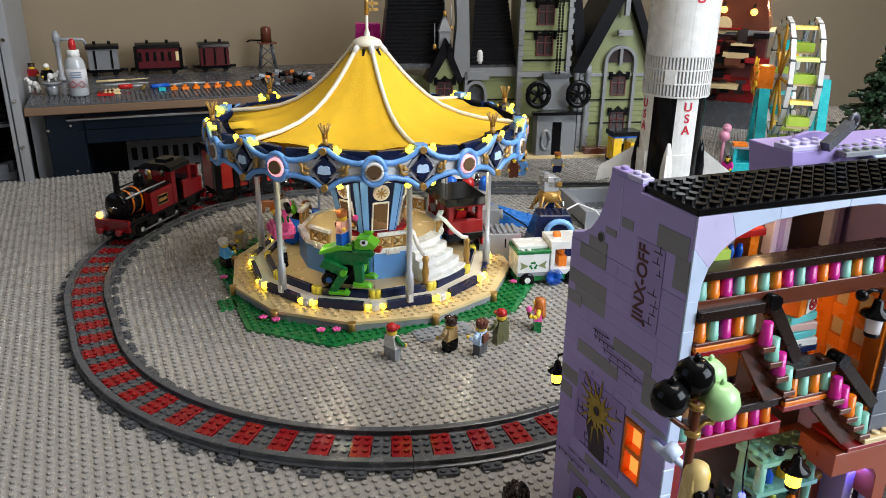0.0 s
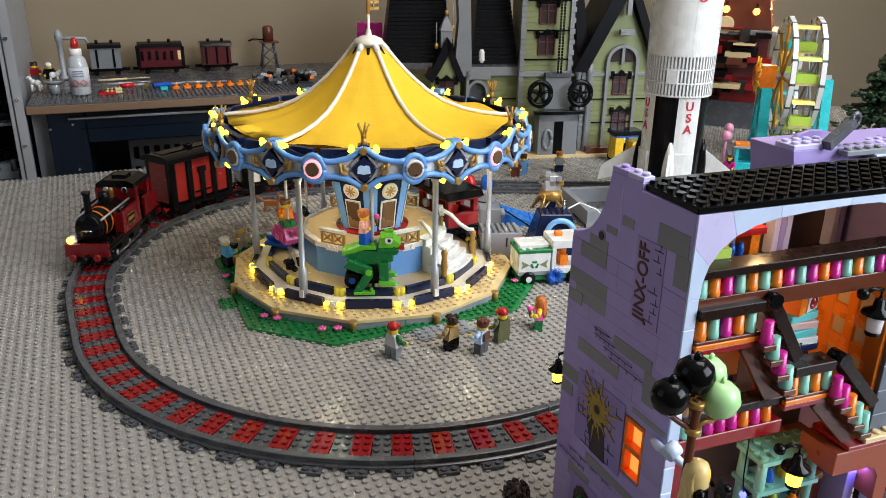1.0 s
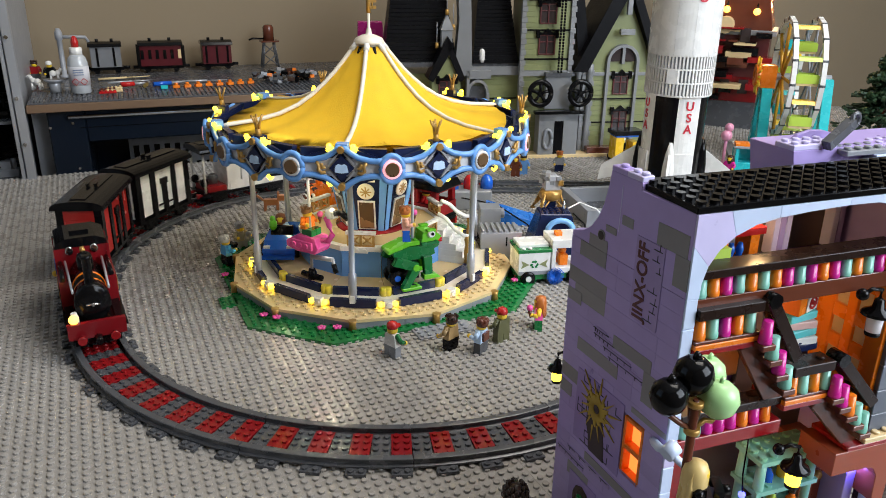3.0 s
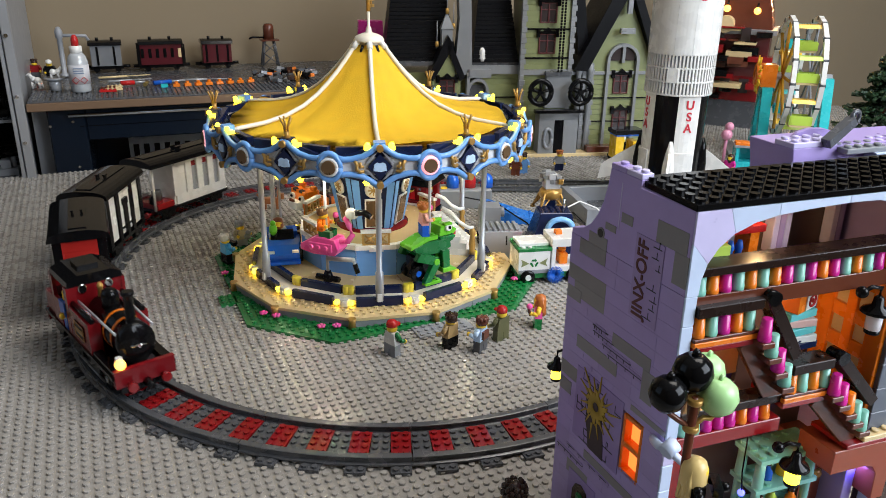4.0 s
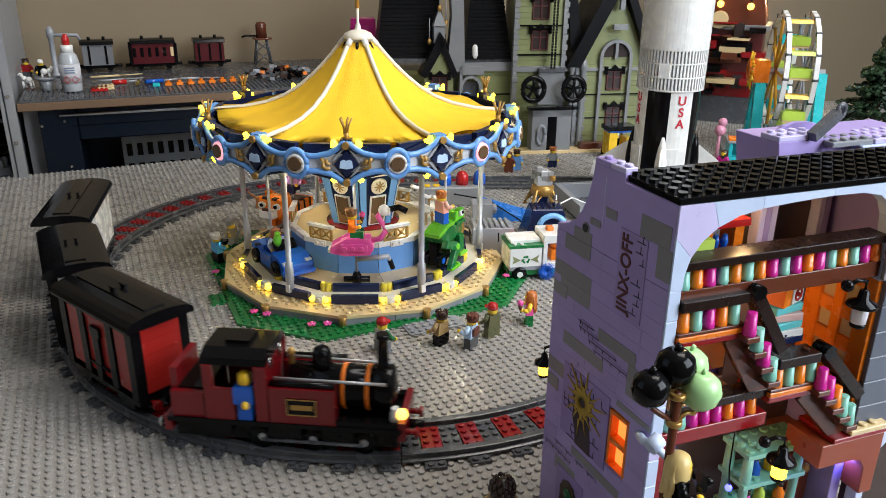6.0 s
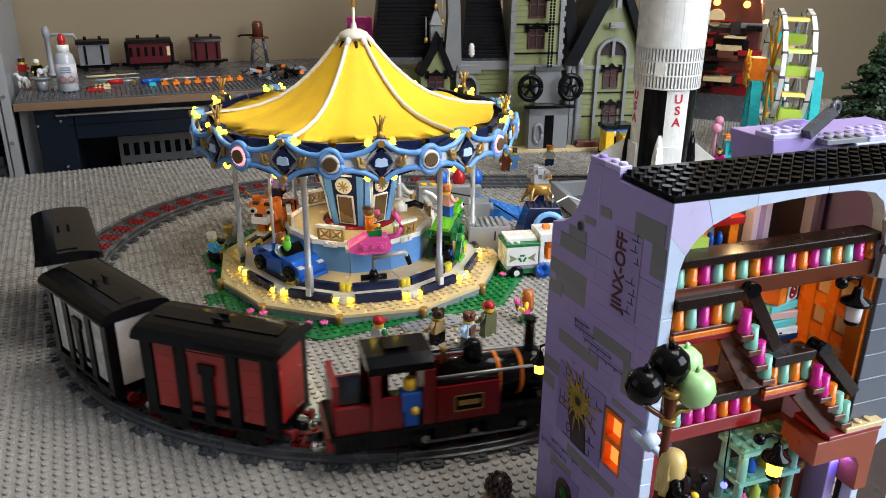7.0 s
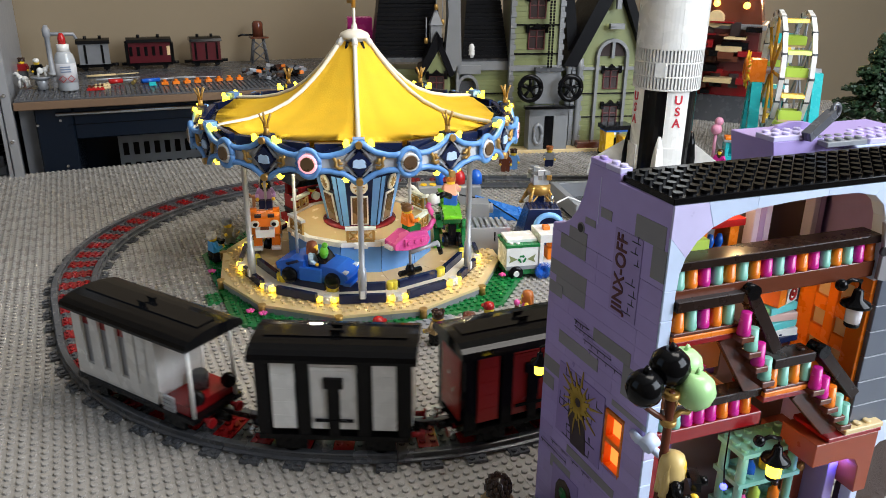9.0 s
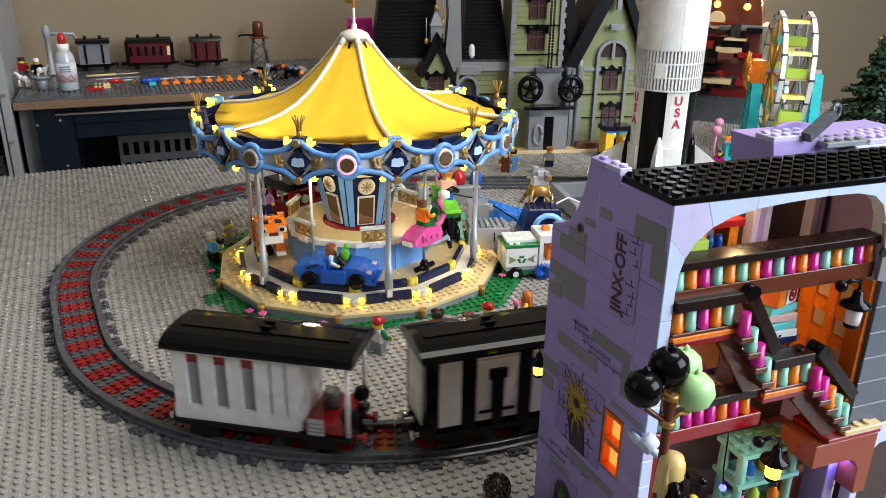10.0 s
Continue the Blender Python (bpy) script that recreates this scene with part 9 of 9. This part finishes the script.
def middle_things():
    b = thing("battery_box", "grey ribbed toy battery box with cable", "battery box", pose(0.150, 0.020, 0, 0, 0, -22))
    Q(b, "case", MGREY, lambda q: box(q, -0.026, 0.026, -0.016, 0.016, 0, 0.042), bevel=0.001)
    for k in range(7):
        Q(b, "rib", MGREY, lambda q: box(q, -0.024 + 0.007 * k, -0.020 + 0.007 * k, -0.0155, 0.0155, 0.042, 0.0450))
    Q(b, "switch_slot", BLACK, lambda q: box(q, 0.006, 0.0075, -0.0164, -0.016, 0.024, 0.036), bevel=0)
    for k in range(5):
        Q(b, "slot", BLACK, lambda q: box(q, -0.0264, -0.026, -0.012 + 0.005 * k, -0.009 + 0.005 * k, 0.010, 0.034), bevel=0)
    c = thing("remote_control", "pale grey toy controller with blue and red domes", "controller", pose(0.212, 0.232, 0, 0, 0, -22))
    Q(c, "case", GRANITE, lambda q: box(q, -0.050, 0.046, -0.018, 0.018, 0, 0.030), bevel=0.002)
    for x, mat in ((-0.012, CARBLUE), (0.014, RED), (0.040, CARBLUE)):
        Q(c, "dome", mat, lambda q: lathe(q, [(0.0095, 0.030), (0.0095, 0.040), (0.0080, 0.046), (0.004, 0.050), (0, 0.051)], 16, Matrix.Translation((x, 0.0, 0))), bevel=0)
    Q(c, "yellow_key", YELLOW, lambda q: (rod(q, (-0.040, -0.008, 0.030), (-0.040, -0.008, 0.032), 0.005), rod(q, (-0.026, -0.008, 0.030), (-0.026, -0.008, 0.032), 0.005)), bevel=0)
    one("blue_ramp", "bright blue studded toy ramp", "toy part", plastic("mid_blue_plate", (0.02, 0.16, 0.55), 0.25), lambda q: (prism(q, [(-0.036, 0.001), (0.036, 0.001), (0.036, 0.006), (-0.036, 0.026)], -0.020, 0.020, pose(0, 0, 0, 90, 0, 0)), studs(q, [(0.012 + S * i, -0.016 + S * j) for i in range(3) for j in range(5)], 0.0085, n=6)), pose(0.245, 0.140, 0, 0, 0, -30))
    one("blue_ramp", "grey toy motor block beside the ramp", "toy part", MGREY, lambda q: (box(q, -0.014, 0.014, -0.014, 0.014, 0, 0.040), rod(q, (0.014, 0, 0.030), (0.020, 0, 0.030), 0.007)), pose(0.190, 0.110, 0, 0, 0, -25))
    w = thing("grey_basin", "low grey toy wall basin", "toy wall", pose(0.392, 0.110, 0, 0, 0, -18))
    for d in ((-0.050, 0.060, -0.060, -0.050, 0, 0.026), (-0.050, -0.040, -0.050, 0.060, 0, 0.026), (-0.040, 0.060, 0.050, 0.060, 0, 0.026), (0.050, 0.060, -0.050, 0.050, 0, 0.026)):
        Q(w, "wall_piece", MGREY, lambda q: box(q, *d))
    Q(w, "floor", DGREY, lambda q: box(q, -0.040, 0.050, -0.050, 0.050, 0, 0.004))
    # lunar lander on a navy dome
    l = thing("navy_dome_base", "navy sloped toy base with light blue arch", "toy part", pose(0.232, 0.020, 0, 0, 0, -25))
    Q(l, "dome", NAVY, lambda q: prism(q, [(-0.034, -0.030), (0.034, -0.030), (0.034, 0.030), (-0.034, 0.030)], 0, 0.054, top=[(-0.020, -0.016), (0.020, -0.016), (0.020, 0.016), (-0.020, 0.016)]), bevel=0.001)
    Q(l, "arch", plastic("sky_blue_plastic", (0.2, 0.45, 0.8), 0.25), lambda q: tube(q, [(0.004 + 0.016 * math.cos(a), -0.028, 0.036 + 0.014 * math.sin(a)) for a in [math.pi * k / 10 for k in range(11)]], 0.0038), bevel=0)
    Q(l, "stud_plate", NAVY, lambda q: studs(q, [(-0.012 + S * i, -0.008 + S * j) for i in range(4) for j in range(3)], 0.054, n=8), bevel=0)
    Q(l, "light_rods", CHROME, lambda q: rod(q, (0.010, -0.010, 0.054), (0.010, -0.010, 0.072), 0.0018), bevel=0)
    k = thing("lunar_lander", "gold and silver toy lunar lander on splayed legs", "toy spacecraft", pose(0.244, 0.046, 0, 0, 0, -20))
    Q(k, "stand", NAVY, lambda q: box(q, -0.006, 0.006, -0.006, 0.006, 0, 0.060))
    Q(k, "descent_stage", GOLD, lambda q: lathe(q, [(0.010, 0.060), (0.0155, 0.064), (0.0155, 0.072), (0.012, 0.075)], 8), bevel=0)
    Q(k, "ascent_stage", STEEL, lambda q: (box(q, -0.010, 0.010, -0.009, 0.009, 0.075, 0.088), box(q, -0.006, 0.006, -0.011, 0.007, 0.088, 0.095)))
    rnd = random.Random(4)
    for i in range(12):
        Q(k, "detail", rnd.choice((STEEL, GRANITE, GOLD)), lambda q: box(q, -0.003, 0.003, -0.003, 0.003, 0, 0.006), m=pose(rnd.uniform(-0.014, 0.014), rnd.uniform(-0.012, 0.010), 0.078 + 0.016 * rnd.random(), 0, 0, rnd.uniform(0, 90)))
    for i in range(4):
        a = i * 90 + 45
        Q(k, "leg", GOLD, lambda q: (rod(q, polar(0.013, a, 0.072), polar(0.026, a, 0.046), 0.0016), rod(q, polar(0.014, a + 25, 0.062), polar(0.026, a, 0.046), 0.001), rod(q, polar(0.014, a - 25, 0.062), polar(0.026, a, 0.046), 0.001), lathe(q, [(0.0038, 0), (0.003, 0.0018)], 10, Matrix.Translation(polar(0.026, a, 0.044)))), bevel=0)
    s = thing("signal_post", "grey-green signal box with lit lamp", "signal", pose(0.166, -0.014, 0, 0, 0, -20))
    Q(s, "box", plastic("grey_green_plastic", (0.16, 0.2, 0.15), 0.3), lambda q: box(q, -0.007, 0.007, -0.006, 0.006, 0, 0.026))
    Q(s, "lamp", plastic("lit_red_lamp", (1.0, 0.06, 0.04), 0.2, glow=5.0), lambda q: ball(q, (0.001, -0.004, 0.031), 0.0046, 12), "lit red lamp", bevel=0)
    Q(s, "bracket", GOLD, lambda q: rod(q, (0, 0, 0.026), (0.001, -0.002, 0.030), 0.003), bevel=0)
    for pts, mat, lab in (([(0.205, 0.215, 0.02), (0.225, 0.15, 0.026), (0.240, 0.09, 0.012), (0.235, 0.055, 0.002), (0.21, 0.03, 0.001)], BLACK, "black cable lying over the blue ramp"),
                          ([(0.262, 0.030, 0.050), (0.300, 0.055, 0.046), (0.335, 0.060, 0.030), (0.350, 0.045, 0.010), (0.350, 0.03, 0.001)], WHITE, "thin white cable bent over the basin"),
                          ([(0.255, 0.010, 0.050), (0.272, 0.005, 0.034), (0.262, -0.01, 0.020), (0.25, -0.02, 0.001)], BLACK, "black cable loop beside the dome")):
        bm = B()
        tube(bm, pts, 0.0011, 6)
        tagged(part("cable", bm, mat), lab, "cable", "loose cables")
    v = one("floor_plate", "light grey stepped plate at the carousel entrance", "toy part", MGREY, lambda q: (box(q, -0.030, 0.030, -0.012, 0.012, 0, PL), studs(q, [(-0.026 + S * i, -0.008 + S * j) for i in range(7) for j in range(3)], PL, n=8)), GRID @ pose(0.036, 0.008, 0))
    d = thing("toy_dog", "tan toy dog standing on the plates", "toy animal", pose(-0.050, 0.335, 0, 0, 0, -20))
    fur = plastic("fox_brown_plastic", (0.28, 0.1, 0.03), 0.35)
    Q(d, "body", fur, lambda q: box(q, -0.012, 0.010, -0.004, 0.004, 0.009, 0.018))
    Q(d, "head", fur, lambda q: (box(q, 0.008, 0.018, -0.004, 0.004, 0.016, 0.024), box(q, 0.008, 0.011, -0.004, -0.002, 0.024, 0.029), box(q, 0.008, 0.011, 0.002, 0.004, 0.024, 0.029)))
    for x in (-0.010, 0.008):
        for s_ in (-1, 1):
            Q(d, "leg", fur, lambda q: box(q, x - 0.002, x + 0.002, s_ * 0.003 - 0.0014, s_ * 0.003 + 0.0014, 0, 0.010))
    Q(d, "tail", fur, lambda q: rod(q, (-0.012, 0, 0.016), (-0.022, 0, 0.024), 0.002), bevel=0)


middle_things()


def people_of_plastic():
    tan = plastic("dark_tan_plastic", (0.42, 0.28, 0.12), 0.3)
    dgreen = plastic("army_green_plastic", (0.1, 0.1, 0.04), 0.35)
    brown = plastic("brown_hair", (0, 0, 0))
    doll("toy_figure", "toy figure with red cap and green sleeve", WHITE, MGREY, RED, "cap", pose(-0.073, -0.150, 0, 0, 0, 20), sleeve=GREEN)
    doll("toy_figure", "toy figure in tan shirt with dark hair", tan, BLACK, DBROWN, "short", pose(-0.016, -0.161, 0, 0, 0, 110))
    doll("toy_figure", "toy figure in light blue shirt with brown bag", PALEBLUE, DGREY, BROWN, "bun", pose(0.007, -0.180, 0, 0, 0, 120), held="bag")
    doll("toy_figure", "toy figure in army green with red cap", dgreen, dgreen, RED, "cap", pose(0.037, -0.169, 0, 0, 0, 100))
    doll("toy_figure", "toy figure with long auburn hair and green trousers", PINK, GREEN, plastic("copper_hair", (0, 0, 0)), "long", pose(0.086, -0.162, 0, 0, 0, 150), sleeve=SKIN, held="cone")
    doll("toy_figure", "toy figure with white hair holding a camera", plastic("azure_plastic", (0.05, 0.4, 0.8), 0.3), BLACK, WHITE, "bun", pose(-0.162, 0.140, PL + 0.0018, 0, 0, 15), held="camera")
    doll("toy_figure", "toy figure in grey holding a grey pet", plastic("sand_plastic", (0.35, 0.3, 0.2), 0.35), MGREY, MGREY, "bun", pose(-0.131, 0.195, 0, 0, 0, -70), held="pet")
    doll("toy_figure", "toy figure with curly dark brown hair near the track", tan, DBROWN, plastic("glossy_brown_hair", (0.03, 0.015, 0.01), 0.15), "curly", pose(-0.099, -0.404, 0, 0, 0, 60))
    doll("toy_figure", "toy figure with orange hair by the far track", MGREY, NAVY, plastic("copper_hair", (0, 0, 0)), "short", pose(0.474, 0.340, 0, 0, 0, 240))
    doll("toy_figure", "toy figure in brown by the far track", BROWN, BROWN, BROWN, "long", pose(0.384, 0.344, 0, 0, 0, 240))
    doll("toy_figure", "toy figure in blue by the far track", BLUE, BLUE, DBROWN, "short", pose(0.404, 0.350, 0, 0, 0, 240))


people_of_plastic()


# ---------------------------------------------------------------- movement
def loco_front(t):
    return -0.2066 + 0.111 * t + 0.0004 * t * t - 0.0052 * max(0.0, t - 8.0) + 0.0088 * max(0.0, 1.5 - t) ** 2 - 0.008 * math.exp(-((t - 4.0) / 0.9) ** 2)


def turn_at(t):
    return -6.4 + 11.65 * t


def motions():
    times = [i * 0.25 for i in range(41)]
    walk(turntable, [(t, pose(0, 0, 0, 0, 0, turn_at(t))) for t in times])
    for ride, az, r, lift in rides:
        walk(ride, [(t, pose(*CAR_C, 0, 0, 0, az + turn_at(t)) @ pose(0, -r, lift)) for t in times])

    def chord(s, a, b):
        x1, y1, _ = track_at(s - a)
        x0, y0, _ = track_at(s - b)
        return x0, y0, x1, y1, math.degrees(math.atan2(y1 - y0, x1 - x0))
    rows = []
    for t in times:
        x0, y0, x1, y1, h = chord(loco_front(t), 0.030, 0.106)
        rows.append((t, pose(x1, y1, 0.0106, 0, 0, h) @ pose(0.030, 0, 0)))
    walk(loco, rows)
    for c, back, half in cars:
        rows = []
        for t in times:
            x0, y0, x1, y1, h = chord(loco_front(t) - back, -half, half)
            rows.append((t, pose((x0 + x1) / 2, (y0 + y1) / 2, 0.0106, 0, 0, h)))
        walk(c, rows)


motions()
